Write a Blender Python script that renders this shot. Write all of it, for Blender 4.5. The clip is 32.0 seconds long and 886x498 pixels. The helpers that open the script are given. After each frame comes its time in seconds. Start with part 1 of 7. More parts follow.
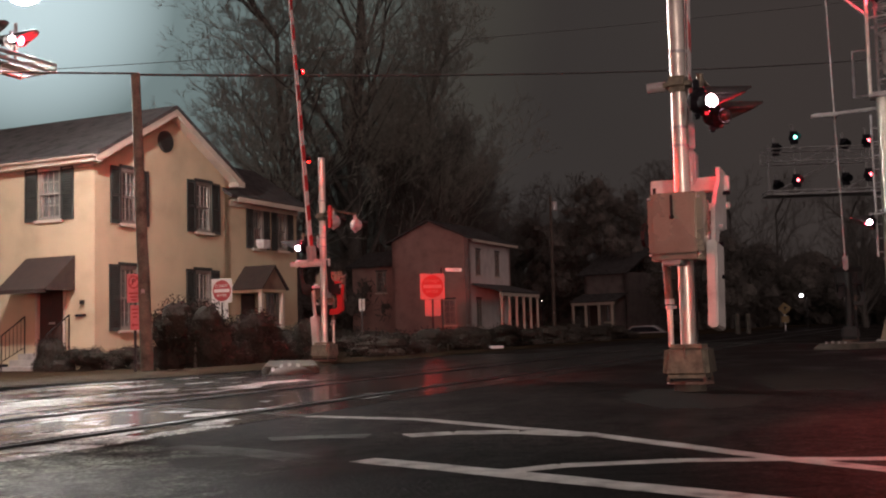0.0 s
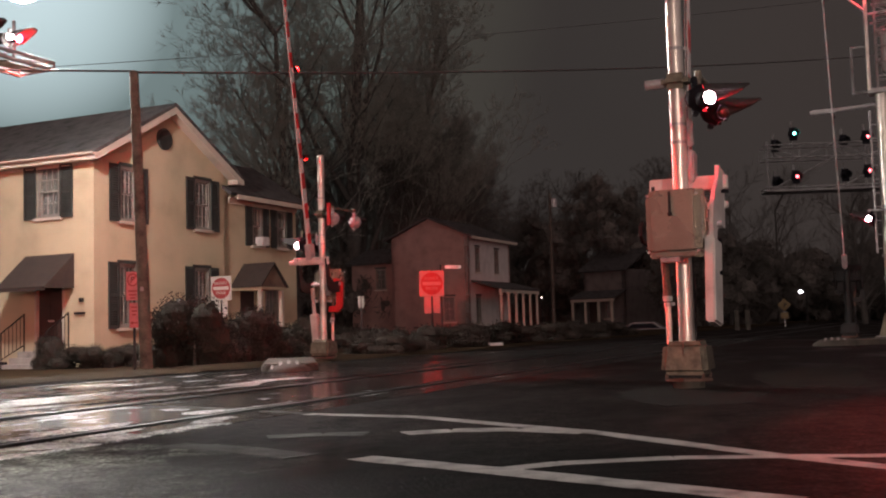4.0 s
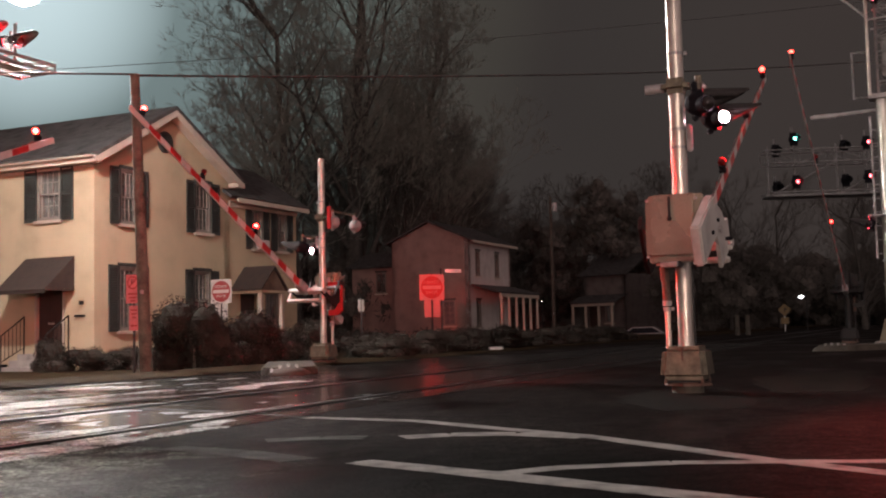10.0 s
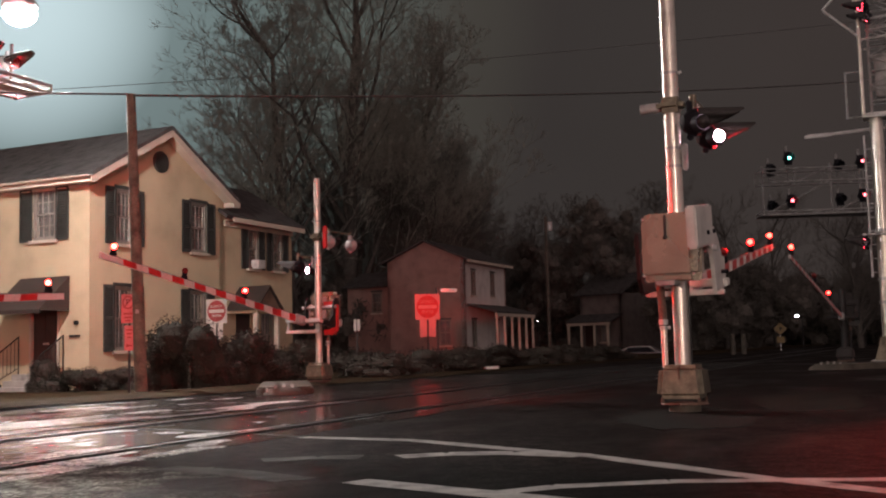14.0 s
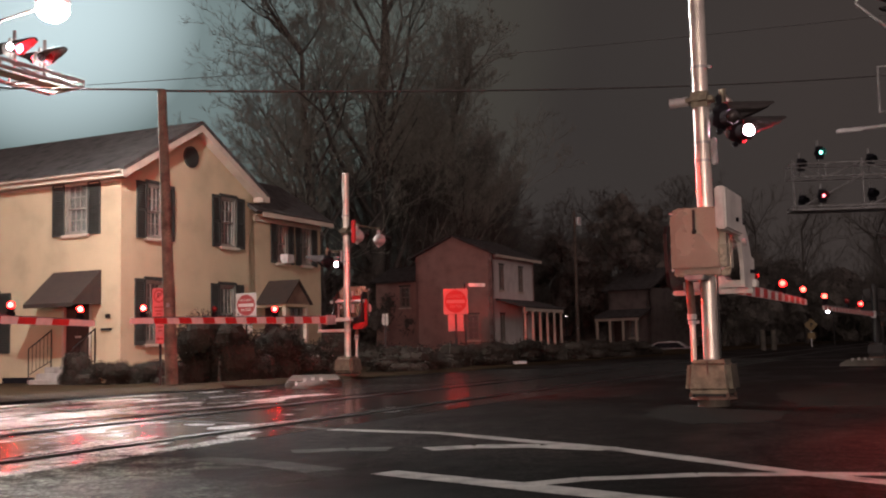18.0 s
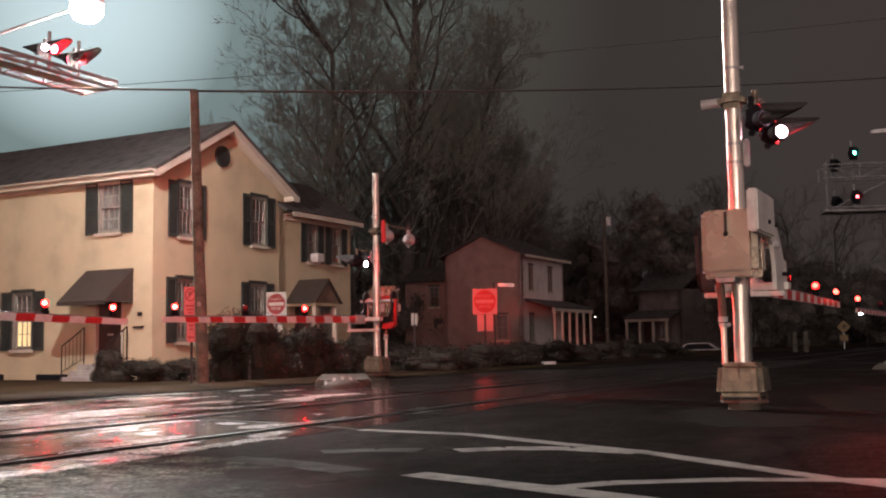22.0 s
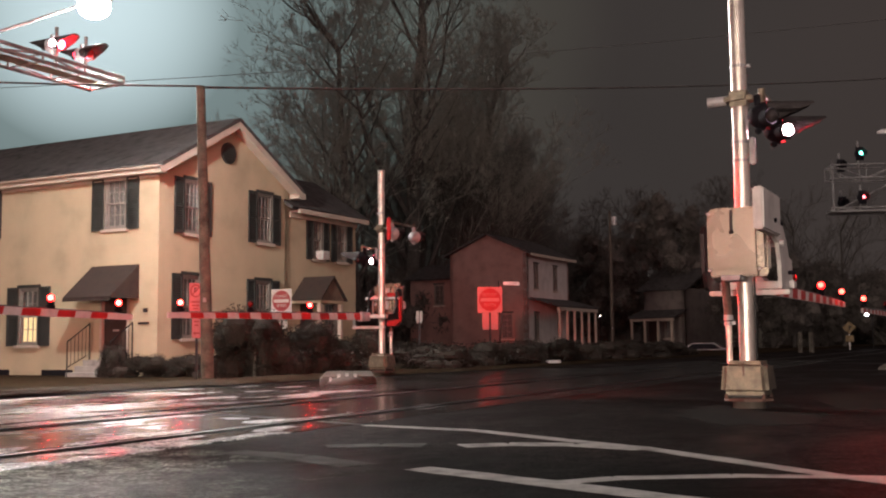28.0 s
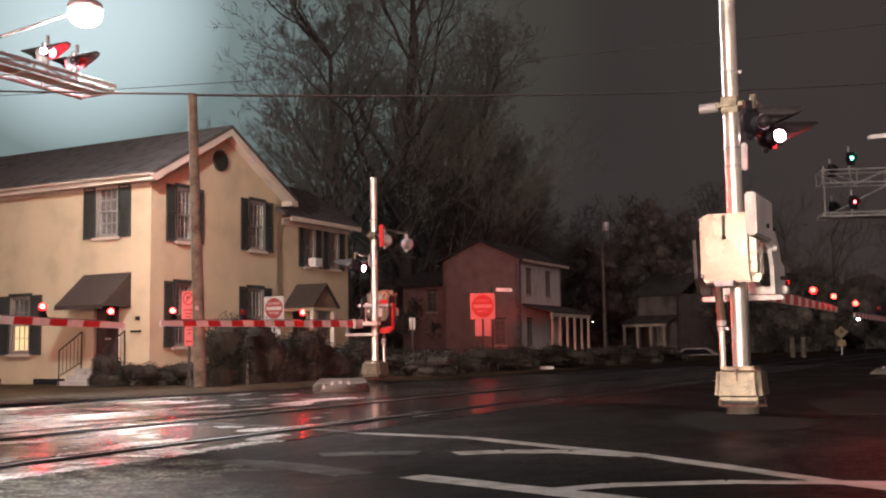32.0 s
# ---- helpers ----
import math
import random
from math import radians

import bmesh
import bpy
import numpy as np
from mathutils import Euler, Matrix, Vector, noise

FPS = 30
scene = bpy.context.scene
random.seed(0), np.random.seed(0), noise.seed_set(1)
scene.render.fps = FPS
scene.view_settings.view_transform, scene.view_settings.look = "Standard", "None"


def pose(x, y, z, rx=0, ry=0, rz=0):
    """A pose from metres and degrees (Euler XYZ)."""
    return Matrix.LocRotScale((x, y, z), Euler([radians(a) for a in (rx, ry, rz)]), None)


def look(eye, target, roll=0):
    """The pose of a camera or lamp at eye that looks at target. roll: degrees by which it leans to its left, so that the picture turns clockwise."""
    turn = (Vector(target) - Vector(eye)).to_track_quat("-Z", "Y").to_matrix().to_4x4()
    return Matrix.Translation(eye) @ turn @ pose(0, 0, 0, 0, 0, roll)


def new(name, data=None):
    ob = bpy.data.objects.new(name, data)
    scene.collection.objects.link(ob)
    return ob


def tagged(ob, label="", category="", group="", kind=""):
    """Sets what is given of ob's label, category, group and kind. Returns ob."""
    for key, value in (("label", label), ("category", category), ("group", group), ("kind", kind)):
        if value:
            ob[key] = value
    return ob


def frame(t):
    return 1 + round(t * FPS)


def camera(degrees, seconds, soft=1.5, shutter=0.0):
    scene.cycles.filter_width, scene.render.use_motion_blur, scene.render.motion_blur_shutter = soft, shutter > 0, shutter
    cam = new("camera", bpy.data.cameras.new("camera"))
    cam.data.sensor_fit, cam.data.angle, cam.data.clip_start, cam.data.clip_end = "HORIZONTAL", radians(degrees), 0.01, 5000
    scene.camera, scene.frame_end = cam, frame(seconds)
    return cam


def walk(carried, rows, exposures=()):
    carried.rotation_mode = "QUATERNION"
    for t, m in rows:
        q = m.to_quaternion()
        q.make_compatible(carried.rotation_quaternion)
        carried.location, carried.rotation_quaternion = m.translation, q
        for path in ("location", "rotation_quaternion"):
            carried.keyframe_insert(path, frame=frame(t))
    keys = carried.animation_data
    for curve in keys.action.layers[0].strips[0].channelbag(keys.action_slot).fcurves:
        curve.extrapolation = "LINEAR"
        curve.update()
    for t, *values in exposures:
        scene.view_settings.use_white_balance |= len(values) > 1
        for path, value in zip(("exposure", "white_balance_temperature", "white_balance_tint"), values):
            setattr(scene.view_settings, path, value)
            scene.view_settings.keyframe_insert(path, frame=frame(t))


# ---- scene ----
FOV = 44.85
cam = camera(FOV, 32.0, soft=2.05)
walk(cam, [
    (0, pose(-0.005, 0.050, 0.584, 94.254, 1.448, -3.002)),
    (0.5, pose(0.003, 0.058, 0.581, 94.275, 1.429, -2.982)),
    (1, pose(0.004, 0.064, 0.580, 94.319, 1.525, -3.108)),
    (1.5, pose(-0.000, 0.059, 0.585, 94.227, 1.581, -3.208)),
    (2, pose(0.000, 0.066, 0.582, 94.139, 1.529, -3.196)),
    (2.5, pose(-0.001, 0.057, 0.583, 94.092, 1.499, -3.165)),
    (3, pose(0.004, 0.049, 0.587, 94.084, 1.560, -3.071)),
    (3.5, pose(0.007, 0.050, 0.588, 94.119, 1.542, -2.996)),
    (5.5, pose(0.003, 0.042, 0.587, 93.886, 1.576, -3.178)),
    (6, pose(0.005, 0.052, 0.583, 93.869, 1.438, -3.274)),
    (6.5, pose(0.005, 0.044, 0.586, 93.901, 1.414, -3.215)),
    (7, pose(0.002, 0.040, 0.581, 93.892, 1.339, -3.086)),
    (7.5, pose(0.007, 0.046, 0.586, 93.846, 1.339, -2.947)),
    (8, pose(0.010, 0.052, 0.586, 93.824, 1.289, -2.889)),
    (8.5, pose(0.006, 0.046, 0.583, 93.804, 1.270, -2.893)),
    (9, pose(0.006, 0.044, 0.580, 93.816, 1.244, -2.874)),
    (9.5, pose(0.005, 0.047, 0.581, 93.926, 1.125, -2.884)),
    (10, pose(0.014, 0.044, 0.589, 94.295, 1.363, -3.000)),
    (10.5, pose(0.011, 0.055, 0.588, 95.187, 1.625, -3.871)),
    (11, pose(0.014, 0.050, 0.586, 95.437, 1.860, -4.621)),
    (11.5, pose(0.015, 0.052, 0.585, 95.424, 1.840, -4.924)),
    (12, pose(0.008, 0.055, 0.585, 95.378, 1.788, -4.811)),
    (12.5, pose(0.009, 0.040, 0.584, 95.293, 1.718, -4.335)),
    (13, pose(0.009, 0.050, 0.587, 95.270, 1.585, -3.799)),
    (13.5, pose(-0.002, 0.028, 0.602, 95.379, 1.620, -3.187)),
    (14, pose(0.008, 0.044, 0.584, 95.334, 1.461, -3.235)),
    (14.5, pose(0.005, 0.049, 0.588, 95.301, 1.542, -3.101)),
    (16.5, pose(0.014, 0.048, 0.579, 95.217, 1.302, -2.379)),
    (17, pose(0.002, 0.029, 0.579, 95.217, 1.345, -2.338)),
    (17.5, pose(0.009, -0.023, 0.573, 95.178, 1.296, -2.003)),
    (18, pose(0.005, 0.012, 0.575, 95.098, 1.243, -1.746)),
    (18.5, pose(0.007, 0.008, 0.578, 95.120, 1.168, -1.383)),
    (19, pose(0.003, 0.002, 0.580, 95.151, 1.104, -1.057)),
    (19.5, pose(-0.003, -0.007, 0.577, 95.182, 1.000, -0.739)),
    (20, pose(0.005, 0.002, 0.574, 95.192, 0.916, -0.345)),
    (20.5, pose(0.001, 0.004, 0.578, 95.109, 0.854, -0.207)),
    (21, pose(-0.001, -0.001, 0.578, 95.084, 0.769, -0.232)),
    (21.5, pose(0.004, 0.011, 0.581, 95.094, 0.759, -0.255)),
    (22, pose(-0.001, 0.001, 0.588, 95.092, 0.860, -0.213)),
    (22.5, pose(-0.007, -0.002, 0.576, 95.128, 0.788, -0.204)),
    (23, pose(-0.001, -0.001, 0.576, 95.134, 0.734, -0.123)),
    (23.5, pose(-0.008, -0.005, 0.576, 95.145, 0.755, -0.078)),
    (24, pose(0.000, -0.004, 0.576, 95.151, 0.725, -0.017)),
    (24.5, pose(-0.008, -0.010, 0.579, 95.124, 0.763, 0.013)),
    (25, pose(-0.003, -0.008, 0.575, 95.087, 0.674, 0.107)),
    (25.5, pose(0.001, 0.003, 0.573, 95.082, 0.638, 0.135)),
    (27.5, pose(-0.005, -0.005, 0.572, 95.031, 0.581, 0.049)),
    (28, pose(-0.000, 0.000, 0.570, 95.023, 0.502, 0.044)),
    (28.5, pose(-0.006, -0.004, 0.576, 94.994, 0.561, -0.005)),
    (29, pose(-0.006, 0.005, 0.574, 95.025, 0.541, -0.018)),
    (29.5, pose(-0.006, -0.005, 0.577, 94.999, 0.569, 0.041)),
    (30, pose(0.002, -0.001, 0.570, 95.026, 0.504, 0.071)),
    (30.5, pose(-0.003, -0.007, 0.579, 95.028, 0.567, 0.074)),
    (31, pose(0.005, 0.003, 0.578, 95.072, 0.629, 0.112)),
    (31.5, pose(-0.003, 0.002, 0.576, 95.162, 0.667, -0.098)),
    (32, pose(-0.007, 0.001, 0.575, 95.363, 0.800, -0.341)),
], exposures=[(0.0, 0.64, 6850, 25), (14.5, 0.63, 6850, 25), (17.0, 0.71, 6850, 25), (32.0, 0.74, 6850, 25)])

# directions: S runs along the track (away from the viewer), N across it
SV = Vector((0.46, 0.888, 0)).normalized()
NV = Vector((0.888, -0.46, 0)).normalized()


def sn(s, n, z=0.0):
    """A place from its distance along and across the track."""
    return SV * s + NV * n + Vector((0, 0, z))


# ---- world: low overcast night sky, lit from below by the town ----
world = bpy.data.worlds.new("night_sky")
scene.world = world
world.use_nodes = True
wn, wl = world.node_tree.nodes, world.node_tree.links
wn.clear()
w_out = wn.new("ShaderNodeOutputWorld")
w_bg = wn.new("ShaderNodeBackground")
w_co = wn.new("ShaderNodeTexCoord")
w_dot = wn.new("ShaderNodeVectorMath")
w_dot.operation = "DOT_PRODUCT"
w_dot.inputs[1].default_value = Vector((-0.301, 0.909, 0.293)).normalized()
w_half = wn.new("ShaderNodeMapRange")      # 0 behind the viewer, raised to lift foliage; 1 where lamp glare is painted
w_half.inputs[1].default_value, w_half.inputs[2].default_value = -1.0, 1.0
w_ramp = wn.new("ShaderNodeValToRGB")
w_ramp.color_ramp.interpolation = "EASE"
w_ramp.color_ramp.elements[0].position, w_ramp.color_ramp.elements[0].color = 0.0, (0.30, 0.235, 0.225, 1)
w_ramp.color_ramp.elements[1].position, w_ramp.color_ramp.elements[1].color = 1.0, (0.40, 0.57, 0.58, 1)
for w_at, w_col in ((0.5, (0.120, 0.102, 0.094)), (0.88, (0.0305, 0.0270, 0.0242)), (0.945, (0.0290, 0.0275, 0.0250)), (0.962, (0.0390, 0.0395, 0.0330)), (0.984, (0.070, 0.096, 0.085)), (0.9955, (0.106, 0.162, 0.158))):
    w_ramp.color_ramp.elements.new(w_at).color = (*w_col, 1)
w_noise = wn.new("ShaderNodeTexNoise")
w_noise.inputs["Scale"].default_value = 2.2
w_noise.inputs["Detail"].default_value = 3
w_mul = wn.new("ShaderNodeMix")
w_mul.data_type, w_mul.blend_type = "RGBA", "MULTIPLY"
w_mul.inputs[0].default_value = 0.35
wl.new(w_co.outputs["Generated"], w_dot.inputs[0])
wl.new(w_co.outputs["Generated"], w_noise.inputs["Vector"])
wl.new(w_dot.outputs["Value"], w_half.inputs[0])
wl.new(w_half.outputs[0], w_ramp.inputs[0])
wl.new(w_ramp.outputs[0], w_mul.inputs[6])
wl.new(w_noise.outputs[0], w_mul.inputs[7])
wl.new(w_mul.outputs[2], w_bg.inputs[0])
w_bg.inputs[1].default_value = 1.0
wl.new(w_bg.outputs[0], w_out.inputs[0])


# ---- materials ----
def mat(name, base, rough=0.7, metal=0.0, scale=6.0, vary=0.25, bump=0.2, fine=60.0, stain=None, coat=0.0, rough_vary=0.15, spread=0.0):
    """A surface with variation at two scales: broad stains and a fine grain with relief."""
    m = bpy.data.materials.new(name)
    m.use_nodes = True
    n, l = m.node_tree.nodes, m.node_tree.links
    b = n["Principled BSDF"]
    co = n.new("ShaderNodeTexCoord")
    big = n.new("ShaderNodeTexNoise")
    big.inputs["Scale"].default_value, big.inputs["Detail"].default_value = scale, 6
    small = n.new("ShaderNodeTexNoise")
    small.inputs["Scale"].default_value, small.inputs["Detail"].default_value = fine, 3
    l.new(co.outputs["Object"], big.inputs["Vector"])
    l.new(co.outputs["Object"], small.inputs["Vector"])
    ramp = n.new("ShaderNodeValToRGB")
    dark = stain or tuple(c * (1 - vary * 1.6) for c in base)
    light = tuple(min(1, c * (1 + vary)) for c in base)
    ramp.color_ramp.elements[0].position, ramp.color_ramp.elements[0].color = 0.3, (*dark, 1)
    ramp.color_ramp.elements[1].position, ramp.color_ramp.elements[1].color = 0.7, (*light, 1)
    mid = ramp.color_ramp.elements.new(0.48)
    mid.color = (*base, 1)
    l.new(big.outputs[0], ramp.inputs[0])
    mix = n.new("ShaderNodeMix")
    mix.data_type, mix.blend_type = "RGBA", "OVERLAY"
    mix.inputs[0].default_value = min(1, vary * 1.2)
    l.new(ramp.outputs[0], mix.inputs[6])
    l.new(small.outputs[0], mix.inputs[7])
    col = mix.outputs[2]
    if spread:
        info = n.new("ShaderNodeObjectInfo")
        hsv = n.new("ShaderNodeHueSaturation")
        mr = n.new("ShaderNodeMapRange")
        mr.inputs[3].default_value, mr.inputs[4].default_value = 1 - spread, 1 + spread
        l.new(info.outputs["Random"], mr.inputs[0])
        l.new(mr.outputs[0], hsv.inputs["Value"])
        l.new(col, hsv.inputs["Color"])
        col = hsv.outputs[0]
    l.new(col, b.inputs["Base Color"])
    rr = n.new("ShaderNodeMapRange")
    rr.inputs[3].default_value, rr.inputs[4].default_value = max(0.03, rough - rough_vary), min(1, rough + rough_vary)
    l.new(big.outputs[0], rr.inputs[0])
    l.new(rr.outputs[0], b.inputs["Roughness"])
    b.inputs["Metallic"].default_value = metal
    b.inputs["Coat Weight"].default_value = coat
    if bump:
        bp = n.new("ShaderNodeBump")
        bp.inputs["Strength"].default_value, bp.inputs["Distance"].default_value = bump, 0.01
        l.new(small.outputs[0], bp.inputs["Height"])
        l.new(bp.outputs[0], b.inputs["Normal"])
    return m


def glow(name, colour, strength, base=(0.3, 0.02, 0.02)):
    m = bpy.data.materials.new(name)
    m.use_nodes = True
    b = m.node_tree.nodes["Principled BSDF"]
    b.inputs["Base Color"].default_value = (*base, 1)
    b.inputs["Emission Color"].default_value = (*colour, 1)
    b.inputs["Emission Strength"].default_value = strength
    b.inputs["Roughness"].default_value = 0.3
    return m


def wet_asphalt(name, base, wet_lo, wet_hi, rough_dry, rough_wet, scale, bump, crack=True, film=(0.1, 0.85, 0.17), spec=0.5, stretch=0.45, stripes=0.0, pale=None, fine=5, lamp_fade=None, dark_spot=None):
    """Worn, rain-wet road surface: grit, patches, cracks, and films of water where it is smooth."""
    m = bpy.data.materials.new(name)
    m.use_nodes = True
    n, l = m.node_tree.nodes, m.node_tree.links
    b = n["Principled BSDF"]
    co = n.new("ShaderNodeNewGeometry")
    mp = n.new("ShaderNodeMapping")
    mp.vector_type = "TEXTURE"
    mp.inputs["Rotation"].default_value = (0, 0, radians(-27.4))
    mp.inputs["Scale"].default_value = (1.0, 1 / stretch, 1.0)
    l.new(co.outputs["Position"], mp.inputs["Vector"])
    pud = n.new("ShaderNodeTexNoise")
    pud.inputs["Scale"].default_value, pud.inputs["Detail"].default_value = scale, fine
    l.new(mp.outputs[0], pud.inputs["Vector"])
    damp = pud.outputs[0]
    if lamp_fade:                            # water film grows along the track; its darkening stands in for lamp falloff
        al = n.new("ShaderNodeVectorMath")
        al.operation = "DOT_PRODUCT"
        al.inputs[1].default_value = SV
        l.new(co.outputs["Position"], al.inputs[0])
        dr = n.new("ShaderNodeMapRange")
        dr.inputs[1].default_value, dr.inputs[2].default_value = lamp_fade[0], lamp_fade[1]
        dr.inputs[3].default_value, dr.inputs[4].default_value = lamp_fade[2], lamp_fade[3]
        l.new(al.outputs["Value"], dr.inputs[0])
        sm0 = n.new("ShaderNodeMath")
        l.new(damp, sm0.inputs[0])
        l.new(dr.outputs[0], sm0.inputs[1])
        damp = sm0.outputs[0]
    grit = n.new("ShaderNodeTexNoise")
    grit.inputs["Scale"].default_value, grit.inputs["Detail"].default_value = 42, 7
    l.new(co.outputs["Position"], grit.inputs["Vector"])
    patch = n.new("ShaderNodeTexNoise")
    patch.inputs["Scale"].default_value, patch.inputs["Detail"].default_value = 0.5, 4
    l.new(co.outputs["Position"], patch.inputs["Vector"])
    ramp = n.new("ShaderNodeValToRGB")
    ramp.color_ramp.elements[0].position, ramp.color_ramp.elements[0].color = 0.3, (*[c * 0.6 for c in base], 1)
    ramp.color_ramp.elements[1].position, ramp.color_ramp.elements[1].color = 0.72, (*[c * 1.5 for c in base], 1)
    l.new(patch.outputs[0], ramp.inputs[0])
    gr = n.new("ShaderNodeMix")
    gr.data_type, gr.blend_type = "RGBA", "OVERLAY"
    gr.inputs[0].default_value = 0.65
    l.new(ramp.outputs[0], gr.inputs[6])
    gc = n.new("ShaderNodeValToRGB")
    gc.color_ramp.elements[0].position, gc.color_ramp.elements[1].position = 0.40, 0.62
    l.new(grit.outputs[0], gc.inputs[0])
    l.new(gc.outputs[0], gr.inputs[7])
    col = gr.outputs[2]
    mott = n.new("ShaderNodeTexNoise")   # hand-sized mottling of grit and damp
    mott.inputs["Scale"].default_value, mott.inputs["Detail"].default_value = 8.5, 8
    mott.inputs["Roughness"].default_value = 0.65
    l.new(co.outputs["Position"], mott.inputs["Vector"])
    mr = n.new("ShaderNodeMapRange")
    mr.inputs[1].default_value, mr.inputs[2].default_value = 0.38, 0.64
    mr.inputs[3].default_value, mr.inputs[4].default_value = 0.45, 1.7
    l.new(mott.outputs[0], mr.inputs[0])
    mm = n.new("ShaderNodeMix")
    mm.data_type, mm.blend_type = "RGBA", "MULTIPLY"
    mm.inputs[0].default_value = 1.0
    l.new(col, mm.inputs[6])
    l.new(mr.outputs[0], mm.inputs[7])
    col = mm.outputs[2]
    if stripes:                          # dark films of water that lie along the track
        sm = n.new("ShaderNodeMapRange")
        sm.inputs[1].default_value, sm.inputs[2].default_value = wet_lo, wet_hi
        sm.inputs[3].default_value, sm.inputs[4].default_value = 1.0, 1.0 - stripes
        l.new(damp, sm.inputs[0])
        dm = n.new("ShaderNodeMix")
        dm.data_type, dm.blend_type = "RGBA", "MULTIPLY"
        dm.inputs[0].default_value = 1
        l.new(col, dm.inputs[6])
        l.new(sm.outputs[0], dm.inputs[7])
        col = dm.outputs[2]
        ss = n.new("ShaderNodeMapRange")
        ss.inputs[1].default_value, ss.inputs[2].default_value = wet_lo, wet_hi
        ss.inputs[3].default_value, ss.inputs[4].default_value = spec, 0.02
        l.new(damp, ss.inputs[0])
        l.new(ss.outputs[0], b.inputs["Specular IOR Level"])
    if crack:
        vor = n.new("ShaderNodeTexVoronoi")
        vor.feature = "DISTANCE_TO_EDGE"
        vor.inputs["Scale"].default_value = 0.38
        warp = n.new("ShaderNodeMix")
        warp.data_type, warp.blend_type = "RGBA", "ADD"
        warp.inputs[0].default_value = 0.8
        l.new(co.outputs["Position"], warp.inputs[6])
        l.new(patch.outputs[1], warp.inputs[7])
        l.new(warp.outputs[2], vor.inputs["Vector"])
        ck = n.new("ShaderNodeMapRange")
        ck.inputs[1].default_value, ck.inputs[2].default_value = 0.0, 0.02
        ck.inputs[3].default_value, ck.inputs[4].default_value = 0.35, 1.0
        l.new(vor.outputs["Distance"], ck.inputs[0])
        cm = n.new("ShaderNodeMix")
        cm.data_type, cm.blend_type = "RGBA", "MULTIPLY"
        cm.inputs[0].default_value = 1
        l.new(col, cm.inputs[6])
        l.new(ck.outputs[0], cm.inputs[7])
        col = cm.outputs[2]
    b.inputs["Specular IOR Level"].default_value = spec
    if pale:                             # a stretch lightened in colour to imitate street-lamp sheen on wet grit
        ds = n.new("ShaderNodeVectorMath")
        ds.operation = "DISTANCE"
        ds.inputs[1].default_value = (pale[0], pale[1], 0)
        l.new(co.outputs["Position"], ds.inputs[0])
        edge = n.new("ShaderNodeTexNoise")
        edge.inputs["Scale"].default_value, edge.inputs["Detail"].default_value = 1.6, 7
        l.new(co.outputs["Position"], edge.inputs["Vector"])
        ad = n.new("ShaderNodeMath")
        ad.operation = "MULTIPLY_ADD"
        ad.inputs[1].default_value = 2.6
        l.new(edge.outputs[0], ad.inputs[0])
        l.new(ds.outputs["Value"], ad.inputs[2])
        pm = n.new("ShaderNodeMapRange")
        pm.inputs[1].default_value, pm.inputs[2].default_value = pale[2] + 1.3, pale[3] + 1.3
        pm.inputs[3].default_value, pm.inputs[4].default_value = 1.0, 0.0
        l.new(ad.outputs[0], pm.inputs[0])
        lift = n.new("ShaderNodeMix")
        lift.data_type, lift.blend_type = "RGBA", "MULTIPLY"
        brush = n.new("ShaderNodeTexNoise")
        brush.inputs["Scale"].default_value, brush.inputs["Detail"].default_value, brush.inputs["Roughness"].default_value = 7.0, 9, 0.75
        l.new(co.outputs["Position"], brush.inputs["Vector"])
        # low and high tone of the painted sheen
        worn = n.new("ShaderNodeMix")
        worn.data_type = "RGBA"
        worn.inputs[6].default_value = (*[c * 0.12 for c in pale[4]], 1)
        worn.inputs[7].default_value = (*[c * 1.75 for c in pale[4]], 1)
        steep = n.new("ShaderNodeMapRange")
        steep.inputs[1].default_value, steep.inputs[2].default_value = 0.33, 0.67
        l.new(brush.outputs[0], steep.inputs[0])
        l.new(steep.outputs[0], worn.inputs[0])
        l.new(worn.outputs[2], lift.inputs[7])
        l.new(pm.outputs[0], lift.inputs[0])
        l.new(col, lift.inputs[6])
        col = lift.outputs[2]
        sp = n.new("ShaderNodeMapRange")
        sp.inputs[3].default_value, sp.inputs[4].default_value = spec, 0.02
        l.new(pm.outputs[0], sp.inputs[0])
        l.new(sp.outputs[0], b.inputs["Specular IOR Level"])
    if dark_spot:                            # a round stretch of darker colour with a ragged edge
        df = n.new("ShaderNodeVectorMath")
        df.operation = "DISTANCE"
        df.inputs[1].default_value = (dark_spot[0], dark_spot[1], 0)
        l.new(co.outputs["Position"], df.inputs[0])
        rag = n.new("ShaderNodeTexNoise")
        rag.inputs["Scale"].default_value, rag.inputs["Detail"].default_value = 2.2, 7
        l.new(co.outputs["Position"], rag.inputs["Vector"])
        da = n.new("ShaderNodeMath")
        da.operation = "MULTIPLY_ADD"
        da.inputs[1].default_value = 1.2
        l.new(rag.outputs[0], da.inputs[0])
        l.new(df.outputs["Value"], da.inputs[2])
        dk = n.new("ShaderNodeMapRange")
        dk.inputs[1].default_value, dk.inputs[2].default_value = dark_spot[2] + 0.6, dark_spot[3] + 0.6
        dk.inputs[3].default_value, dk.inputs[4].default_value = dark_spot[4], 1.0
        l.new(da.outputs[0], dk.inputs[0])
        spot_mix = n.new("ShaderNodeMix")
        spot_mix.data_type, spot_mix.blend_type = "RGBA", "MULTIPLY"
        spot_mix.inputs[0].default_value = 1
        l.new(col, spot_mix.inputs[6])
        l.new(dk.outputs[0], spot_mix.inputs[7])
        col = spot_mix.outputs[2]
    l.new(col, b.inputs["Base Color"])
    rough_in = b.inputs["Roughness"]
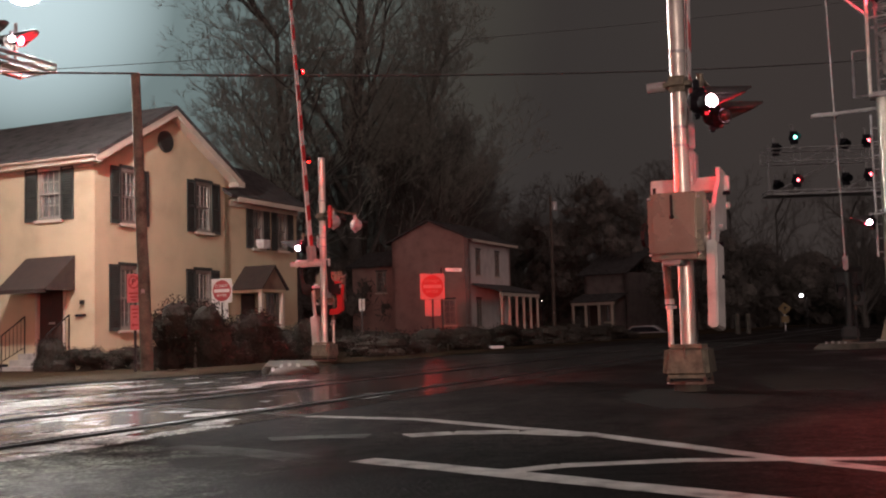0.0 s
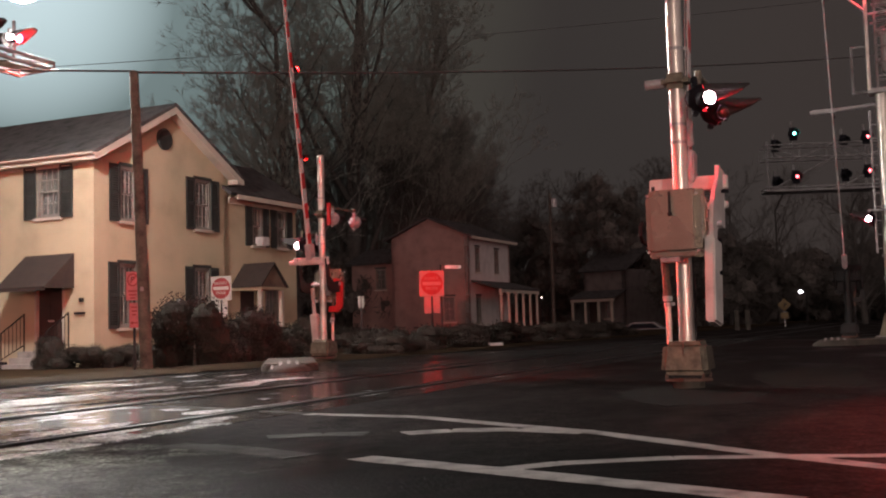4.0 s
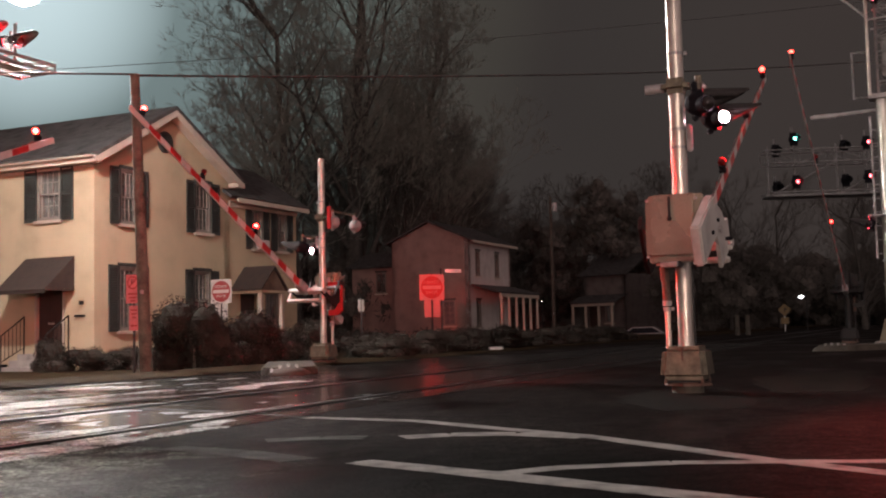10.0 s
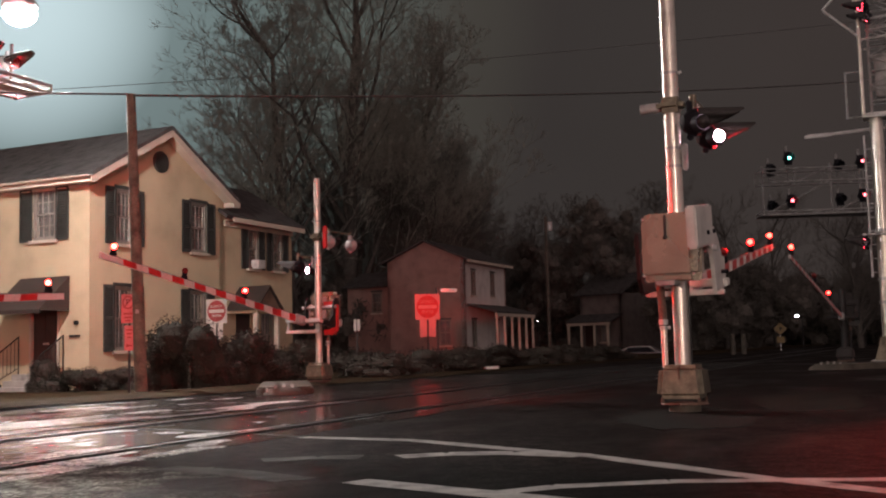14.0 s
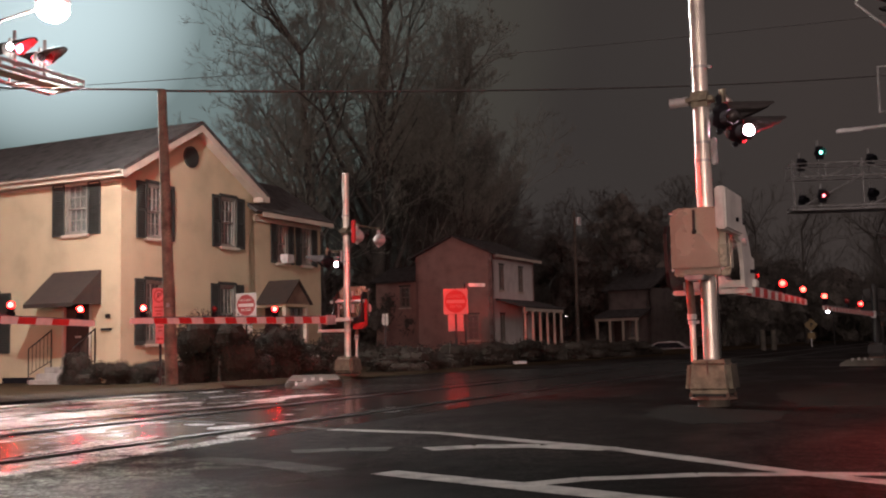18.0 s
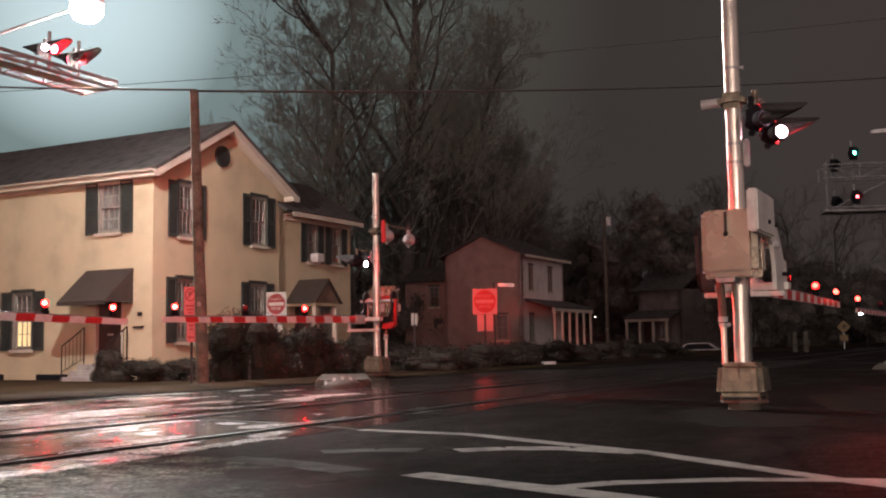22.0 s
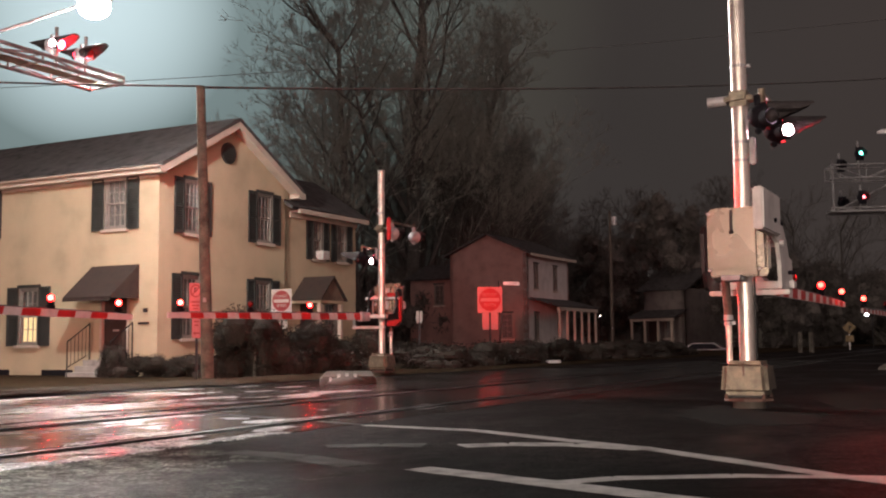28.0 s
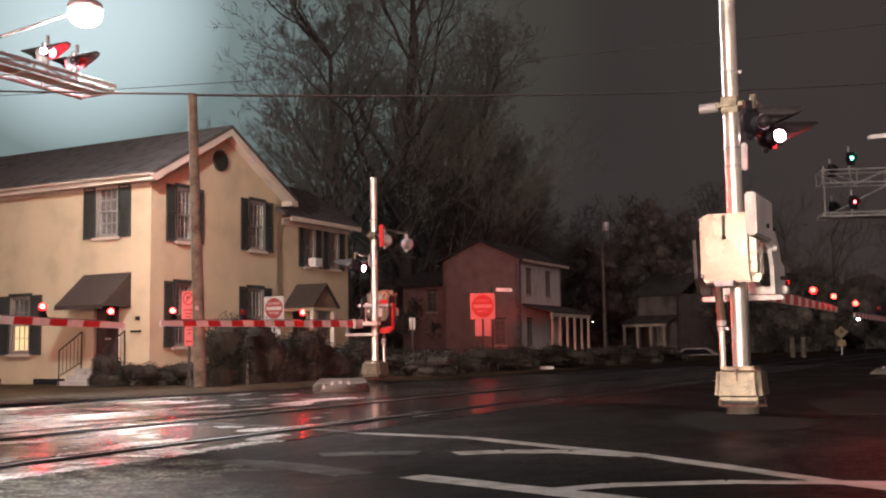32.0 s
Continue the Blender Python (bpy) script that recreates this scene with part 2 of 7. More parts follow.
    if pale:
        rmix = n.new("ShaderNodeMix")
        rmix.inputs[3].default_value = 0.66
        l.new(pm.outputs[0], rmix.inputs[0])
        l.new(rmix.outputs[0], rough_in)
        rough_in = rmix.inputs[2]
    wet = n.new("ShaderNodeMapRange")
    wet.inputs[1].default_value, wet.inputs[2].default_value = wet_lo, wet_hi
    wet.inputs[3].default_value, wet.inputs[4].default_value = rough_dry, rough_wet
    l.new(damp, wet.inputs[0])
    l.new(wet.outputs[0], rough_in)
    bs = n.new("ShaderNodeMapRange")
    bs.inputs[1].default_value, bs.inputs[2].default_value = wet_lo, wet_hi
    bs.inputs[3].default_value, bs.inputs[4].default_value = bump, bump * 0.12
    l.new(damp, bs.inputs[0])
    bp = n.new("ShaderNodeBump")
    bp.inputs["Distance"].default_value = 0.012
    l.new(bs.outputs[0], bp.inputs["Strength"])
    l.new(grit.outputs[0], bp.inputs["Height"])
    l.new(bp.outputs[0], b.inputs["Normal"])
    ct = n.new("ShaderNodeMapRange")     # a film of rain water over the grit
    ct.inputs[1].default_value, ct.inputs[2].default_value = wet_lo - 0.12, wet_hi
    ct.inputs[3].default_value, ct.inputs[4].default_value = film[0], film[1]
    l.new(damp, ct.inputs[0])
    l.new(ct.outputs[0], b.inputs["Coat Weight"])
    b.inputs["Coat Roughness"].default_value = film[2]
    b.inputs["Coat IOR"].default_value = 1.33
    return m


M_ROAD = wet_asphalt("wet_asphalt", (0.0205, 0.0160, 0.0150), 0.46, 0.66, 0.70, 0.42, 0.9, 0.8, film=(0.004, 0.022, 0.26), spec=0.02, pale=(-2.30, 4.50, 1.15, 1.80, (14.0, 20.5, 18.5)), dark_spot=(0.05, 4.2, 1.1, 1.85, 0.34))
M_PANEL = wet_asphalt("wet_crossing_panel", (0.42, 0.43, 0.425), 0.49, 0.505, 0.48, 0.40, 2.6, 0.10, crack=False, film=(0.04, 0.70, 0.16), spec=0.3, stretch=0.55, stripes=0.96, fine=9, lamp_fade=(4.4, 11.0, 0.0, 0.24))
M_SLAB = wet_asphalt("pale_damp_concrete_strip", (0.40, 0.415, 0.41), 0.535, 0.555, 0.50, 0.40, 2.2, 0.14, crack=False, film=(0.04, 0.6, 0.16), spec=0.3, stretch=0.4, stripes=0.95, fine=9, lamp_fade=(7.0, 14.0, -0.02, 0.26))
M_SLABNEAR = wet_asphalt("pale_damp_panel_edge", (0.40, 0.415, 0.41), 0.56, 0.58, 0.50, 0.40, 2.8, 0.14, crack=False, film=(0.04, 0.6, 0.16), spec=0.3, stretch=0.4, stripes=0.95, fine=9, lamp_fade=(4.4, 6.8, -0.02, 0.24))
M_PAINT = mat("worn_road_paint", (0.37, 0.366, 0.348), 0.6, 0, 7.0, 0.35, 0.4, 55, stain=(0.13, 0.13, 0.125))
M_PAINT_OLD = mat("nearly_worn_off_road_paint", (0.085, 0.088, 0.082), 0.75, 0, 5.0, 0.5, 0.5, 55, stain=(0.032, 0.034, 0.030))
M_PAINT_OLD.node_tree.nodes["Principled BSDF"].inputs["Specular IOR Level"].default_value = 0.1
M_PAINT.node_tree.nodes["Principled BSDF"].inputs["Specular IOR Level"].default_value = 0.2
M_RAIL = mat("rail_steel", (0.06, 0.056, 0.054), 0.42, 0.8, 8, 0.2, 0.1)
M_GAP = mat("flangeway_rubber", (0.012, 0.012, 0.012), 0.7, 0, 8, 0.2, 0.3)
M_GAP.node_tree.nodes["Principled BSDF"].inputs["Specular IOR Level"].default_value = 0.02
M_CONC = mat("concrete", (0.30, 0.29, 0.27), 0.75, 0, 3, 0.25, 0.4, 45)
M_KERB = mat("dark_weathered_concrete", (0.078, 0.070, 0.056), 0.8, 0, 4, 0.3, 0.5, 45)
M_GRIT = mat("gritty_soil", (0.0205, 0.0185, 0.0165), 0.9, 0, 3, 0.4, 0.9, 30, stain=(0.014, 0.013, 0.012))
M_DULLSLAB = mat("dull_damp_concrete", (0.0265, 0.0235, 0.0200), 0.85, 0, 2, 0.35, 0.6, 45)
M_DULLSLAB.node_tree.nodes["Principled BSDF"].inputs["Specular IOR Level"].default_value = 0.05
M_GRIT.node_tree.nodes["Principled BSDF"].inputs["Specular IOR Level"].default_value = 0.05
M_WALL = mat("cream_painted_stucco", (0.475, 0.405, 0.272), 0.85, 0, 1.1, 0.10, 0.25, 70)
M_TRIM = mat("white_painted_trim", (0.50, 0.45, 0.37), 0.6, 0, 2, 0.12, 0.1)
M_ROOF = mat("dark_asphalt_shingle", (0.075, 0.073, 0.072), 0.85, 0, 3, 0.3, 0.6, 30)
M_ROOF.node_tree.nodes["Principled BSDF"].inputs["Specular IOR Level"].default_value = 0.12
M_SASH = mat("grey_white_sash_paint", (0.20, 0.19, 0.165), 0.6, 0, 4, 0.15, 0.1)
M_SHUT = mat("black_green_shutter_paint", (0.035, 0.040, 0.036), 0.55, 0, 4, 0.25, 0.15)
M_DARKDOOR = mat("dark_door_paint", (0.05, 0.028, 0.022), 0.5, 0, 4, 0.2, 0.1)
M_AWN = mat("brown_awning_cloth", (0.038, 0.027, 0.022), 0.9, 0, 5, 0.2, 0.3)
M_IRON = mat("black_wrought_iron", (0.03, 0.03, 0.03), 0.5, 0.6, 8, 0.2, 0.1)
M_BRICK2 = mat("pale_painted_brick", (0.30, 0.195, 0.17), 0.85, 0, 1.5, 0.15, 0.3)
M_SIDING = mat("grey_white_siding", (0.55, 0.53, 0.50), 0.8, 0, 1.5, 0.12, 0.2)
# siding darkened for the house that stands out of the light
M_SHADEWALL = mat("unlit_grey_siding", (0.15, 0.135, 0.125), 0.85, 0, 1.5, 0.2, 0.2)
M_WOOD = mat("weathered_pole_wood", (0.145, 0.137, 0.108), 0.9, 0, 5, 0.35, 0.5, 40)
# two tones of bark and twig: one lightened like lamp haze, one as unlit
M_BARK = mat("lightened_bark", (0.155, 0.150, 0.13), 0.9, 0, 5, 0.3, 0.5, 40)
M_BARKD = mat("shaded_bark", (0.075, 0.070, 0.062), 0.9, 0, 5, 0.3, 0.5, 40)
M_TWIGD = mat("unlit_bare_twigs", (0.11, 0.103, 0.092), 0.95, 0, 5, 0.3, 0.2)
M_TWIG = mat("hazed_bare_twigs", (0.29, 0.29, 0.25), 0.95, 0, 5, 0.3, 0.2)
M_HEDGE = mat("dark_evergreen_leaf", (0.042, 0.038, 0.032), 0.95, 0, 1.5, 0.25, 0.0, spread=0.15)
M_HEDGE.node_tree.nodes["Principled BSDF"].inputs["Specular IOR Level"].default_value = 0.1
# far foliage paler than the hedge leaf, imitating veiling glare
M_FARTREE = mat("far_veiled_foliage", (0.12, 0.112, 0.10), 0.95, 0, 5, 0.3, 0.0, spread=0.2)
M_FARTREE.node_tree.nodes["Principled BSDF"].inputs["Specular IOR Level"].default_value = 0.05
# pole wood darkened because the far pole stands unlit
M_DARKPOLE = mat("unlit_pole_wood", (0.07, 0.060, 0.048), 0.9, 0, 5, 0.35, 0.5, 40)
# the brown holds the shade on the unlit hood gable
M_HOODSHADE = mat("shaded_hood_boards", (0.17, 0.125, 0.09), 0.8, 0, 4, 0.2, 0.2)
M_SOIL = mat("wet_winter_lawn", (0.040, 0.027, 0.016), 0.95, 0, 1.2, 0.35, 0.8, 35)
M_SOIL.node_tree.nodes["Principled BSDF"].inputs["Specular IOR Level"].default_value = 0.03
M_ALU = mat("brushed_aluminium_mast", (0.66, 0.625, 0.56), 0.34, 0.75, 5, 0.15, 0.06)
M_GREYBOX = mat("grey_enamelled_steel", (0.29, 0.240, 0.185), 0.27, 0.5, 2.2, 0.14, 0.02, stain=(0.18, 0.135, 0.10), coat=0.4)
M_WHITEMET = mat("white_painted_steel", (0.62, 0.62, 0.59), 0.5, 0.1, 5, 0.15, 0.12)
M_CAST = mat("weathered_cast_aluminium", (0.18, 0.160, 0.115), 0.36, 0.5, 7, 0.4, 0.5, 30, stain=(0.07, 0.06, 0.04), coat=0.3)
M_BLACK = mat("matt_black_enamel", (0.012, 0.012, 0.016), 0.75, 0, 6, 0.2, 0.1)
M_BLACK.node_tree.nodes["Principled BSDF"].inputs["Specular IOR Level"].default_value = 0.12
M_HOOD = mat("weathered_black_hood", (0.045, 0.042, 0.042), 0.7, 0, 6, 0.3, 0.1)
M_HOOD.node_tree.nodes["Principled BSDF"].inputs["Specular IOR Level"].default_value = 0.12
M_RUST = mat("rusty_conduit", (0.15, 0.095, 0.075), 0.7, 0.3, 8, 0.3, 0.3)
M_ARMW = mat("white_reflective_sheeting", (0.72, 0.70, 0.68), 0.4, 0, 8, 0.1, 0.05)
M_ARMR = mat("red_reflective_sheeting", (0.55, 0.03, 0.03), 0.4, 0, 8, 0.1, 0.05)
M_SIGNW = mat("white_sign_sheeting", (0.60, 0.59, 0.57), 0.45, 0, 8, 0.06, 0.02)
M_SIGNDULL = mat("dull_red_sheeting", (0.19, 0.014, 0.013), 0.5, 0, 8, 0.1, 0.02)
# white sheeting with the red signal light put into its colour
M_SIGNTINT = mat("red_tinted_white_sheeting", (0.24, 0.13, 0.125), 0.45, 0, 8, 0.06, 0.02)
M_SIGNGREY = mat("greyed_white_sign_sheeting", (0.33, 0.31, 0.28), 0.55, 0, 8, 0.1, 0.02)
M_SIGNR = mat("red_sign_sheeting", (0.36, 0.022, 0.02), 0.45, 0, 8, 0.08, 0.02)
M_SIGNY = mat("yellow_sign_sheeting", (0.13, 0.08, 0.015), 0.45, 0, 8, 0.08, 0.02)
M_SIGNGREEN = mat("green_sign_sheeting", (0.55, 0.58, 0.56), 0.35, 0.2, 8, 0.08, 0.02)
M_GALV = mat("galvanised_steel", (0.42, 0.42, 0.42), 0.5, 0.2, 6, 0.2, 0.15)
M_BRIDGE = mat("dull_grey_steelwork", (0.26, 0.26, 0.26), 0.6, 0.1, 6, 0.25, 0.15)
M_WIRE = mat("weathered_cable", (0.09, 0.09, 0.088), 0.4, 0.1, 6, 0.1, 0)
M_CURTAIN = mat("pale_curtain", (0.105, 0.105, 0.095), 0.9, 0, 8, 0.2, 0.2)
M_CAR = mat("dark_car_paint", (0.007, 0.007, 0.008), 0.5, 0.0, 5, 0.1, 0.0, coat=0.05)
M_CAR.node_tree.nodes["Principled BSDF"].inputs["Specular IOR Level"].default_value = 0.1
M_CARGREY = mat("grey_car_paint", (0.16, 0.16, 0.165), 0.4, 0.2, 5, 0.1, 0.0)
M_TYRE = mat("tyre_rubber", (0.015, 0.015, 0.015), 0.8, 0, 6, 0.2, 0.2)
M_GLASS = bpy.data.materials.new("window_glass")
M_GLASS.use_nodes = True
_b = M_GLASS.node_tree.nodes["Principled BSDF"]
_b.inputs["Base Color"].default_value = (0.9, 0.95, 0.95, 1)
_b.inputs["Roughness"].default_value = 0.04
_b.inputs["Transmission Weight"].default_value = 1.0
_b.inputs["IOR"].default_value = 1.45
G_REDARM = glow("red_arm_lamp_lit", (1.0, 0.0062, 0.0028), 300.0)
G_REDNEAR = glow("faint_red_arm_lamp_lit", (1.0, 0.020, 0.012), 28.0)
G_REDRIM = glow("red_lamp_rim", (1.0, 0.012, 0.010), 5.0)
G_FLASH = glow("side_light_lit", (1.0, 0.72, 0.80), 40.0)
G_FLASHRED = glow("red_flasher_lens_lit", (1.0, 0.03, 0.05), 22.0)
G_FLASHIN = glow("red_flasher_lens_under_hood", (1.0, 0.02, 0.03), 140.0)
G_DARK = mat("red_lens_unlit", (0.16, 0.012, 0.012), 0.25, 0, 6, 0.1, 0.0)
G_DARKW = mat("clear_lens_unlit", (0.03, 0.026, 0.026), 0.2, 0, 6, 0.1, 0.0)
G_GREEN = glow("green_signal_lit", (0.10, 1.0, 0.72), 8.0, (0.02, 0.2, 0.12))
G_SIGRED = glow("red_signal_lit", (1.0, 0.10, 0.12), 7.0)
G_LAMP = glow("street_lamp_lens", (0.86, 1.0, 0.97), 120.0, (0.8, 0.8, 0.8))
G_FARLAMP = glow("far_lamp_lens", (0.85, 0.95, 1.0), 9.0, (0.8, 0.8, 0.8))
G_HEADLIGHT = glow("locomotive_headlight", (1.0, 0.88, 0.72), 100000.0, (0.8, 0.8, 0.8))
G_WARM = glow("warm_lit_blind", (1.0, 0.70, 0.34), 0.62, (0.5, 0.4, 0.2))
G_PORCH = glow("porch_bulb", (1.0, 0.9, 0.75), 8.0, (0.8, 0.8, 0.8))


# ---- building helpers ----
def box(bm, c, size, m=None, bev=0.0):
    """A box with centre c and full size, optionally turned by m and with eased edges."""
    r = bmesh.ops.create_cube(bm, size=1.0)
    vs = r["verts"]
    bmesh.ops.scale(bm, vec=size, verts=vs)
    if bev:
        es = list({e for v in vs for e in v.link_edges})
        rb = bmesh.ops.bevel(bm, geom=es, offset=bev, segments=2, affect="EDGES", clamp_overlap=True)
        vs = list({v for f in rb["faces"] for v in f.verts} | {v for v in vs if v.is_valid})
    if m is not None:
        bmesh.ops.transform(bm, matrix=m, verts=vs)
    bmesh.ops.translate(bm, vec=c, verts=vs)
    return vs


def tube(bm, p0, p1, r0, r1=None, seg=12, caps=True):
    """A straight tapered tube from p0 to p1."""
    p0, p1 = Vector(p0), Vector(p1)
    d = p1 - p0
    q = d.to_track_quat("Z", "Y").to_matrix().to_4x4()
    r = bmesh.ops.create_cone(bm, cap_ends=caps, segments=seg, radius1=r0, radius2=r0 if r1 is None else r1, depth=d.length)
    bmesh.ops.transform(bm, matrix=Matrix.Translation((p0 + p1) / 2) @ q, verts=r["verts"])
    return r["verts"]


def ball(bm, c, r, squash=(1, 1, 1), u=12, v=8):
    g = bmesh.ops.create_uvsphere(bm, u_segments=u, v_segments=v, radius=r)
    bmesh.ops.scale(bm, vec=squash, verts=g["verts"])
    bmesh.ops.translate(bm, vec=c, verts=g["verts"])
    return g["verts"]


def prism(bm, pts, thick):
    """A plate from a closed outline of points, made thick along the vector thick."""
    a = [bm.verts.new(p) for p in pts]
    b = [bm.verts.new(Vector(p) + Vector(thick)) for p in pts]
    n = len(a)
    bm.faces.new(a)
    bm.faces.new(list(reversed(b)))
    for i in range(n):
        bm.faces.new((a[i], b[i], b[(i + 1) % n], a[(i + 1) % n]))
    bmesh.ops.recalc_face_normals(bm, faces=bm.faces[:])


def mesh_of(name, bm, material, smooth=False):
    me = bpy.data.meshes.new(name)
    bmesh.ops.recalc_face_normals(bm, faces=bm.faces[:])
    bm.to_mesh(me)
    bm.free()
    for mm in (material if isinstance(material, (list, tuple)) else [material]):
        me.materials.append(mm)
    if smooth:
        for p in me.polygons:
            p.use_smooth = True
        me.set_sharp_from_angle(angle=radians(38))
    return me


def part(name, bm, material, parent=None, label="", at=None, smooth=False):
    """Links a bmesh as one mesh object under a thing or a part."""
    ob = new(name, mesh_of(name, bm, material, smooth))
    if parent is not None:
        ob.parent = parent
    if at is not None:
        ob.matrix_basis = at
    if label:
        ob["label"] = label
    return ob


def thing(name, m, label, category, group="", kind=""):
    ob = new(name)
    ob.empty_display_size = 0.1
    ob.matrix_basis = m
    return tagged(ob, label, category, group, kind)


def repeat(name, me, parent, at, label=""):
    ob = new(name, me)
    ob.parent = parent
    ob.matrix_basis = at
    if label:
        ob["label"] = label
    return ob


def bm_new():
    return bmesh.new()


MOVES = []   # (object, rows) to be keyed in motions()
HALF = 0.65553
FIRST = 0.428


def flash_rows(place, lit, dark, phase):
    """Rows for a lamp drum that shows its lit and its dark side by turns. phase 0: lit up to the first change."""
    mid = [lit.to_quaternion().slerp(dark.to_quaternion(), f) for f in (0.0, 0.5, 1.0)]
    pos = [Matrix.Translation(place) @ q.to_matrix().to_4x4() for q in mid]
    state = 0 if phase == 0 else 2
    rows = [(0.0, pos[state])]
    k = 0
    while FIRST + k * HALF < 31.9:
        t = round((FIRST + k * HALF) * FPS) / FPS
        rows += [(t - 1 / FPS, pos[state]), (t, pos[1]), (t + 1 / FPS, pos[2 - state])]
        state = 2 - state
        k += 1
    rows.append((32.0, pos[state]))
    return rows


# ---- ground: one sheet, road level near the crossing, the yards a little lower ----
def ease(a):
    a = min(1.0, max(0.0, a))
    return a * a * (3 - 2 * a)


def yard(x, y):
    s = x * SV.x + y * SV.y
    n = x * NV.x + y * NV.y
    front = ease((-10.6 - n) / 5.0) * min(1.0, max(0.0, (34 - s) / 10.0))
    hollow = ease((-11.5 - n) / 4.0) * ease((y - 34.5) / 6.0) * ease((59.0 - y) / 5.0)     # dip before the brick house, shaped so the car sits low in the camera's view
    side = ease((x - 12.5) / 2.5) * ease((22.0 - x) / 2.5) * ease((y - 62.0) / 4.0) * ease((79.0 - y) / 4.0)      # and before the porch house, fitted to the view the same way
    return -0.24 * front - 0.95 * hollow - 1.0 * side


def ground_z(x, y):
    return yard(x, y)


def make_ground():
    bm = bm_new()
    xs = [-900, -400, -150, -70, -40] + [-30 + 2 * i for i in range(0, 31)] + [40, 70, 150, 400, 900]
    ys = [-900, -300, -100, -40, -15, -5] + [2 * i for i in range(0, 31)] + [70, 90, 130, 250, 600, 1500]
    grid = [[bm.verts.new((x, y, yard(x, y) - 0.12 * min(1.0, max(0.0, (-10.6 - x * NV.x - y * NV.y) / 1.5)))) for x in xs] for y in ys]
    for j in range(len(ys) - 1):
        for i in range(len(xs) - 1):
            bm.faces.new((grid[j][i], grid[j][i + 1], grid[j + 1][i + 1], grid[j + 1][i]))
    tagged(part("ground", bm, M_ROAD, smooth=True), "dark rain-wet asphalt with worn patches, cracks and a painted lamplit sheen", "ground", kind="structure")


make_ground()


def strip(name, quads, material, label, category, z=0.006, thick=0.006, kind="structure"):
    bm = bm_new()
    for q in quads:
        prism(bm, [Vector((p[0], p[1], z)) for p in q], (0, 0, -thick))
    return tagged(part(name, bm, material), label, category, kind=kind)


# lawn on the far side of the road, following the dip of the yard
def make_lawn():
    bm = bm_new()
    ns = [-10.15, -10.5, -11.2, -12, -13, -14, -15, -16, -18, -20, -22, -24, -27, -30, -35, -40, -60, -90]
    ss = [-30, -20, -10] + [-4 + 1.5 * i for i in range(56)] + [84, 95, 130]
    rnd = random.Random(5)
    rows = []
    for n in ns:
        row = []
        for s in ss:
            edge = 0.55 * min(1.0, max(0.0, (s - 8.5) / 4.5)) if n > -10.6 else 0
            p = sn(s, n + edge + (rnd.uniform(-0.10, 0.10) if n > -10.3 else 0))
            row.append(bm.verts.new((p.x, p.y, yard(p.x, p.y) + 0.02 + (0.03 if n < -10.3 else 0))))
        rows.append(row)
    for j in range(len(ns) - 1):
        for i in range(len(ss) - 1):
            bm.faces.new((rows[j][i], rows[j][i + 1], rows[j + 1][i + 1], rows[j + 1][i]))
    tagged(part("lawn", bm, M_SOIL, smooth=True), "sodden winter lawn in front of the houses", "lawn", kind="structure")


make_lawn()

# ---- track in the road: panels, rails and flangeways ----
R_NEAR, R_FAR = -4.62, -6.13      # rail lines, as distances across the track


def along(name, n0, n1, s0, s1, z, thick, material, label, category):
    bm = bm_new()
    prism(bm, [sn(s0, n0, z), sn(s1, n0, z), sn(s1, n1, z), sn(s0, n1, z)], (0, 0, -thick))
    return tagged(part(name, bm, material), label, category, kind="structure")


track = thing("railway_track", pose(0, 0, 0), "single railway track laid flush in wet crossing panels", "railway track", kind="structure")
PANEL_LEN = 2.44


def panels(n0, n1, tilt, seed, material):
    rnd = random.Random(seed)
    s = -10.0
    while s < 30:
        bm = bm_new()
        c = sn(s + PANEL_LEN / 2, (n0 + n1) / 2, 0.003 + rnd.uniform(-0.001, 0.001))
        box(bm, (0, 0, 0), (abs(n1 - n0), PANEL_LEN - 0.025, 0.05), bev=0.003)
        part("crossing_panel", bm, material, track, at=Matrix.Translation(c) @ pose(0, 0, -0.0245, rnd.uniform(-0.15, 0.15), tilt + rnd.uniform(-0.2, 0.2), -27.4))
        s += PANEL_LEN


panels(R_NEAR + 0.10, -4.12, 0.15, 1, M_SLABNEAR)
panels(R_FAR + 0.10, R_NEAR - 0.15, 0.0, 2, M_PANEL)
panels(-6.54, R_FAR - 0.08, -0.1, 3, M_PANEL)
for n in (R_NEAR, R_FAR):
    bm = bm_new()
    prism(bm, [sn(-620, n - 0.036, 0.014), sn(200, n - 0.036, 0.014), sn(200, n + 0.036, 0.014), sn(-620, n + 0.036, 0.014)], (0, 0, -0.12))
    part("rail", bm, M_RAIL, track, "worn steel rail head")
for n0, n1 in ((R_NEAR - 0.15, R_NEAR - 0.037), (R_NEAR + 0.037, R_NEAR + 0.10), (R_FAR + 0.037, R_FAR + 0.10), (R_FAR - 0.08, R_FAR - 0.037)):
    bm = bm_new()
    prism(bm, [sn(-10, n0, 0.004), sn(30, n0, 0.004), sn(30, n1, 0.004), sn(-10, n1, 0.004)], (0, 0, -0.02))
    part("flangeway", bm, M_GAP, track, "dark flangeway gap")
# the dark joint beyond the far panels and the wet shoulder
along("joint", -6.62, -6.54, -10, 30, 0.005, 0.005, M_GAP, "dark tarred joint beside the crossing panels", "road joint")
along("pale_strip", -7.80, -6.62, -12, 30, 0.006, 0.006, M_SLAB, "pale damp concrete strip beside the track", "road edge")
along("joint", -7.88, -7.80, -10, 26, 0.005, 0.005, M_GAP, "dark tarred joint in the road", "road joint")
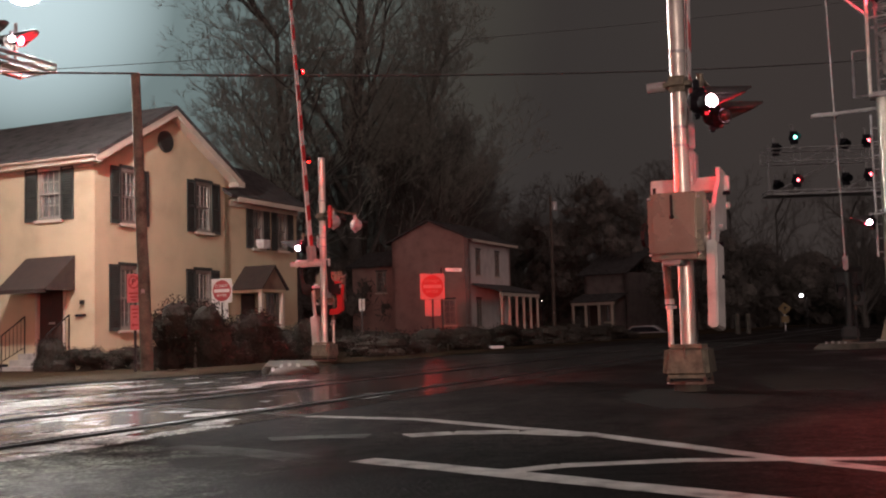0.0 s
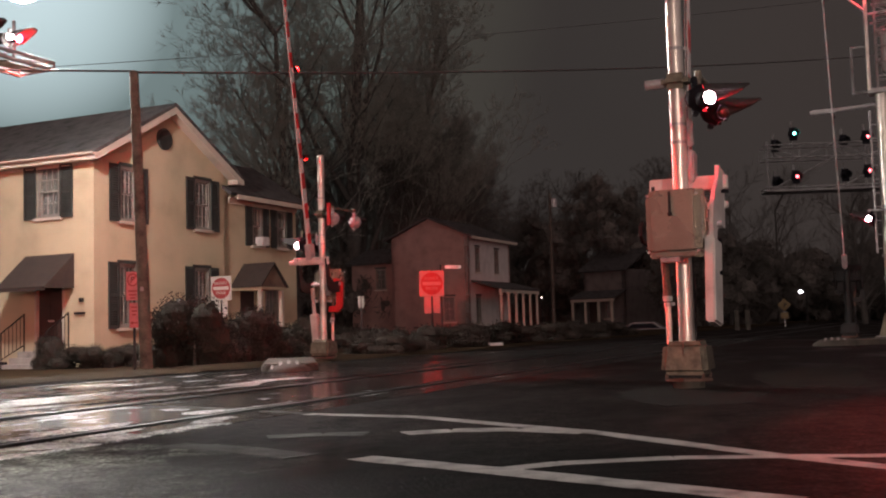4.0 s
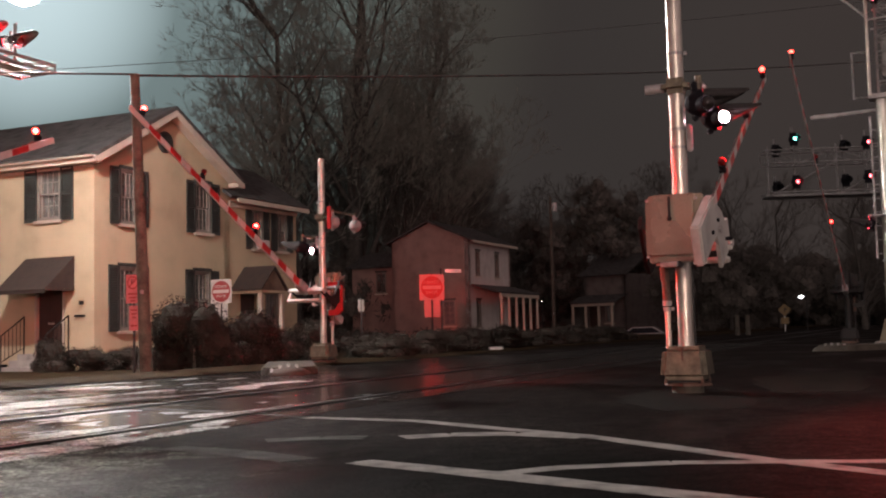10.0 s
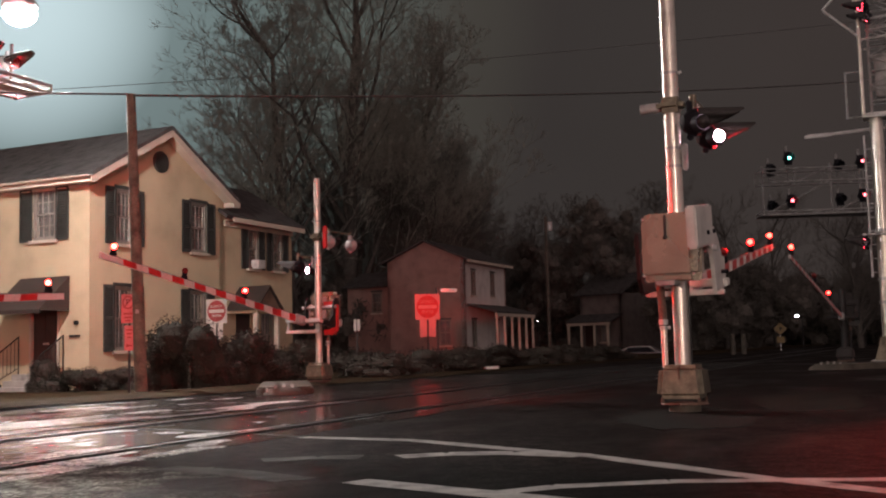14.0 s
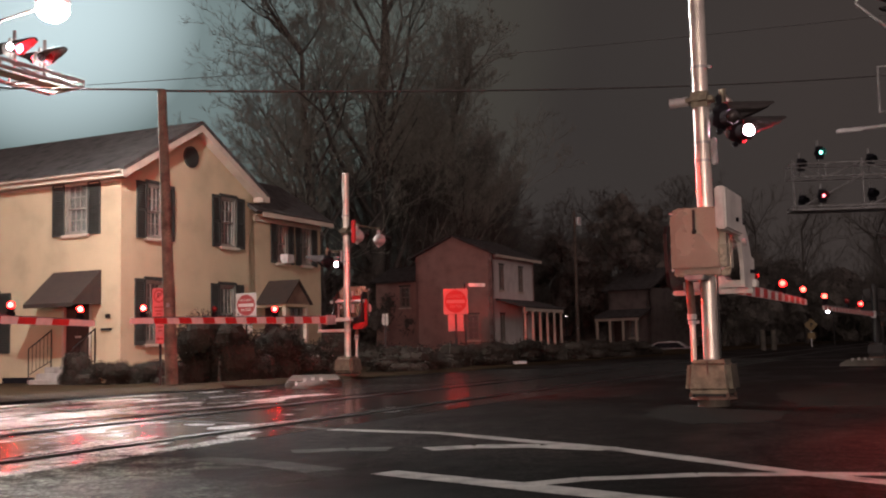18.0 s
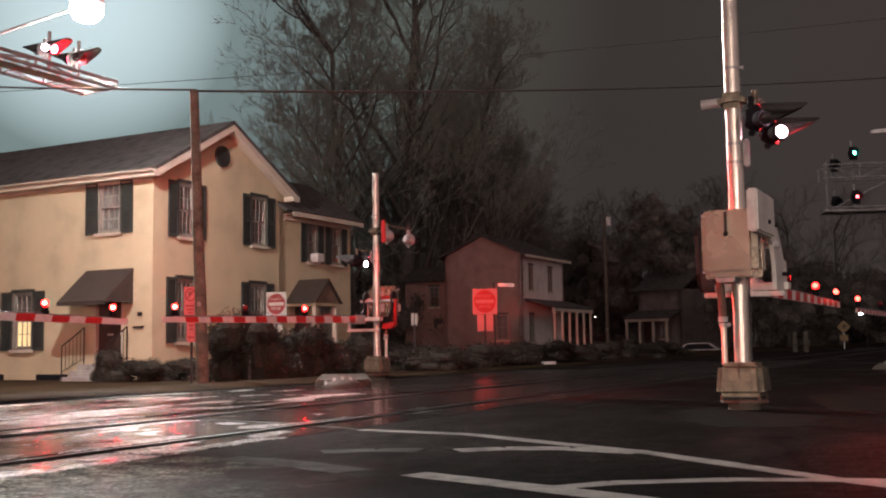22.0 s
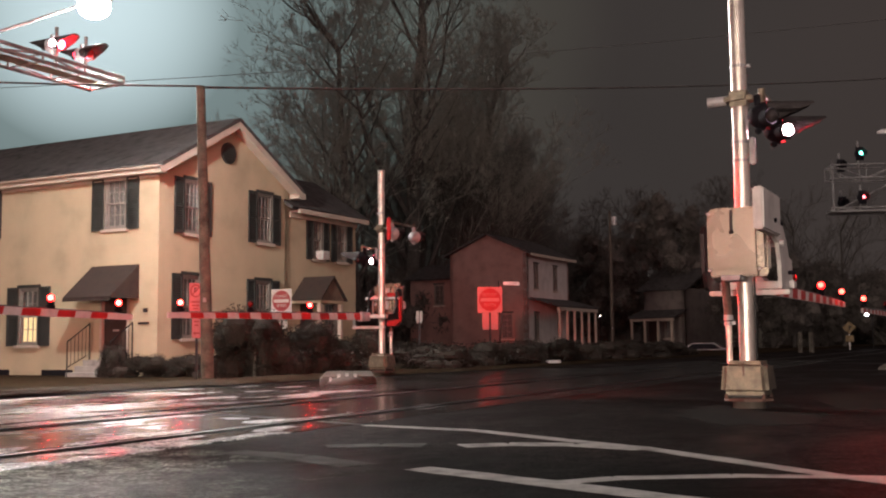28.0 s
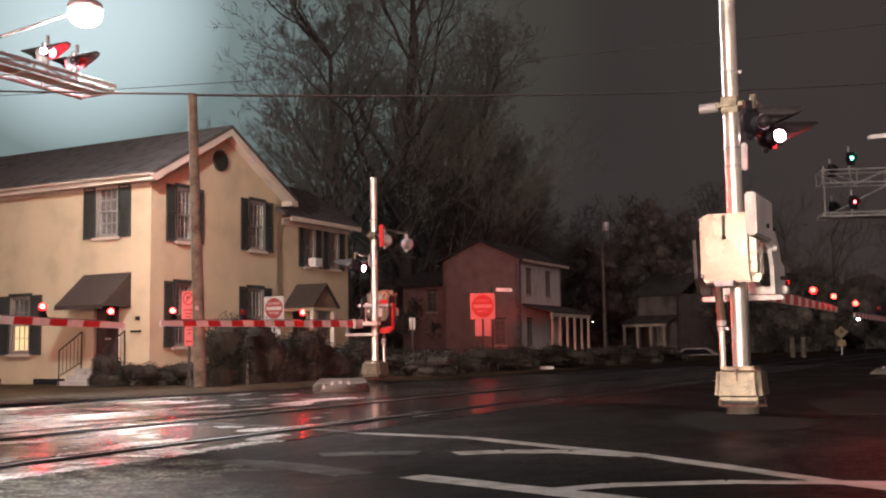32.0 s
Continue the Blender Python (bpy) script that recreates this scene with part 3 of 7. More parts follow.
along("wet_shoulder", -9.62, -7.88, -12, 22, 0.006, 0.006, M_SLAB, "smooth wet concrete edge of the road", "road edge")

# ---- road markings ----
def line(p0, p1, w):
    a, b = Vector((*p0, 0)), Vector((*p1, 0))
    d = (b - a).normalized()
    o = Vector((-d.y, d.x, 0)) * w / 2
    return [a + o, a - o, b - o, b + o]


LINES = []


def marking(pts, w, material=M_PAINT, label="worn white painted road line"):
    """A worn line of ragged short lengths."""
    bm = bm_new()
    LINES.append(pts)
    zt = 0.0022 + 0.0006 * (len(LINES) % 4)       # coats of paint lie over one another
    rnd = random.Random(int(abs(pts[0][0] * 100 + pts[-1][1] * 77)))
    for a, b in zip(pts, pts[1:]):
        k = max(2, int((Vector(b) - Vector(a)).length / 0.18))
        d = (Vector(b) - Vector(a)).normalized()
        o = Vector((-d.y, d.x))
        prev = None
        for i in range(k + 1):
            c = Vector(a).lerp(Vector(b), i / k)
            w0, w1 = w / 2 + rnd.uniform(-0.012, 0.006), w / 2 + rnd.uniform(-0.012, 0.006)
            cur = (bm.verts.new((c.x + o.x * w0, c.y + o.y * w0, zt)), bm.verts.new((c.x - o.x * w1, c.y - o.y * w1, zt)))
            if prev:
                bm.faces.new((prev[0], prev[1], cur[1], cur[0]))
            prev = cur
    g = bmesh.ops.extrude_face_region(bm, geom=bm.faces[:])
    bmesh.ops.translate(bm, vec=(0, 0, -0.0012), verts=[v for v in g["geom"] if isinstance(v, bmesh.types.BMVert)])
    return tagged(part("road_marking", bm, material), label, "road marking", "lane markings", kind="structure")


marking([(-0.55, 7.62), (0.2, 7.08), (0.68, 6.37), (1.08, 5.80), (1.66, 4.55), (2.05, 3.9)], 0.13)
marking([(0.09, 6.03), (0.36, 6.10), (0.72, 6.05), (1.06, 5.78)], 0.20)
marking([(-0.13, 4.97), (0.40, 4.42), (0.92, 3.86), (1.3, 3.45)], 0.17)
marking([(0.42, 4.42), (0.72, 4.57), (1.22, 4.61), (1.7, 4.53), (2.2, 4.42)], 0.12)
marking([(-1.15, 5.82), (-0.75, 5.52), (-0.40, 5.10)], 0.22, M_PAINT_OLD, "faded, nearly worn-off white road line")
marking([(-0.66, 6.06), (-0.36, 6.12), (-0.12, 6.08)], 0.20, M_PAINT_OLD, "faded, nearly worn-off white road line")
marking([(-2.0, 9.0), (-1.2, 8.35), (-0.55, 7.62)], 0.10, M_PAINT_OLD, "faded, nearly worn-off white road line")


# ---- raised median island with reflector blocks ----
def island(name, m, length, width, label, hump=0.17):
    root = thing(name, m, label, "traffic island")
    bm = bm_new()
    k = 10
    out = []
    for i in range(k + 1):
        a = math.pi / 2 + math.pi * i / k
        out.append((width / 2 * math.cos(a), width / 2 * math.sin(a), 0))
    out += [(length, -width / 2, 0), (length, width / 2, 0)]
    prism(bm, out, (0, 0, 0.11))
    es = [e for e in bm.edges if all(v.co.z > 0.08 for v in e.verts)]
    bmesh.ops.bevel(bm, geom=es, offset=0.03, segments=2, affect="EDGES")
    part("kerb", bm, M_KERB, root)
    # humped nose with four pale reflector strips lying on its slope
    bm = bm_new()
    ball(bm, (0, 0, 0), 1.0, (0.56 * width, 0.40 * width, hump), 28, 16)
    bmesh.ops.bisect_plane(bm, geom=bm.verts[:] + bm.edges[:] + bm.faces[:], plane_co=(0, 0, 0.0), plane_no=(0, 0, 1), clear_inner=True)
    part("nose", bm, M_KERB, root, "humped concrete nose", at=pose(-0.12, 0, 0), smooth=True)
    ang = m.to_euler().z
    v = (-Vector((m.translation.x, m.translation.y, 0))).normalized()
    v = Matrix.Rotation(-ang, 3, "Z") @ v
    u = Vector((-v.y, v.x, 0))
    for i in range(4):
        q = v * 0.26 * width + u * (0.10 - 0.115 * i)
        k = 1 - (q.x / (0.56 * width)) ** 2 - (q.y / (0.40 * width)) ** 2
        z = hump * math.sqrt(max(0.05, k))
        bm = bm_new()
        box(bm, (0, 0, 0), (0.05, 0.13, 0.014), bev=0.004)
        turn = math.degrees(math.atan2(v.y, v.x)) + 90
        part("reflector", bm, M_CONC, root, "pale reflector strip", at=Matrix.Translation((q.x - 0.12, q.y, z + 0.004)) @ pose(0, 0, 0, 0, 0, turn) @ pose(0, 0, 0, 24))
    return root


island("traffic_island", Matrix.Translation((-1.40, 15.75, 0)) @ pose(0, 0, 0, 0, 0, 95), 3.1, 0.82, "low concrete traffic island with pale reflector strips on its humped nose", 0.14)
island("traffic_island", Matrix.Translation((8.9, 20.6, 0)) @ pose(0, 0, 0, 0, 0, 20), 6.0, 1.0, "low concrete traffic island with pale reflector strips on its nose", 0.15)


def worn_patch(name, ring, z, material, label, category, seed):
    """A flat patch of another surface, with a ragged edge."""
    rnd = random.Random(seed)
    pts = []
    for a, b in zip(ring, ring[1:] + ring[:1]):
        for i in range(7):
            c = Vector(a).lerp(Vector(b), i / 7)
            pts.append(Vector((c.x + rnd.uniform(-0.05, 0.05), c.y + rnd.uniform(-0.08, 0.08), z)))
    bm = bm_new()
    prism(bm, pts, (0, 0, -0.004))
    tagged(part(name, bm, material), label, category, kind="structure")


worn_patch("gritty_patch", [(1.75, 8.1), (2.2, 9.5), (2.95, 9.6), (3.0, 8.4), (2.5, 7.4), (1.9, 7.3)], 0.0015, M_GRIT, "gritty soil spread round the gate's foundation", "ground patch", 3)
worn_patch("concrete_slab", [(3.2, 8.9), (4.0, 8.8), (5.3, 11.9), (3.9, 11.4)], 0.0015, M_DULLSLAB, "dull concrete slab let into the asphalt", "ground patch", 4)


# ---- crossing gates ----
def drum_mesh(name, r, lit, dark, squash=(1, 1, 1), rim=None, cap=0.02):
    """A lamp globe whose one half is lit and the other dark; with a rim, the lit half has a white-hot middle."""
    bm = bm_new()
    ball(bm, (0, 0, 0), r, squash, 16, 12)
    for f in bm.faces:
        c = f.calc_center_median()
        f.material_index = 0 if c.y < -cap * r else 1
        if rim and -0.72 * r < c.y < -cap * r:
            f.material_index = 2
        f.smooth = True
    return mesh_of(name, bm, [lit, dark] + ([rim] if rim else []))


DRUM_ARM = drum_mesh("lamp_lens", 0.046, G_REDARM, G_DARK, rim=G_REDRIM)
DRUM_SIDE = drum_mesh("side_light", 0.060, G_FLASH, G_DARKW, cap=0.40)
DRUM_HOODRED = drum_mesh("flasher_lens", 0.085, G_FLASHIN, G_DARK, cap=0.2)
DRUM_HEADRED = drum_mesh("flasher_lens", 0.085, G_FLASHRED, G_DARK, cap=0.2)
bm = bm_new()
ball(bm, (0, 0, 0), 0.036, (1, 1, 1), 14, 10)
BALL_ARM = mesh_of("lamp_lens", bm, G_REDARM, True)
DRUM_NEAR = drum_mesh("lamp_lens", 0.046, G_REDNEAR, G_DARK, rim=G_REDRIM)
BALL_NEAR = BALL_ARM.copy()
BALL_NEAR.materials[0] = G_REDNEAR


def facing(v):
    """The turn that brings the lens's lit half, its -y side, to look along v."""
    return Vector(v).to_track_quat("-Y", "Z").to_matrix().to_4x4()


def head_meshes():
    bm = bm_new()       # body behind the lens, looking along +x
    rings = [(-0.13, 0.03), (-0.11, 0.065), (-0.06, 0.10), (-0.015, 0.118), (0.0, 0.122)]
    for (x0, r0), (x1, r1) in zip(rings, rings[1:]):
        tube(bm, (x0, 0, 0), (x1, 0, 0), r0, r1, 18)
    box(bm, (-0.05, 0, 0.14), (0.05, 0.06, 0.10), bev=0.01)
    box(bm, (-0.05, 0, -0.125), (0.05, 0.05, 0.05), bev=0.01)
    body = mesh_of("housing", bm, M_GALV, True)
    bm = bm_new()       # long cutaway hood over the lens
    k, L, r = 14, 0.40, 0.125
    for i in range(k):
        a0, a1 = [radians(-48 + 276 * (i + j) / k) for j in (0, 1)]
        def tip(a):
            return L * max(0.18, min(1.0, 0.45 + 0.75 * math.sin(a)))
        ps = [(0, r * math.cos(a0), r * math.sin(a0)), (tip(a0), r * math.cos(a0), r * math.sin(a0)),
              (tip(a1), r * math.cos(a1), r * math.sin(a1)), (0, r * math.cos(a1), r * math.sin(a1))]
        ps2 = [(x, y * 1.03, z * 1.03) for x, y, z in ps]
        v = [bm.verts.new(p) for p in ps] + [bm.verts.new(p) for p in ps2]
        for f in ((0, 1, 2, 3), (7, 6, 5, 4), (1, 5, 6, 2), (0, 4, 5, 1), (3, 2, 6, 7)):
            bm.faces.new([v[j] for j in f])
    bmesh.ops.remove_doubles(bm, verts=bm.verts[:], dist=0.0005)
    return body, mesh_of("hood", bm, M_HOOD, True)


HEAD_BODY, HEAD_HOOD = head_meshes()
HEAD_DARK = HEAD_BODY.copy()
HEAD_DARK.materials[0] = M_BLACK
bm = bm_new()           # cup that holds a side light
tube(bm, (0, 0.0, 0), (0, 0.085, 0), 0.072, 0.072, 18, False)
tube(bm, (0, 0.0, 0), (0, 0.085, 0), 0.067, 0.067, 18, False)
tube(bm, (0, 0.080, 0), (0, 0.090, 0), 0.072, 0.06, 18)
SIDE_CUP = mesh_of("cup", bm, M_BLACK, True)
bm = bm_new()
tube(bm, (-0.01, 0, 0), (0.0, 0, 0), 0.25, 0.25, 28)
HEAD_PLATE = mesh_of("background", bm, M_BLACK, True)


def flasher(root, at, turn, phase, plate=False, dark=False, toward=(0.7, -0.7, 0), side=None):
    """One flashing head under root: at, and turn about the vertical, in the thing's space. side: where its clear side light sits."""
    m = Matrix.Translation(at) @ pose(0, 0, 0, 0, 0, turn)
    head = repeat("flasher", HEAD_DARK if dark else HEAD_BODY, root, m, "flasher head with a long black hood")
    repeat("hood", HEAD_HOOD, head, pose(0.005, 0, 0))
    if plate:
        repeat("background", HEAD_PLATE, head, pose(-0.01, 0, 0))
    ln = repeat("lens", DRUM_HOODRED if side else DRUM_HEADRED, head, pose(0.03, 0, 0), "flashing red lamp lens")
    lit = facing((1, 0.05, 0) if side else toward)
    MOVES.append((ln, flash_rows(Vector((0.03, 0, 0)), lit, pose(0, 0, 0, 0, 0, 170) @ lit, phase)))
    if side:
        s = Vector(side)
        sl = repeat("side_light", DRUM_SIDE, head, Matrix.Translation(s), "clear side light of the flasher")
        lit = facing(toward)
        repeat("cup", SIDE_CUP, head, Matrix.Translation(s) @ lit)
        MOVES.append((sl, flash_rows(s, lit, pose(0, 0, 0, 0, 0, 170) @ lit, phase)))
    return head


def red_beam(root, at, way, power, degrees=75):
    """A steady red spot added for flashers that take turns; many are aimed at one object."""
    ld = bpy.data.lights.new("added_red_spot", "SPOT")
    ld.energy, ld.color, ld.shadow_soft_size, ld.spot_size, ld.spot_blend = power, (1.0, 0.028, 0.018), 0.1, radians(degrees), 0.8
    ob = new("added_red_spot", ld)
    ob.parent = root
    ob.matrix_basis = look(Vector(at), Vector(at) + Vector(way))
    return ob


PV = 1.39      # height of the gate's shaft
ARM_Q = -0.33  # the arm lies this far below the shaft when it is down


def crossing_gate(place, rz, mast_top, arm_len, lamps, angles, heads, arm_toward, label, wide=0.069, flip=1, weight=True, mast_mat=None, slim=1.0, small_weight=False, lenses=None):
    # given a mast material, the gate's metal is blackened as if unlit
    m_box, m_frame = (M_IRON, M_IRON) if mast_mat else (M_GREYBOX, M_WHITEMET)
    m_cast, m_bright, m_pipe = (M_IRON, M_IRON, M_IRON) if mast_mat else (M_CAST, M_GALV, M_ALU)
    root = thing("crossing_gate", Matrix.Translation(place) @ pose(0, 0, 0, 0, 0, rz), label, "crossing gate", "crossing gates")
    bm = bm_new()
    tube(bm, (0, 0, 0.3), (0, 0, mast_top), wide, wide, 24)
    tube(bm, (0, 0, mast_top), (0, 0, mast_top + 0.02), wide * 1.04, wide * 0.9, 24)
    mast = part("mast", bm, mast_mat or M_ALU, root, "metal mast blackened as if unlit" if mast_mat else "shiny aluminium mast", smooth=True)
    for z in (2.12, 2.28, 2.95):
        if z > mast_top:
            continue
        bm = bm_new()
        tube(bm, (0, 0, z - 0.012), (0, 0, z + 0.012), wide + 0.006, None, 20)
        box(bm, (wide + 0.02, 0, z), (0.03, 0.03, 0.03), bev=0.004)
        part("band", bm, M_GALV, mast, smooth=True)
    # cast junction base on four legs, and its foundation
    bm = bm_new()
    lo, hi = 0.205, 0.178
    a = [(x * lo, y * lo, 0.115) for x, y in ((-1, -1), (1, -1), (1, 1), (-1, 1))]
    b = [(x * hi, y * hi, 0.40) for x, y in ((-1, -1), (1, -1), (1, 1), (-1, 1))]
    va, vb = [bm.verts.new(p) for p in a], [bm.verts.new(p) for p in b]
    bm.faces.new(va), bm.faces.new(vb)
    for i in range(4):
        bm.faces.new((va[i], va[(i + 1) % 4], vb[(i + 1) % 4], vb[i]))
    bmesh.ops.bevel(bm, geom=bm.edges[:], offset=0.045, segments=3, affect="EDGES")
    base = part("junction_base", bm, m_cast, root, "weathered cast junction base", smooth=True)
    for x in (-1, 1):
        for y in (-1, 1):
            bm = bm_new()
            box(bm, (x * 0.125, y * 0.125, 0.105), (0.05, 0.05, 0.06), bev=0.012)
            part("foot", bm, M_IRON, base)
            bm = bm_new()
            tube(bm, (x * 0.155, y * 0.155, 0.085), (x * 0.155, y * 0.155, 0.125), 0.014, None, 8)
            part("anchor_bolt", bm, M_RUST, base)
    bm = bm_new()
    box(bm, (0.0, -0.180, 0.28), (0.012, 0.02, 0.22), pose(0, 0, 0, 9.5))
    part("door_seam", bm, M_RUST, base)
    bm = bm_new()
    tube(bm, (0, 0, -0.05), (0, 0, 0.065), 0.135, None, 24)
    part("foundation", bm, M_KERB, root, "stained round concrete foundation", smooth=True)
    bm = bm_new()
    tube(bm, (0, 0, 0.062), (0, 0, 0.084), 0.205, 0.200, 8)
    tube(bm, (0, 0, 0.084), (0, 0, 0.092), 0.200, 0.175, 8)
    part("base_plate", bm, M_RUST, base, "rusty octagonal base plate")
    bm = bm_new()
    box(bm, (0, 0, 0.11), (0.26, 0.26, 0.06))
    part("cable_duct", bm, M_IRON, base)
    # conduit up to the mechanism
    bm = bm_new()
    tube(bm, (-0.13, -0.10, 0.78), (-0.14, -0.14, 1.13), 0.034, None, 12)
    pipe = part("conduit", bm, M_RUST, root, "rusty conduit pipe", smooth=True)
    bm = bm_new()
    tube(bm, (-0.13, -0.10, 0.38), (-0.13, -0.10, 0.72), 0.026, None, 12)
    part("lower_pipe", bm, m_pipe, pipe, "bright metal pipe", smooth=True)
    bm = bm_new()
    for z0, z1, r in ((0.70, 0.735, 0.036), (0.745, 0.79, 0.041)):
        tube(bm, (-0.13, -0.10, z0), (-0.13, -0.10, z1), r, None, 12)
    box(bm, (-0.085, -0.10, 0.72), (0.03, 0.025, 0.03), bev=0.004)
    part("coupling", bm, m_bright, pipe, smooth=True)
    bm = bm_new()
    tube(bm, (wide + 0.012, -0.02, 0.42), (wide + 0.012, -0.02, 1.15), 0.009, None, 8)
    part("cable", bm, M_IRON, root)
    # mechanism box in front of the mast
    bm = bm_new()
    box(bm, (0.015, -0.27, PV), (0.46, 0.40, 0.56), bev=0.06)
    mech = part("mechanism_box", bm, m_box, root, "grey enamelled mechanism box", smooth=True)
    bm = bm_new()       # raised lip where the cover meets the case
    box(bm, (0.015, -0.29, PV), (0.475, 0.03, 0.575), bev=0.012)
    part("lip", bm, m_box, mech, smooth=True)
    bm = bm_new()
    box(bm, (0.015, -0.472, PV - 0.005), (0.35, 0.012, 0.45), bev=0.005)
    part("cover", bm, m_box, mech, smooth=True)
    for x, z in ((-0.19, 0.23), (0.22, 0.23), (-0.19, -0.24), (0.22, -0.24)):
        bm = bm_new()
        tube(bm, (x, -0.455, PV + z), (x, -0.478, PV + z), 0.012, None, 8)
        part("cover_bolt", bm, m_bright, mech)
    bm = bm_new()
    box(bm, (0.0, -0.483, PV + 0.17), (0.022, 0.014, 0.17), bev=0.004)
    ball(bm, (0.0, -0.487, PV + 0.07), 0.02)
    part("hasp", bm, M_IRON, mech, "latch with a padlock")
    bm = bm_new()
    box(bm, (-0.04, -0.27, PV - 0.295), (0.16, 0.22, 0.05), bev=0.01)
    part("drip_plate", bm, m_bright, mech)
    for z, h in ((-0.12, 0.16), (0.14, 0.10)):
        bm = bm_new()
        box(bm, (-0.02, -0.06, PV + z), (0.2, 0.06, h), bev=0.01)
        part("bracket", bm, m_bright, mech)
    bm = bm_new()
    tube(bm, (-0.36, 0, PV), (-0.07, 0, PV), 0.03, None, 14)
    tube(bm, (0.07, 0, PV), (0.34, 0, PV), 0.03, None, 14)
    part("shaft", bm, m_bright, mech, smooth=True)
    # bracket with the cross arm of the flashers
    if mast_top > 2.8:
        bm = bm_new()
        box(bm, (0, 0, 2.66), (0.24, 0.24, 0.14), bev=0.05)
        jb = part("junction_box", bm, M_CAST, root, "cast junction fitting round the mast", smooth=True)
        bm = bm_new()
        tube(bm, (-0.11, 0, 2.66), (-0.27, -0.02, 2.655), 0.045, None, 14)
        part("stub_pipe", bm, M_GALV, jb, smooth=True)
    for h in heads:
        n, y, z = h["at"]
        bm = bm_new()
        tube(bm, (0, 0, z + 0.2), (n * 0.95, 0, z + 0.2), 0.022, None, 10)
        tube(bm, (n * 0.95, 0, z + 0.2), (n * 0.95, y, z + 0.2), 0.022, None, 10)
        tube(bm, (n * 0.95, y, z + 0.24), (n * 0.95, y, z + 0.12), 0.03, None, 10)
        part("cross_arm", bm, M_CAST, root, smooth=True)
        flasher(root, (n, y, z), h["turn"], h["phase"], h.get("plate", False), h.get("dark", False), h.get("toward", (0.6, -0.8, 0)), h.get("side"))
    # small relay box on the mast
    if mast_top > 2.8:
        bm = bm_new()
        box(bm, (0.10, 0.0, 2.2), (0.05, 0.06, 0.24), bev=0.012)
        part("relay_box", bm, M_GALV, root)
    # the arm with its counterweight frame turns on the shaft
    bm = bm_new()
    y0, y1 = 0.44, arm_len + 0.25
    v = []
    for y, h, w in ((y0, 0.062 * slim, 0.016 * slim), (y1, 0.038 * slim, 0.012 * slim)):
        v.append([bm.verts.new((x * w, y, ARM_Q + z * h)) for x, z in ((-1, -1), (1, -1), (1, 1), (-1, 1))])
    bm.faces.new(v[0]), bm.faces.new(v[1])
    for i in range(4):
        bm.faces.new((v[0][i], v[0][(i + 1) % 4], v[1][(i + 1) % 4], v[1][i]))
    arm = part("gate_arm", bm, M_ARMW, root, "red and white striped gate arm")
    arm.matrix_basis = pose(0, 0, PV, angles[0][1])
    MOVES.append((arm, [(t, pose(0, 0, PV, a)) for t, a in angles]))
    k, y = 0, y0 + 0.25
    while y + 0.27 < y1:
        f = (y + 0.13 - y0) / (y1 - y0)
        h, w = (0.062 * (1 - f) + 0.038 * f) * slim - 0.003, (0.016 * (1 - f) + 0.012 * f) * slim + 0.003
        bm = bm_new()
        sl = 0.012
        prism(bm, [(-w, y - sl, ARM_Q - h), (-w, y + 0.27 - sl, ARM_Q - h), (-w, y + 0.27 + sl, ARM_Q + h), (-w, y + sl, ARM_Q + h)], (2 * w, 0, 0))
        part("red_stripe", bm, M_ARMR, arm)
        y += 0.53
    for sx in (-1, 1):
        bm = bm_new()
        x = (0.265 if sx > 0 else -0.31) * flip
        if sx > 0 and weight:      # heavy curved side plate that carries the counterweights
            prism(bm, [(x, 0.56, ARM_Q - 0.05), (x, 0.56, ARM_Q + 0.22), (x, 0.42, ARM_Q + 0.24), (x, 0.32, 0.04), (x, 0.14, 0.18), (x, -0.30, 0.20), (x, -0.30, 0.06), (x, -0.06, 0.0), (x, 0.02, -0.14), (x, 0.05, ARM_Q - 0.05)], (0.035 * flip, 0, 0))
        else:
            prism(bm, [(x, 0.50, ARM_Q - 0.04), (x, 0.50, ARM_Q + 0.03), (x, 0.16, ARM_Q + 0.05), (x, 0.06, ARM_Q + 0.17), (x, 0.05, 0.10), (x, -0.02, 0.17), (x, -0.10, 0.17), (x, -0.15, 0.10), (x, -0.13, ARM_Q + 0.10), (x, -0.06, ARM_Q - 0.03), (x, 0.02, ARM_Q - 0.05)], (-0.03 * flip, 0, 0))
        part("side_plate", bm, m_frame if sx > 0 and weight else M_IRON, arm, "side plate of the counterweight frame")
    bm = bm_new()
    box(bm, (-0.01, 0.46, ARM_Q), (0.70, 0.13, 0.065), bev=0.008)
    part("cross_bar", bm, m_frame, arm)
    bm = bm_new()
    box(bm, (0.0, 0.62, ARM_Q), (0.12, 0.3, 0.16), bev=0.015)
    part("arm_clamp", bm, M_GALV, arm)
    if weight:
        bm = bm_new()
        box(bm, (-0.02, 0.27, -0.40), (0.70, 0.06, 0.045), bev=0.008)
        part("lower_bar", bm, m_frame, arm, "white bar under the mechanism")
        bm = bm_new()
        box(bm, (0.30 * flip, -0.53, 0.21), (0.085, 0.72, 0.34), bev=0.015)
        part("counterweight", bm, m_frame, arm, "white counterweight plates", smooth=True)
    else:           # bent guard loops beside the mechanism; one has red signal light coloured in
        for x0, x1, z0, z1, w, d in ((-0.10, -0.36, -0.30, 0.30, 0.10, 0.08), (0.16, 0.27, -0.12, 0.26, 0.045, 0.05)):
            bm = bm_new()
            t = w if x1 > x0 else -w
            c = (x1 - x0) * 0.3
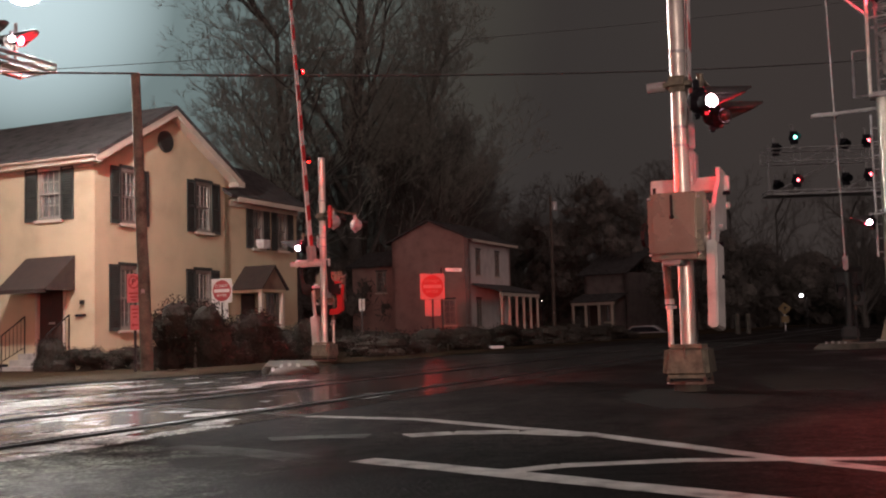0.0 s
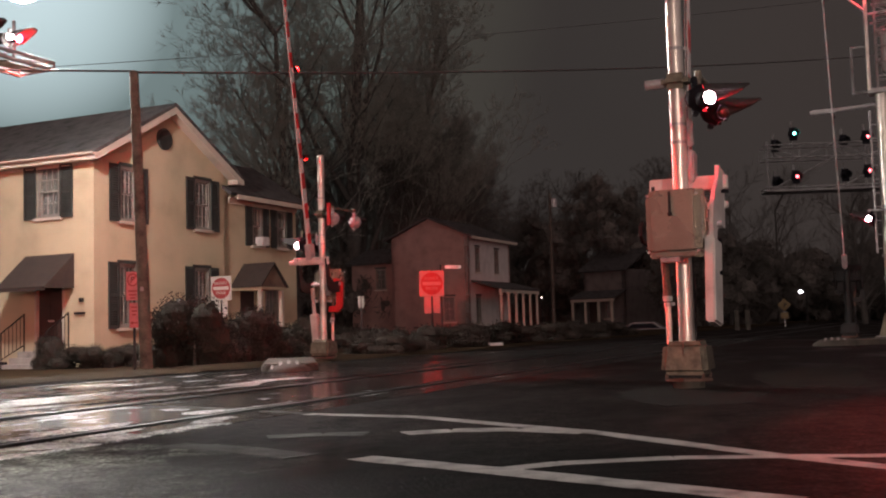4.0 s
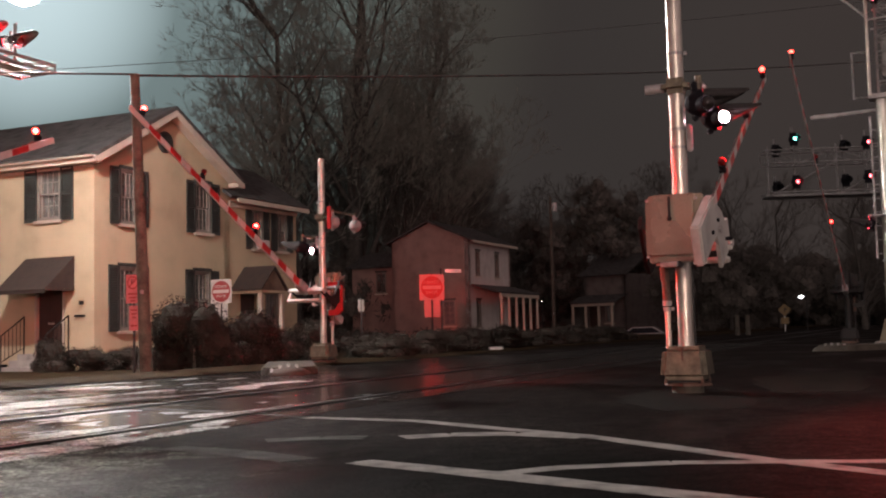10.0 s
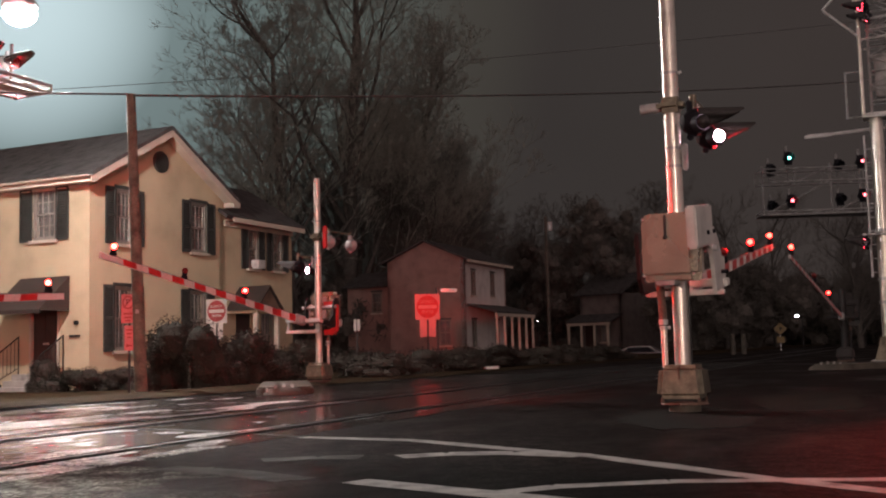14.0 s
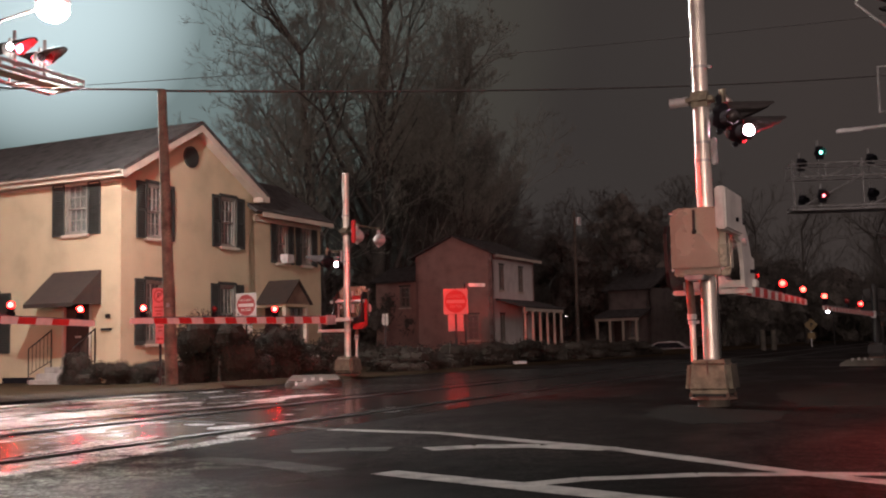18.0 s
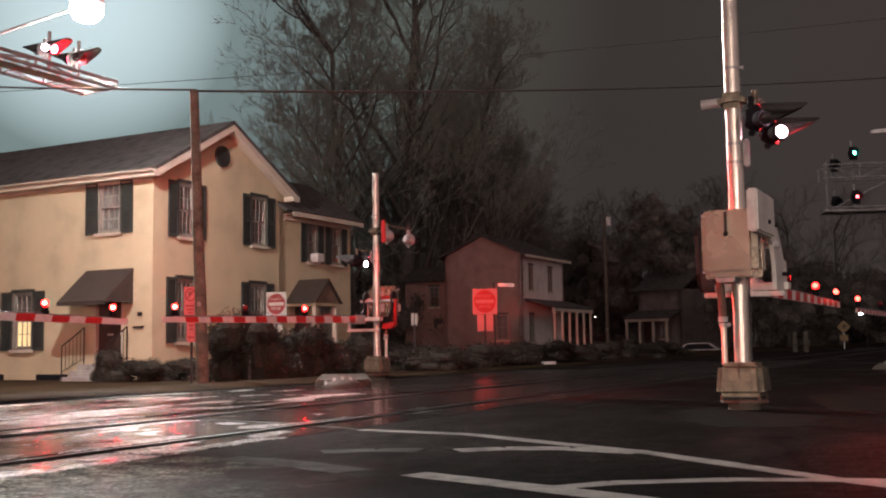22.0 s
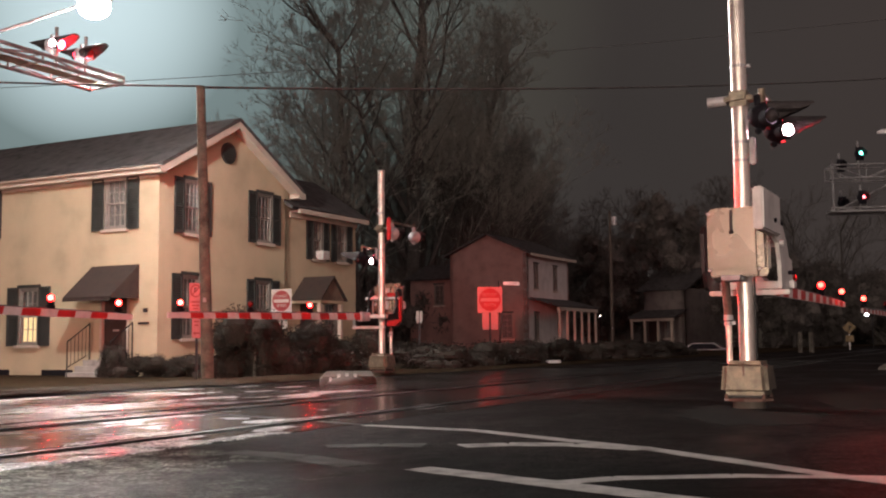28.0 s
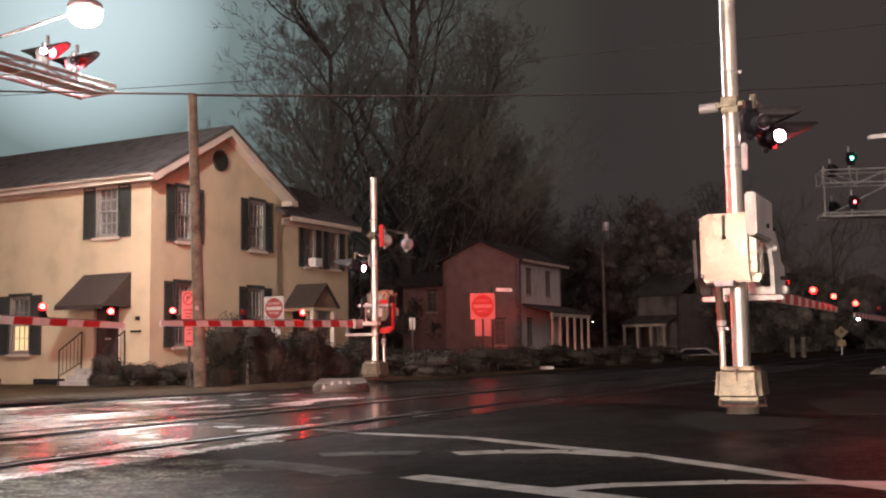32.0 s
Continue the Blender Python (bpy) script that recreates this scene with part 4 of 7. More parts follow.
            prism(bm, [(x0, -0.1, z1), (x1 - c, -0.1, z1), (x1, -0.1, z1 - abs(c)), (x1, -0.1, z0 + abs(c)), (x1 - c, -0.1, z0), (x0, -0.1, z0),
                       (x0, -0.1, z0 + w), (x1 - t - c * 0.5, -0.1, z0 + w), (x1 - t, -0.1, z0 + w + abs(c) * 0.5), (x1 - t, -0.1, z1 - w - abs(c) * 0.5), (x1 - t - c * 0.5, -0.1, z1 - w), (x0, -0.1, z1 - w)], (0, d, 0))
            part("guard_loop", bm, M_ARMR if x1 < x0 and not mast_mat else m_frame, root, "guard loop coloured as if lit red by the signals" if x1 < x0 and not mast_mat else "bent guard loop beside the mechanism", at=pose(0, 0, PV - 0.20))
    if small_weight:
        bm = bm_new()
        box(bm, (0.17, -0.80, -0.10), (0.14, 0.56, 0.15), bev=0.015)
        part("counterweight", bm, m_frame, arm, "white counterweight plates", smooth=True)
        bm = bm_new()
        box(bm, (0.17, -0.30, -0.10), (0.05, 0.50, 0.06), bev=0.01)
        part("weight_bar", bm, m_frame, arm)
        bm = bm_new()
        box(bm, (0.0, 0.46, ARM_Q - 0.19), (0.66, 0.07, 0.05), bev=0.008)
        box(bm, (0.30, 0.46, ARM_Q - 0.10), (0.04, 0.06, 0.18), bev=0.008)
        part("lower_bar", bm, m_frame, arm)
    for dy, dz in ((-0.30, 0.15), (-0.02, 0.15), (0.5, ARM_Q + 0.1)) if weight else ():
        bm = bm_new()
        tube(bm, (0.25 * flip, -0.15 + dy, dz), (0.36 * flip, -0.15 + dy, dz), 0.018, None, 8)
        part("bolt", bm, M_BLACK, arm)
    for L, ph in lamps:
        bm = bm_new()
        box(bm, (0, L, ARM_Q + 0.075), (0.07, 0.09, 0.05), bev=0.01)
        tube(bm, (0, L, ARM_Q + 0.09), (0, L, ARM_Q + 0.13), 0.03, 0.045, 12)
        part("lamp_base", bm, M_BLACK, arm, "small black lamp holder")
        place_l = Vector((0, L, ARM_Q + 0.175))
        if ph < 0:
            repeat("arm_lamp", (lenses or (DRUM_ARM, BALL_ARM))[1], arm, Matrix.Translation(place_l), "steadily burning red tip lamp")
        else:
            ln = repeat("arm_lamp", (lenses or (DRUM_ARM, BALL_ARM))[0], arm, Matrix.Translation(place_l), "flashing red arm lamp")
            lit = facing(arm_toward)
            MOVES.append((ln, flash_rows(place_l, lit, pose(0, 0, 0, 0, 0, 170) @ lit, ph)))
    bm = bm_new()
    tube(bm, (0.0, 0.5, ARM_Q + 0.07), (0, arm_len, ARM_Q + 0.045), 0.008, None, 6)
    part("lamp_cable", bm, M_WIRE, arm)
    return root


FAR_ANGLES = [(0, 82.6), (3.6, 82.2), (4.2, 79.5), (5.0, 71.5), (5.5, 65.8), (6, 60.3), (6.5, 55), (7, 50), (7.5, 45.8), (8, 41.7), (8.5, 38), (9, 34.8), (9.5, 31.3), (10, 28.2), (10.5, 25.2), (11, 22.5), (11.5, 20), (12, 17.5), (12.5, 15.2), (13, 13), (13.5, 11), (14, 9), (14.5, 7.3), (15.5, 3.0), (16.2, -0.4), (16.6, -0.8), (32, -0.8)]
NEAR_ANGLES = [(0, 84), (3.6, 83.5), (4.2, 80), (5.0, 71), (5.5, 65), (6, 59), (6.5, 53.2), (7, 48.2), (7.5, 43.8), (8, 39.8), (8.5, 36.2), (9, 32.8), (9.5, 29.5), (10, 26.3), (10.5, 23.5), (11, 21), (11.5, 18.5), (12, 16.2), (12.5, 13.8), (13, 11.5), (13.5, 9.2), (14, 7.5), (14.5, 5.5), (15.4, 2.0), (16.1, 0.2), (16.5, 0), (32, 0)]
LEFT_ANGLES = [(0, 83), (3.4, 82), (4.2, 74), (5.0, 63), (6, 50), (7, 39.5), (8, 31.8), (8.5, 29), (9, 26.3), (9.5, 23.5), (10, 20.8), (10.5, 18.2), (11, 15.8), (11.5, 13.5), (12, 11), (12.5, 9), (13, 7), (13.5, 5.2), (14, 3.2), (14.5, 1.5), (15.2, -0.6), (15.8, -1.2), (32, -1.2)]
RIGHT_ANGLES = [(0, 72), (3.5, 71), (4.2, 64), (5, 55), (6, 44.5), (7, 36), (8, 29.3), (9, 24), (10, 19.6), (11, 16.3), (11.5, 14), (12, 11.9), (13, 8.0), (14, 4.0), (15, 0.8), (15.8, -0.4), (32, -0.4)]

SIDE = (0.02, -0.165, -0.03)
near_gate = crossing_gate(Vector((2.59, 9.2, 0)), -27.4, 6.2, 6.3, [(2.35, 0), (4.4, 1), (6.3, -1)], NEAR_ANGLES,
    [dict(at=(0.24, -0.2, 2.45), turn=26, phase=0, dark=True, side=SIDE, toward=(0.3, -0.95, 0)), dict(at=(0.24, 0.5, 2.45), turn=26, phase=1, dark=True, side=SIDE, toward=(0.3, -0.95, 0))], (0.0, -1, 0.15),
    "railway crossing gate on a silver mast, arm lowering beside the road", lenses=(DRUM_NEAR, BALL_NEAR))
far_gate = crossing_gate(Vector((-1.12, 19.5, 0.0)), 152.6, 3.72, 5.4, [(2.3, 1), (3.85, 0), (5.4, -1)], FAR_ANGLES,
    [dict(at=(-0.30, 0.1, 2.55), turn=-80, phase=0, toward=(1, 0.1, 0)), dict(at=(-0.30, -0.70, 2.55), turn=-80, phase=1, toward=(1, 0.1, 0)),
     dict(at=(0.16, 0.42, 2.10), turn=0, phase=0, dark=True, toward=(0.5, 0.85, 0), side=(0.01, 0.12, -0.03)), dict(at=(0.16, -0.08, 2.10), turn=0, phase=1, dark=True, toward=(0.5, 0.85, 0), side=(0.01, 0.12, -0.03))], (-0.7, 0.7, 0.1),
    "railway crossing gate on a silver mast beside the traffic island", wide=0.060, weight=False, small_weight=True)
# bracket in red sheeting colour, standing in for red light on metal
bm = bm_new()
box(bm, (-0.33, 0.30, 2.62), (0.075, 0.05, 0.40), bev=0.012)
part("upright_bracket", bm, M_ARMR, far_gate, "upright bracket between the flashers, coloured as if lit red")
left_gate = crossing_gate(sn(4.85, -9.97), -27.4, 3.7, 5.4, [(2.5, 0), (4.3, 1), (5.4, -1)], LEFT_ANGLES,
    [dict(at=(-0.26, -0.2, 2.45), turn=180, phase=0), dict(at=(-0.26, 0.5, 2.45), turn=180, phase=1), dict(at=(0.26, -0.2, 2.1), turn=0, phase=0), dict(at=(0.26, 0.5, 2.1), turn=0, phase=1)], (0.6, -0.8, 0.1),
    "railway crossing gate whose arm meets the one from the island")
right_gate = crossing_gate(sn(27.0, -1.75), 152.6, 1.75, 10.4, [(4.0, 1), (6.9, 0), (10.4, -1)], RIGHT_ANGLES, [], (-0.2, 1, 0.1),
    "railway crossing gate with a long thin arm across the road", weight=False, mast_mat=M_IRON, slim=0.8, lenses=(DRUM_NEAR, BALL_NEAR))
# red spots added to tint chosen masts, signs, walls and road
red_beam(near_gate, (0.8, -0.4, 2.40), (1, -0.55, -0.33), 560, 115)
red_beam(near_gate, (-0.35, 0.0, 2.45), (-0.80, 0.60, -0.20), 600, 95)
red_beam(far_gate, (0.29, 0.22, 2.10), (-0.15, 1, -0.25), 60, 60)
red_beam(left_gate, (0.38, 0.3, 2.1), (-0.15, 1, -0.28), 130, 60)
red_beam(far_gate, (-0.30, -1.12, 2.38), (0.30, -0.95, -0.02), 1500, 27)
red_beam(far_gate, (-0.30, -1.12, 2.38), (16.6, -38.2, 2.1), 1300, 11)
red_beam(far_gate, (-0.30, -1.12, 2.38), (4.45, -12.5, -0.55), 9000, 9)
red_beam(far_gate, (-0.45, 0.75, 2.4), (-8.03, 7.0, -1.2), 2600, 15)
red_beam(far_gate, (0.36, 0.12, 2.05), (1, 0.0, 0.30), 400, 95)
red_beam(left_gate, (-0.45, 0.15, 2.40), (-1, 0.7, 0.06), 300, 110)
red_beam(left_gate, (0.45, 0.15, 2.05), (7.6, 4.3, -0.9), 1500, 15)
red_beam(left_gate, (0.45, 0.15, 2.05), (0.87, 0.49, -0.04), 170, 75)
red_beam(near_gate, (-0.35, 0.0, 2.45), (-8.03, 7.44, -1.1), 350, 11)
red_beam(far_gate, (-0.42, 0.12, 2.42), (0.42, -0.09, -1.1), 5, 70)
# this gate carries no flashers; its red spot is only added
red_beam(right_gate, (-0.45, 0.0, 2.3), (-1, 0.1, -0.1), 200)


# ---- houses ----
def wall_panel(bm, length, z0, z1, holes, thick, to):
    """A wall with openings through it, laid from u=0 to length; to(u, depth, z) gives the place. holes: (u0, u1, z0, z1)."""
    us = sorted({0.0, length, *[h[0] for h in holes], *[h[1] for h in holes]})
    zs = sorted({z0, z1, *[h[2] for h in holes], *[h[3] for h in holes]})
    for u0, u1 in zip(us, us[1:]):
        for a, b in zip(zs, zs[1:]):
            um, zm = (u0 + u1) / 2, (a + b) / 2
            if any(h[0] < um < h[1] and h[2] < zm < h[3] for h in holes):
                continue
            v = [bm.verts.new(to(u, d, z)) for d in (0, thick) for u, z in ((u0, a), (u1, a), (u1, b), (u0, b))]
            for f in ((0, 1, 2, 3), (7, 6, 5, 4), (0, 4, 5, 1), (1, 5, 6, 2), (2, 6, 7, 3), (3, 7, 4, 0)):
                bm.faces.new([v[i] for i in f])
    bmesh.ops.remove_doubles(bm, verts=bm.verts[:], dist=0.0005)
    # drop the faces shared by neighbouring blocks
    seen = {}
    for f in bm.faces:
        seen.setdefault(tuple(sorted(v.index for v in f.verts)), []).append(f)
    bm.verts.index_update()
    seen = {}
    for f in bm.faces:
        seen.setdefault(tuple(sorted(v.index for v in f.verts)), []).append(f)
    bmesh.ops.delete(bm, geom=[f for fs in seen.values() if len(fs) > 1 for f in fs], context="FACES_ONLY")


def obox(bm, to, u0, u1, d0, d1, z0, z1, bev=0.0):
    """A box given on a wall: along u, outwards as negative depth d, and height."""
    v = [bm.verts.new(to(u, d, z)) for d in (d0, d1) for u, z in ((u0, z0), (u1, z0), (u1, z1), (u0, z1))]
    for f in ((0, 1, 2, 3), (7, 6, 5, 4), (0, 4, 5, 1), (1, 5, 6, 2), (2, 6, 7, 3), (3, 7, 4, 0)):
        bm.faces.new([v[i] for i in f])


def sash_window(root, to, u0, u1, z0, z1, shutters=0.42, lit=None, bars=2, arch=False):
    """A double-hung window with frame, sashes, glazing bars, panes, sill, curtain and louvred shutters."""
    bm = bm_new()
    fw = 0.055
    obox(bm, to, u0, u0 + fw, -0.02, 0.10, z0, z1), obox(bm, to, u1 - fw, u1, -0.02, 0.10, z0, z1)
    obox(bm, to, u0 + fw, u1 - fw, -0.02, 0.10, z1 - fw, z1), obox(bm, to, u0 + fw, u1 - fw, -0.02, 0.10, z0, z0 + fw)
    win = part("window", bm, M_SASH, root, "double-hung sash window with dark shutters")
    zm = (z0 + z1) / 2
    for a, b, d in ((z0 + fw, zm + 0.02, 0.055), (zm - 0.02, z1 - fw, 0.02)):
        bm = bm_new()
        obox(bm, to, u0 + fw, u0 + fw + 0.04, d, d + 0.03, a, b), obox(bm, to, u1 - fw - 0.04, u1 - fw, d, d + 0.03, a, b)
        obox(bm, to, u0 + fw + 0.04, u1 - fw - 0.04, d, d + 0.03, a, a + 0.04), obox(bm, to, u0 + fw + 0.04, u1 - fw - 0.04, d, d + 0.03, b - 0.04, b)
        for i in range(1, bars + 1):
            u = u0 + fw + 0.04 + (u1 - u0 - 2 * fw - 0.08) * i / (bars + 1)
            obox(bm, to, u - 0.009, u + 0.009, d, d + 0.024, a + 0.04, b - 0.04)
        obox(bm, to, u0 + fw + 0.04, u1 - fw - 0.04, d + 0.001, d + 0.023, (a + b) / 2 - 0.009, (a + b) / 2 + 0.009)
        part("sash", bm, M_SASH, win, "white sash with glazing bars")
        bm = bm_new()
        obox(bm, to, u0 + fw + 0.04, u1 - fw - 0.04, d + 0.026, d + 0.029, a + 0.04, b - 0.04)
        pane = part("pane", bm, M_GLASS, win)
        pane.visible_shadow = False
    bm = bm_new()
    if lit:
        obox(bm, to, u0, u1, 0.14, 0.15, z0, zm)
        part("lit_blind", bm, G_WARM, win, "blind glowing warm from the room behind")
        bm = bm_new()
        obox(bm, to, u0, u1, 0.14, 0.15, zm, z1)
        part("curtain", bm, M_CURTAIN, win)
    else:
        k = 14
        for i in range(k):
            ua, ub = u0 + (u1 - u0) * i / k, u0 + (u1 - u0) * (i + 1) / k
            da, db = 0.16 + 0.02 * (i % 2), 0.16 + 0.02 * ((i + 1) % 2)
            v = [bm.verts.new(to(ua, da, z0)), bm.verts.new(to(ub, db, z0)), bm.verts.new(to(ub, db, z1)), bm.verts.new(to(ua, da, z1))]
            bm.faces.new(v)
        part("curtain", bm, M_CURTAIN, win, "pale drawn curtain")
    bm = bm_new()
    obox(bm, to, u0 - 0.08, u1 + 0.08, -0.09, -0.002, z0 - 0.08, z0 - 0.005)
    part("sill", bm, M_TRIM, win)
    bm = bm_new()
    obox(bm, to, u0 - 0.05, u1 + 0.05, -0.05, -0.002, z1 + 0.003, z1 + 0.09)
    part("lintel", bm, M_SHUT, win)
    if shutters:
        for a, b in ((u0 - shutters - 0.02, u0 - 0.02), (u1 + 0.02, u1 + 0.02 + shutters)):
            bm = bm_new()
            d0, d1 = -0.05, -0.012
            obox(bm, to, a, a + 0.05, d0, d1, z0 - 0.03, z1 + 0.03), obox(bm, to, b - 0.05, b, d0, d1, z0 - 0.03, z1 + 0.03)
            for z, h in ((z0 - 0.03, 0.08), ((z0 + z1) / 2 - 0.04, 0.08), (z1 - 0.05, 0.08)):
                obox(bm, to, a + 0.05, b - 0.05, d0, d1, z, z + h)
            z = z0 + 0.06
            while z < z1 - 0.07:
                vs = [bm.verts.new(to(u, d, zz)) for u in (a + 0.05, b - 0.05) for d, zz in ((-0.046, z), (-0.016, z + 0.045), (-0.02, z + 0.052), (-0.05, z + 0.007))]
                for f in ((0, 1, 2, 3), (7, 6, 5, 4), (0, 4, 5, 1), (1, 5, 6, 2), (2, 6, 7, 3), (3, 7, 4, 0)):
                    bm.faces.new([vs[i] for i in f])
                z += 0.062
            obox(bm, to, a + 0.05, b - 0.05, -0.013, -0.004, z0, z1)
            part("shutter", bm, M_SHUT, win, "dark louvred shutter")
    return win


def roof_slab(root, pts, thick, name="roof", material=None, label="", courses=0.16):
    """A roof slope from its four corners (eave, eave, ridge, ridge), with stepped shingle courses."""
    a, b, c, d = [Vector(p) for p in pts]
    nrm = (b - a).cross(d - a).normalized()
    if nrm.z < 0:
        nrm = -nrm
    bm = bm_new()
    prism(bm, [a, b, c, d], nrm * -thick)
    slab = part(name, bm, material or M_ROOF, root, label)
    k = max(2, int((d - a).length / courses))
    bm = bm_new()
    for i in range(k):
        f0, f1 = i / k, min(1.0, (i + 1.15) / k)
        p = [a.lerp(d, f0), b.lerp(c, f0), b.lerp(c, f1), a.lerp(d, f1)]
        v = [bm.verts.new(p[0] + nrm * 0.018), bm.verts.new(p[1] + nrm * 0.018), bm.verts.new(p[2] + nrm * 0.004), bm.verts.new(p[3] + nrm * 0.004)]
        w = [bm.verts.new(p[0] + nrm * 0.002), bm.verts.new(p[1] + nrm * 0.002)]
        bm.faces.new(v)
        bm.faces.new((w[0], w[1], v[1], v[0]))
    part("shingle_cover", bm, material or M_ROOF, slab)
    return slab


def cream_house():
    root = thing("cream_house", Matrix.Translation((-7.185, 27.0, -0.24)) @ pose(0, 0, 0, 0, 0, 62.07),
                 "cream-painted two-storey house with dark shutters, lit by a street lamp", "house")
    Z0 = 0.24           # the plan's heights are counted from road level
    W, LEN, EAVE, PEAK = 5.55, 10.0, 5.22 + Z0, 6.74 + Z0
    G = lambda u, d, z: Vector((u, d, z))              # gable wall: u along x, depth into +y
    A = lambda u, d, z: Vector((d, u, z))              # long front: u along y, depth into +x
    # front facing the street
    fw = [(1.10, 1.86, 3.60, 4.94), (6.2, 6.96, 3.60, 4.94), (4.22, 4.98, 0.62, 2.16), (7.6, 8.36, 0.62, 2.16)]
    door = (0.95, 1.95, 0.02, 2.10)
    bm = bm_new()
    wall_panel(bm, LEN - 0.24, 0.0, EAVE, [(a - 0.24, b - 0.24, c + Z0, d + Z0) for a, b, c, d in fw] + [(door[0] - 0.24, door[1] - 0.24, door[2] + Z0, door[3] + Z0)], 0.24, lambda u, d, z: A(u + 0.24, d, z))
    part("front_wall", bm, M_WALL, root)
    for i, (a, b, c, d) in enumerate(fw):
        sash_window(root, A, a, b, c + Z0, d + Z0, lit=(i == 2))
    # gable wall
    gw = [(0.93, 1.58, 3.50, 4.92), (3.98, 4.68, 3.50, 4.92), (0.88, 1.56, 0.76, 2.40), (3.92, 4.62, 0.76, 2.40)]
    bm = bm_new()
    wall_panel(bm, W, 0.0, EAVE, [(a, b, c + Z0, d + Z0) for a, b, c, d in gw], 0.24, G)
    gable = part("gable_wall", bm, M_WALL, root)
    bm = bm_new()
    prism(bm, [(0, 0, EAVE), (W, 0, EAVE), (W / 2, 0, PEAK)], (0, 0.24, 0))
    part("gable_top", bm, M_WALL, root)
    for a, b, c, d in gw:
        sash_window(root, G, a, b, c + Z0, d + Z0, shutters=0.38)
    # round vent with louvres
    bm = bm_new()
    cx, cz = 2.68, 5.86 + Z0
    tube(bm, (cx, -0.05, cz), (cx, 0.02, cz), 0.30, None, 28)
    vent = part("gable_vent", bm, M_SHUT, root, "round dark louvred gable vent", smooth=True)
    for i in range(7):
        z = -0.21 + 0.07 * i
        h = math.sqrt(0.28 ** 2 - z * z)
        bm = bm_new()
        box(bm, (cx, -0.06, cz + z), (2 * h, 0.03, 0.035), pose(0, 0, 0, 25))
        part("louvre", bm, M_SHUT, vent)
    # back walls
    bm = bm_new()
    wall_panel(bm, W, 0, EAVE, [], 0.24, lambda u, d, z: Vector((u, LEN - d, z)))
    prism(bm, [(0, LEN, EAVE), (W, LEN, EAVE), (W / 2, LEN, PEAK)], (0, -0.24, 0))
    wall_panel(bm, LEN, 0, EAVE, [], 0.24, lambda u, d, z: Vector((W - d, u, z)))
    part("back_wall", bm, M_WALL, root)
    # main roof, ridge along y; eaves and rakes overhang
    oh, rk = 0.30, 0.36
    sl = (PEAK - EAVE) / (W / 2)
    for x0, x1 in ((-oh, W / 2), (W + oh, W / 2)):
        e = EAVE - oh * sl + 0.10
        roof_slab(root, [(x0, -rk, e), (x0, LEN + rk, e), (x1, LEN + rk, PEAK + 0.10), (x1, -rk, PEAK + 0.10)], 0.09, label="dark shingled roof slope")
    for x0, sgn in ((-oh, 1), (W + oh, -1)):
        e = EAVE - oh * sl + 0.005
        bm = bm_new()   # rake board on the gable
        pk = PEAK + 0.005
        prism(bm, [(x0, -rk + 0.01, e), (W / 2, -rk + 0.01, pk), (W / 2, -rk + 0.01, pk - 0.20), (x0 + sgn * 0.06, -rk + 0.01, e - 0.17)], (0, 0.05, 0))
        prism(bm, [(x0 + sgn * 0.02, -rk + 0.06, e - 0.12), (W / 2, -rk + 0.06, pk - 0.12), (W / 2, -rk + 0.06, pk - 0.15), (x0 + sgn * 0.02, -rk + 0.06, e - 0.15)], (0, rk - 0.07, 0))
        part("rake_board", bm, M_TRIM, root, "pale rake board and soffit of the gable")
    for x0, x1 in ((-oh - 0.03, -0.01), (W + 0.01, W + oh + 0.03)):
        e = EAVE - oh * sl
        bm = bm_new()
        obox(bm, lambda u, d, z: Vector((d, u, z)), -rk, LEN + rk, x0, x0 + 0.05 if x0 < 0 else x1, e - 0.14, e + 0.02)
        obox(bm, lambda u, d, z: Vector((d, u, z)), -rk + 0.06, LEN + rk - 0.06, min(x0 + 0.06, x1), x1, e - 0.13, e - 0.10)
        obox(bm, lambda u, d, z: Vector((d, u, z)), 0.0, LEN, -0.04 if x0 < 0 else W + 0.003, -0.003 if x0 < 0 else W + 0.04, e - 0.20, e - 0.135)
        part("eave_board", bm, M_TRIM, root, "pale boxed eave and frieze")
    bm = bm_new()
    e = EAVE - oh * sl
    xg = -oh - 0.10
    arc = [(math.cos(math.pi * (1 + k / 8)), math.sin(math.pi * (1 + k / 8))) for k in range(9)]
    prism(bm, [(xg + 0.06 * c, -rk, e + 0.06 * s + 0.02) for c, s in arc] + [(xg + 0.05 * c, -rk, e + 0.05 * s + 0.02) for c, s in reversed(arc)], (0, LEN + 2 * rk, 0))
    part("gutter", bm, M_TRIM, root, "white rain gutter")
    # rear wing in line with the gable
    WX0, WX1, WE, WP, WD = W, 9.25, 4.72 + Z0, 5.95 + Z0, 3.6
    ww = [(6.78, 7.32, 3.2, 4.42), (8.12, 8.66, 3.2, 4.42)]
    wd = [(6.15, 6.95, 0.05, 2.05), (7.45, 8.15, 0.35, 2.0)]
    H = lambda u, d, z: Vector((u + WX0, d + 0.03, z))
    bm = bm_new()
    wall_panel(bm, WX1 - WX0, 0, WE, [(a - WX0, b - WX0, c + Z0, d + Z0) for a, b, c, d in ww + wd], 0.24, H)
    part("wing_wall", bm, M_WALL, root)
    bm = bm_new()
    wall_panel(bm, WD, 0, WE, [], 0.24, lambda u, d, z: Vector((WX1 - d, u + 0.28, z)))
    prism(bm, [(WX1, 0.03, WE), (WX1, WD, WE), (WX1, WD / 2, WP)], (-0.24, 0, 0))
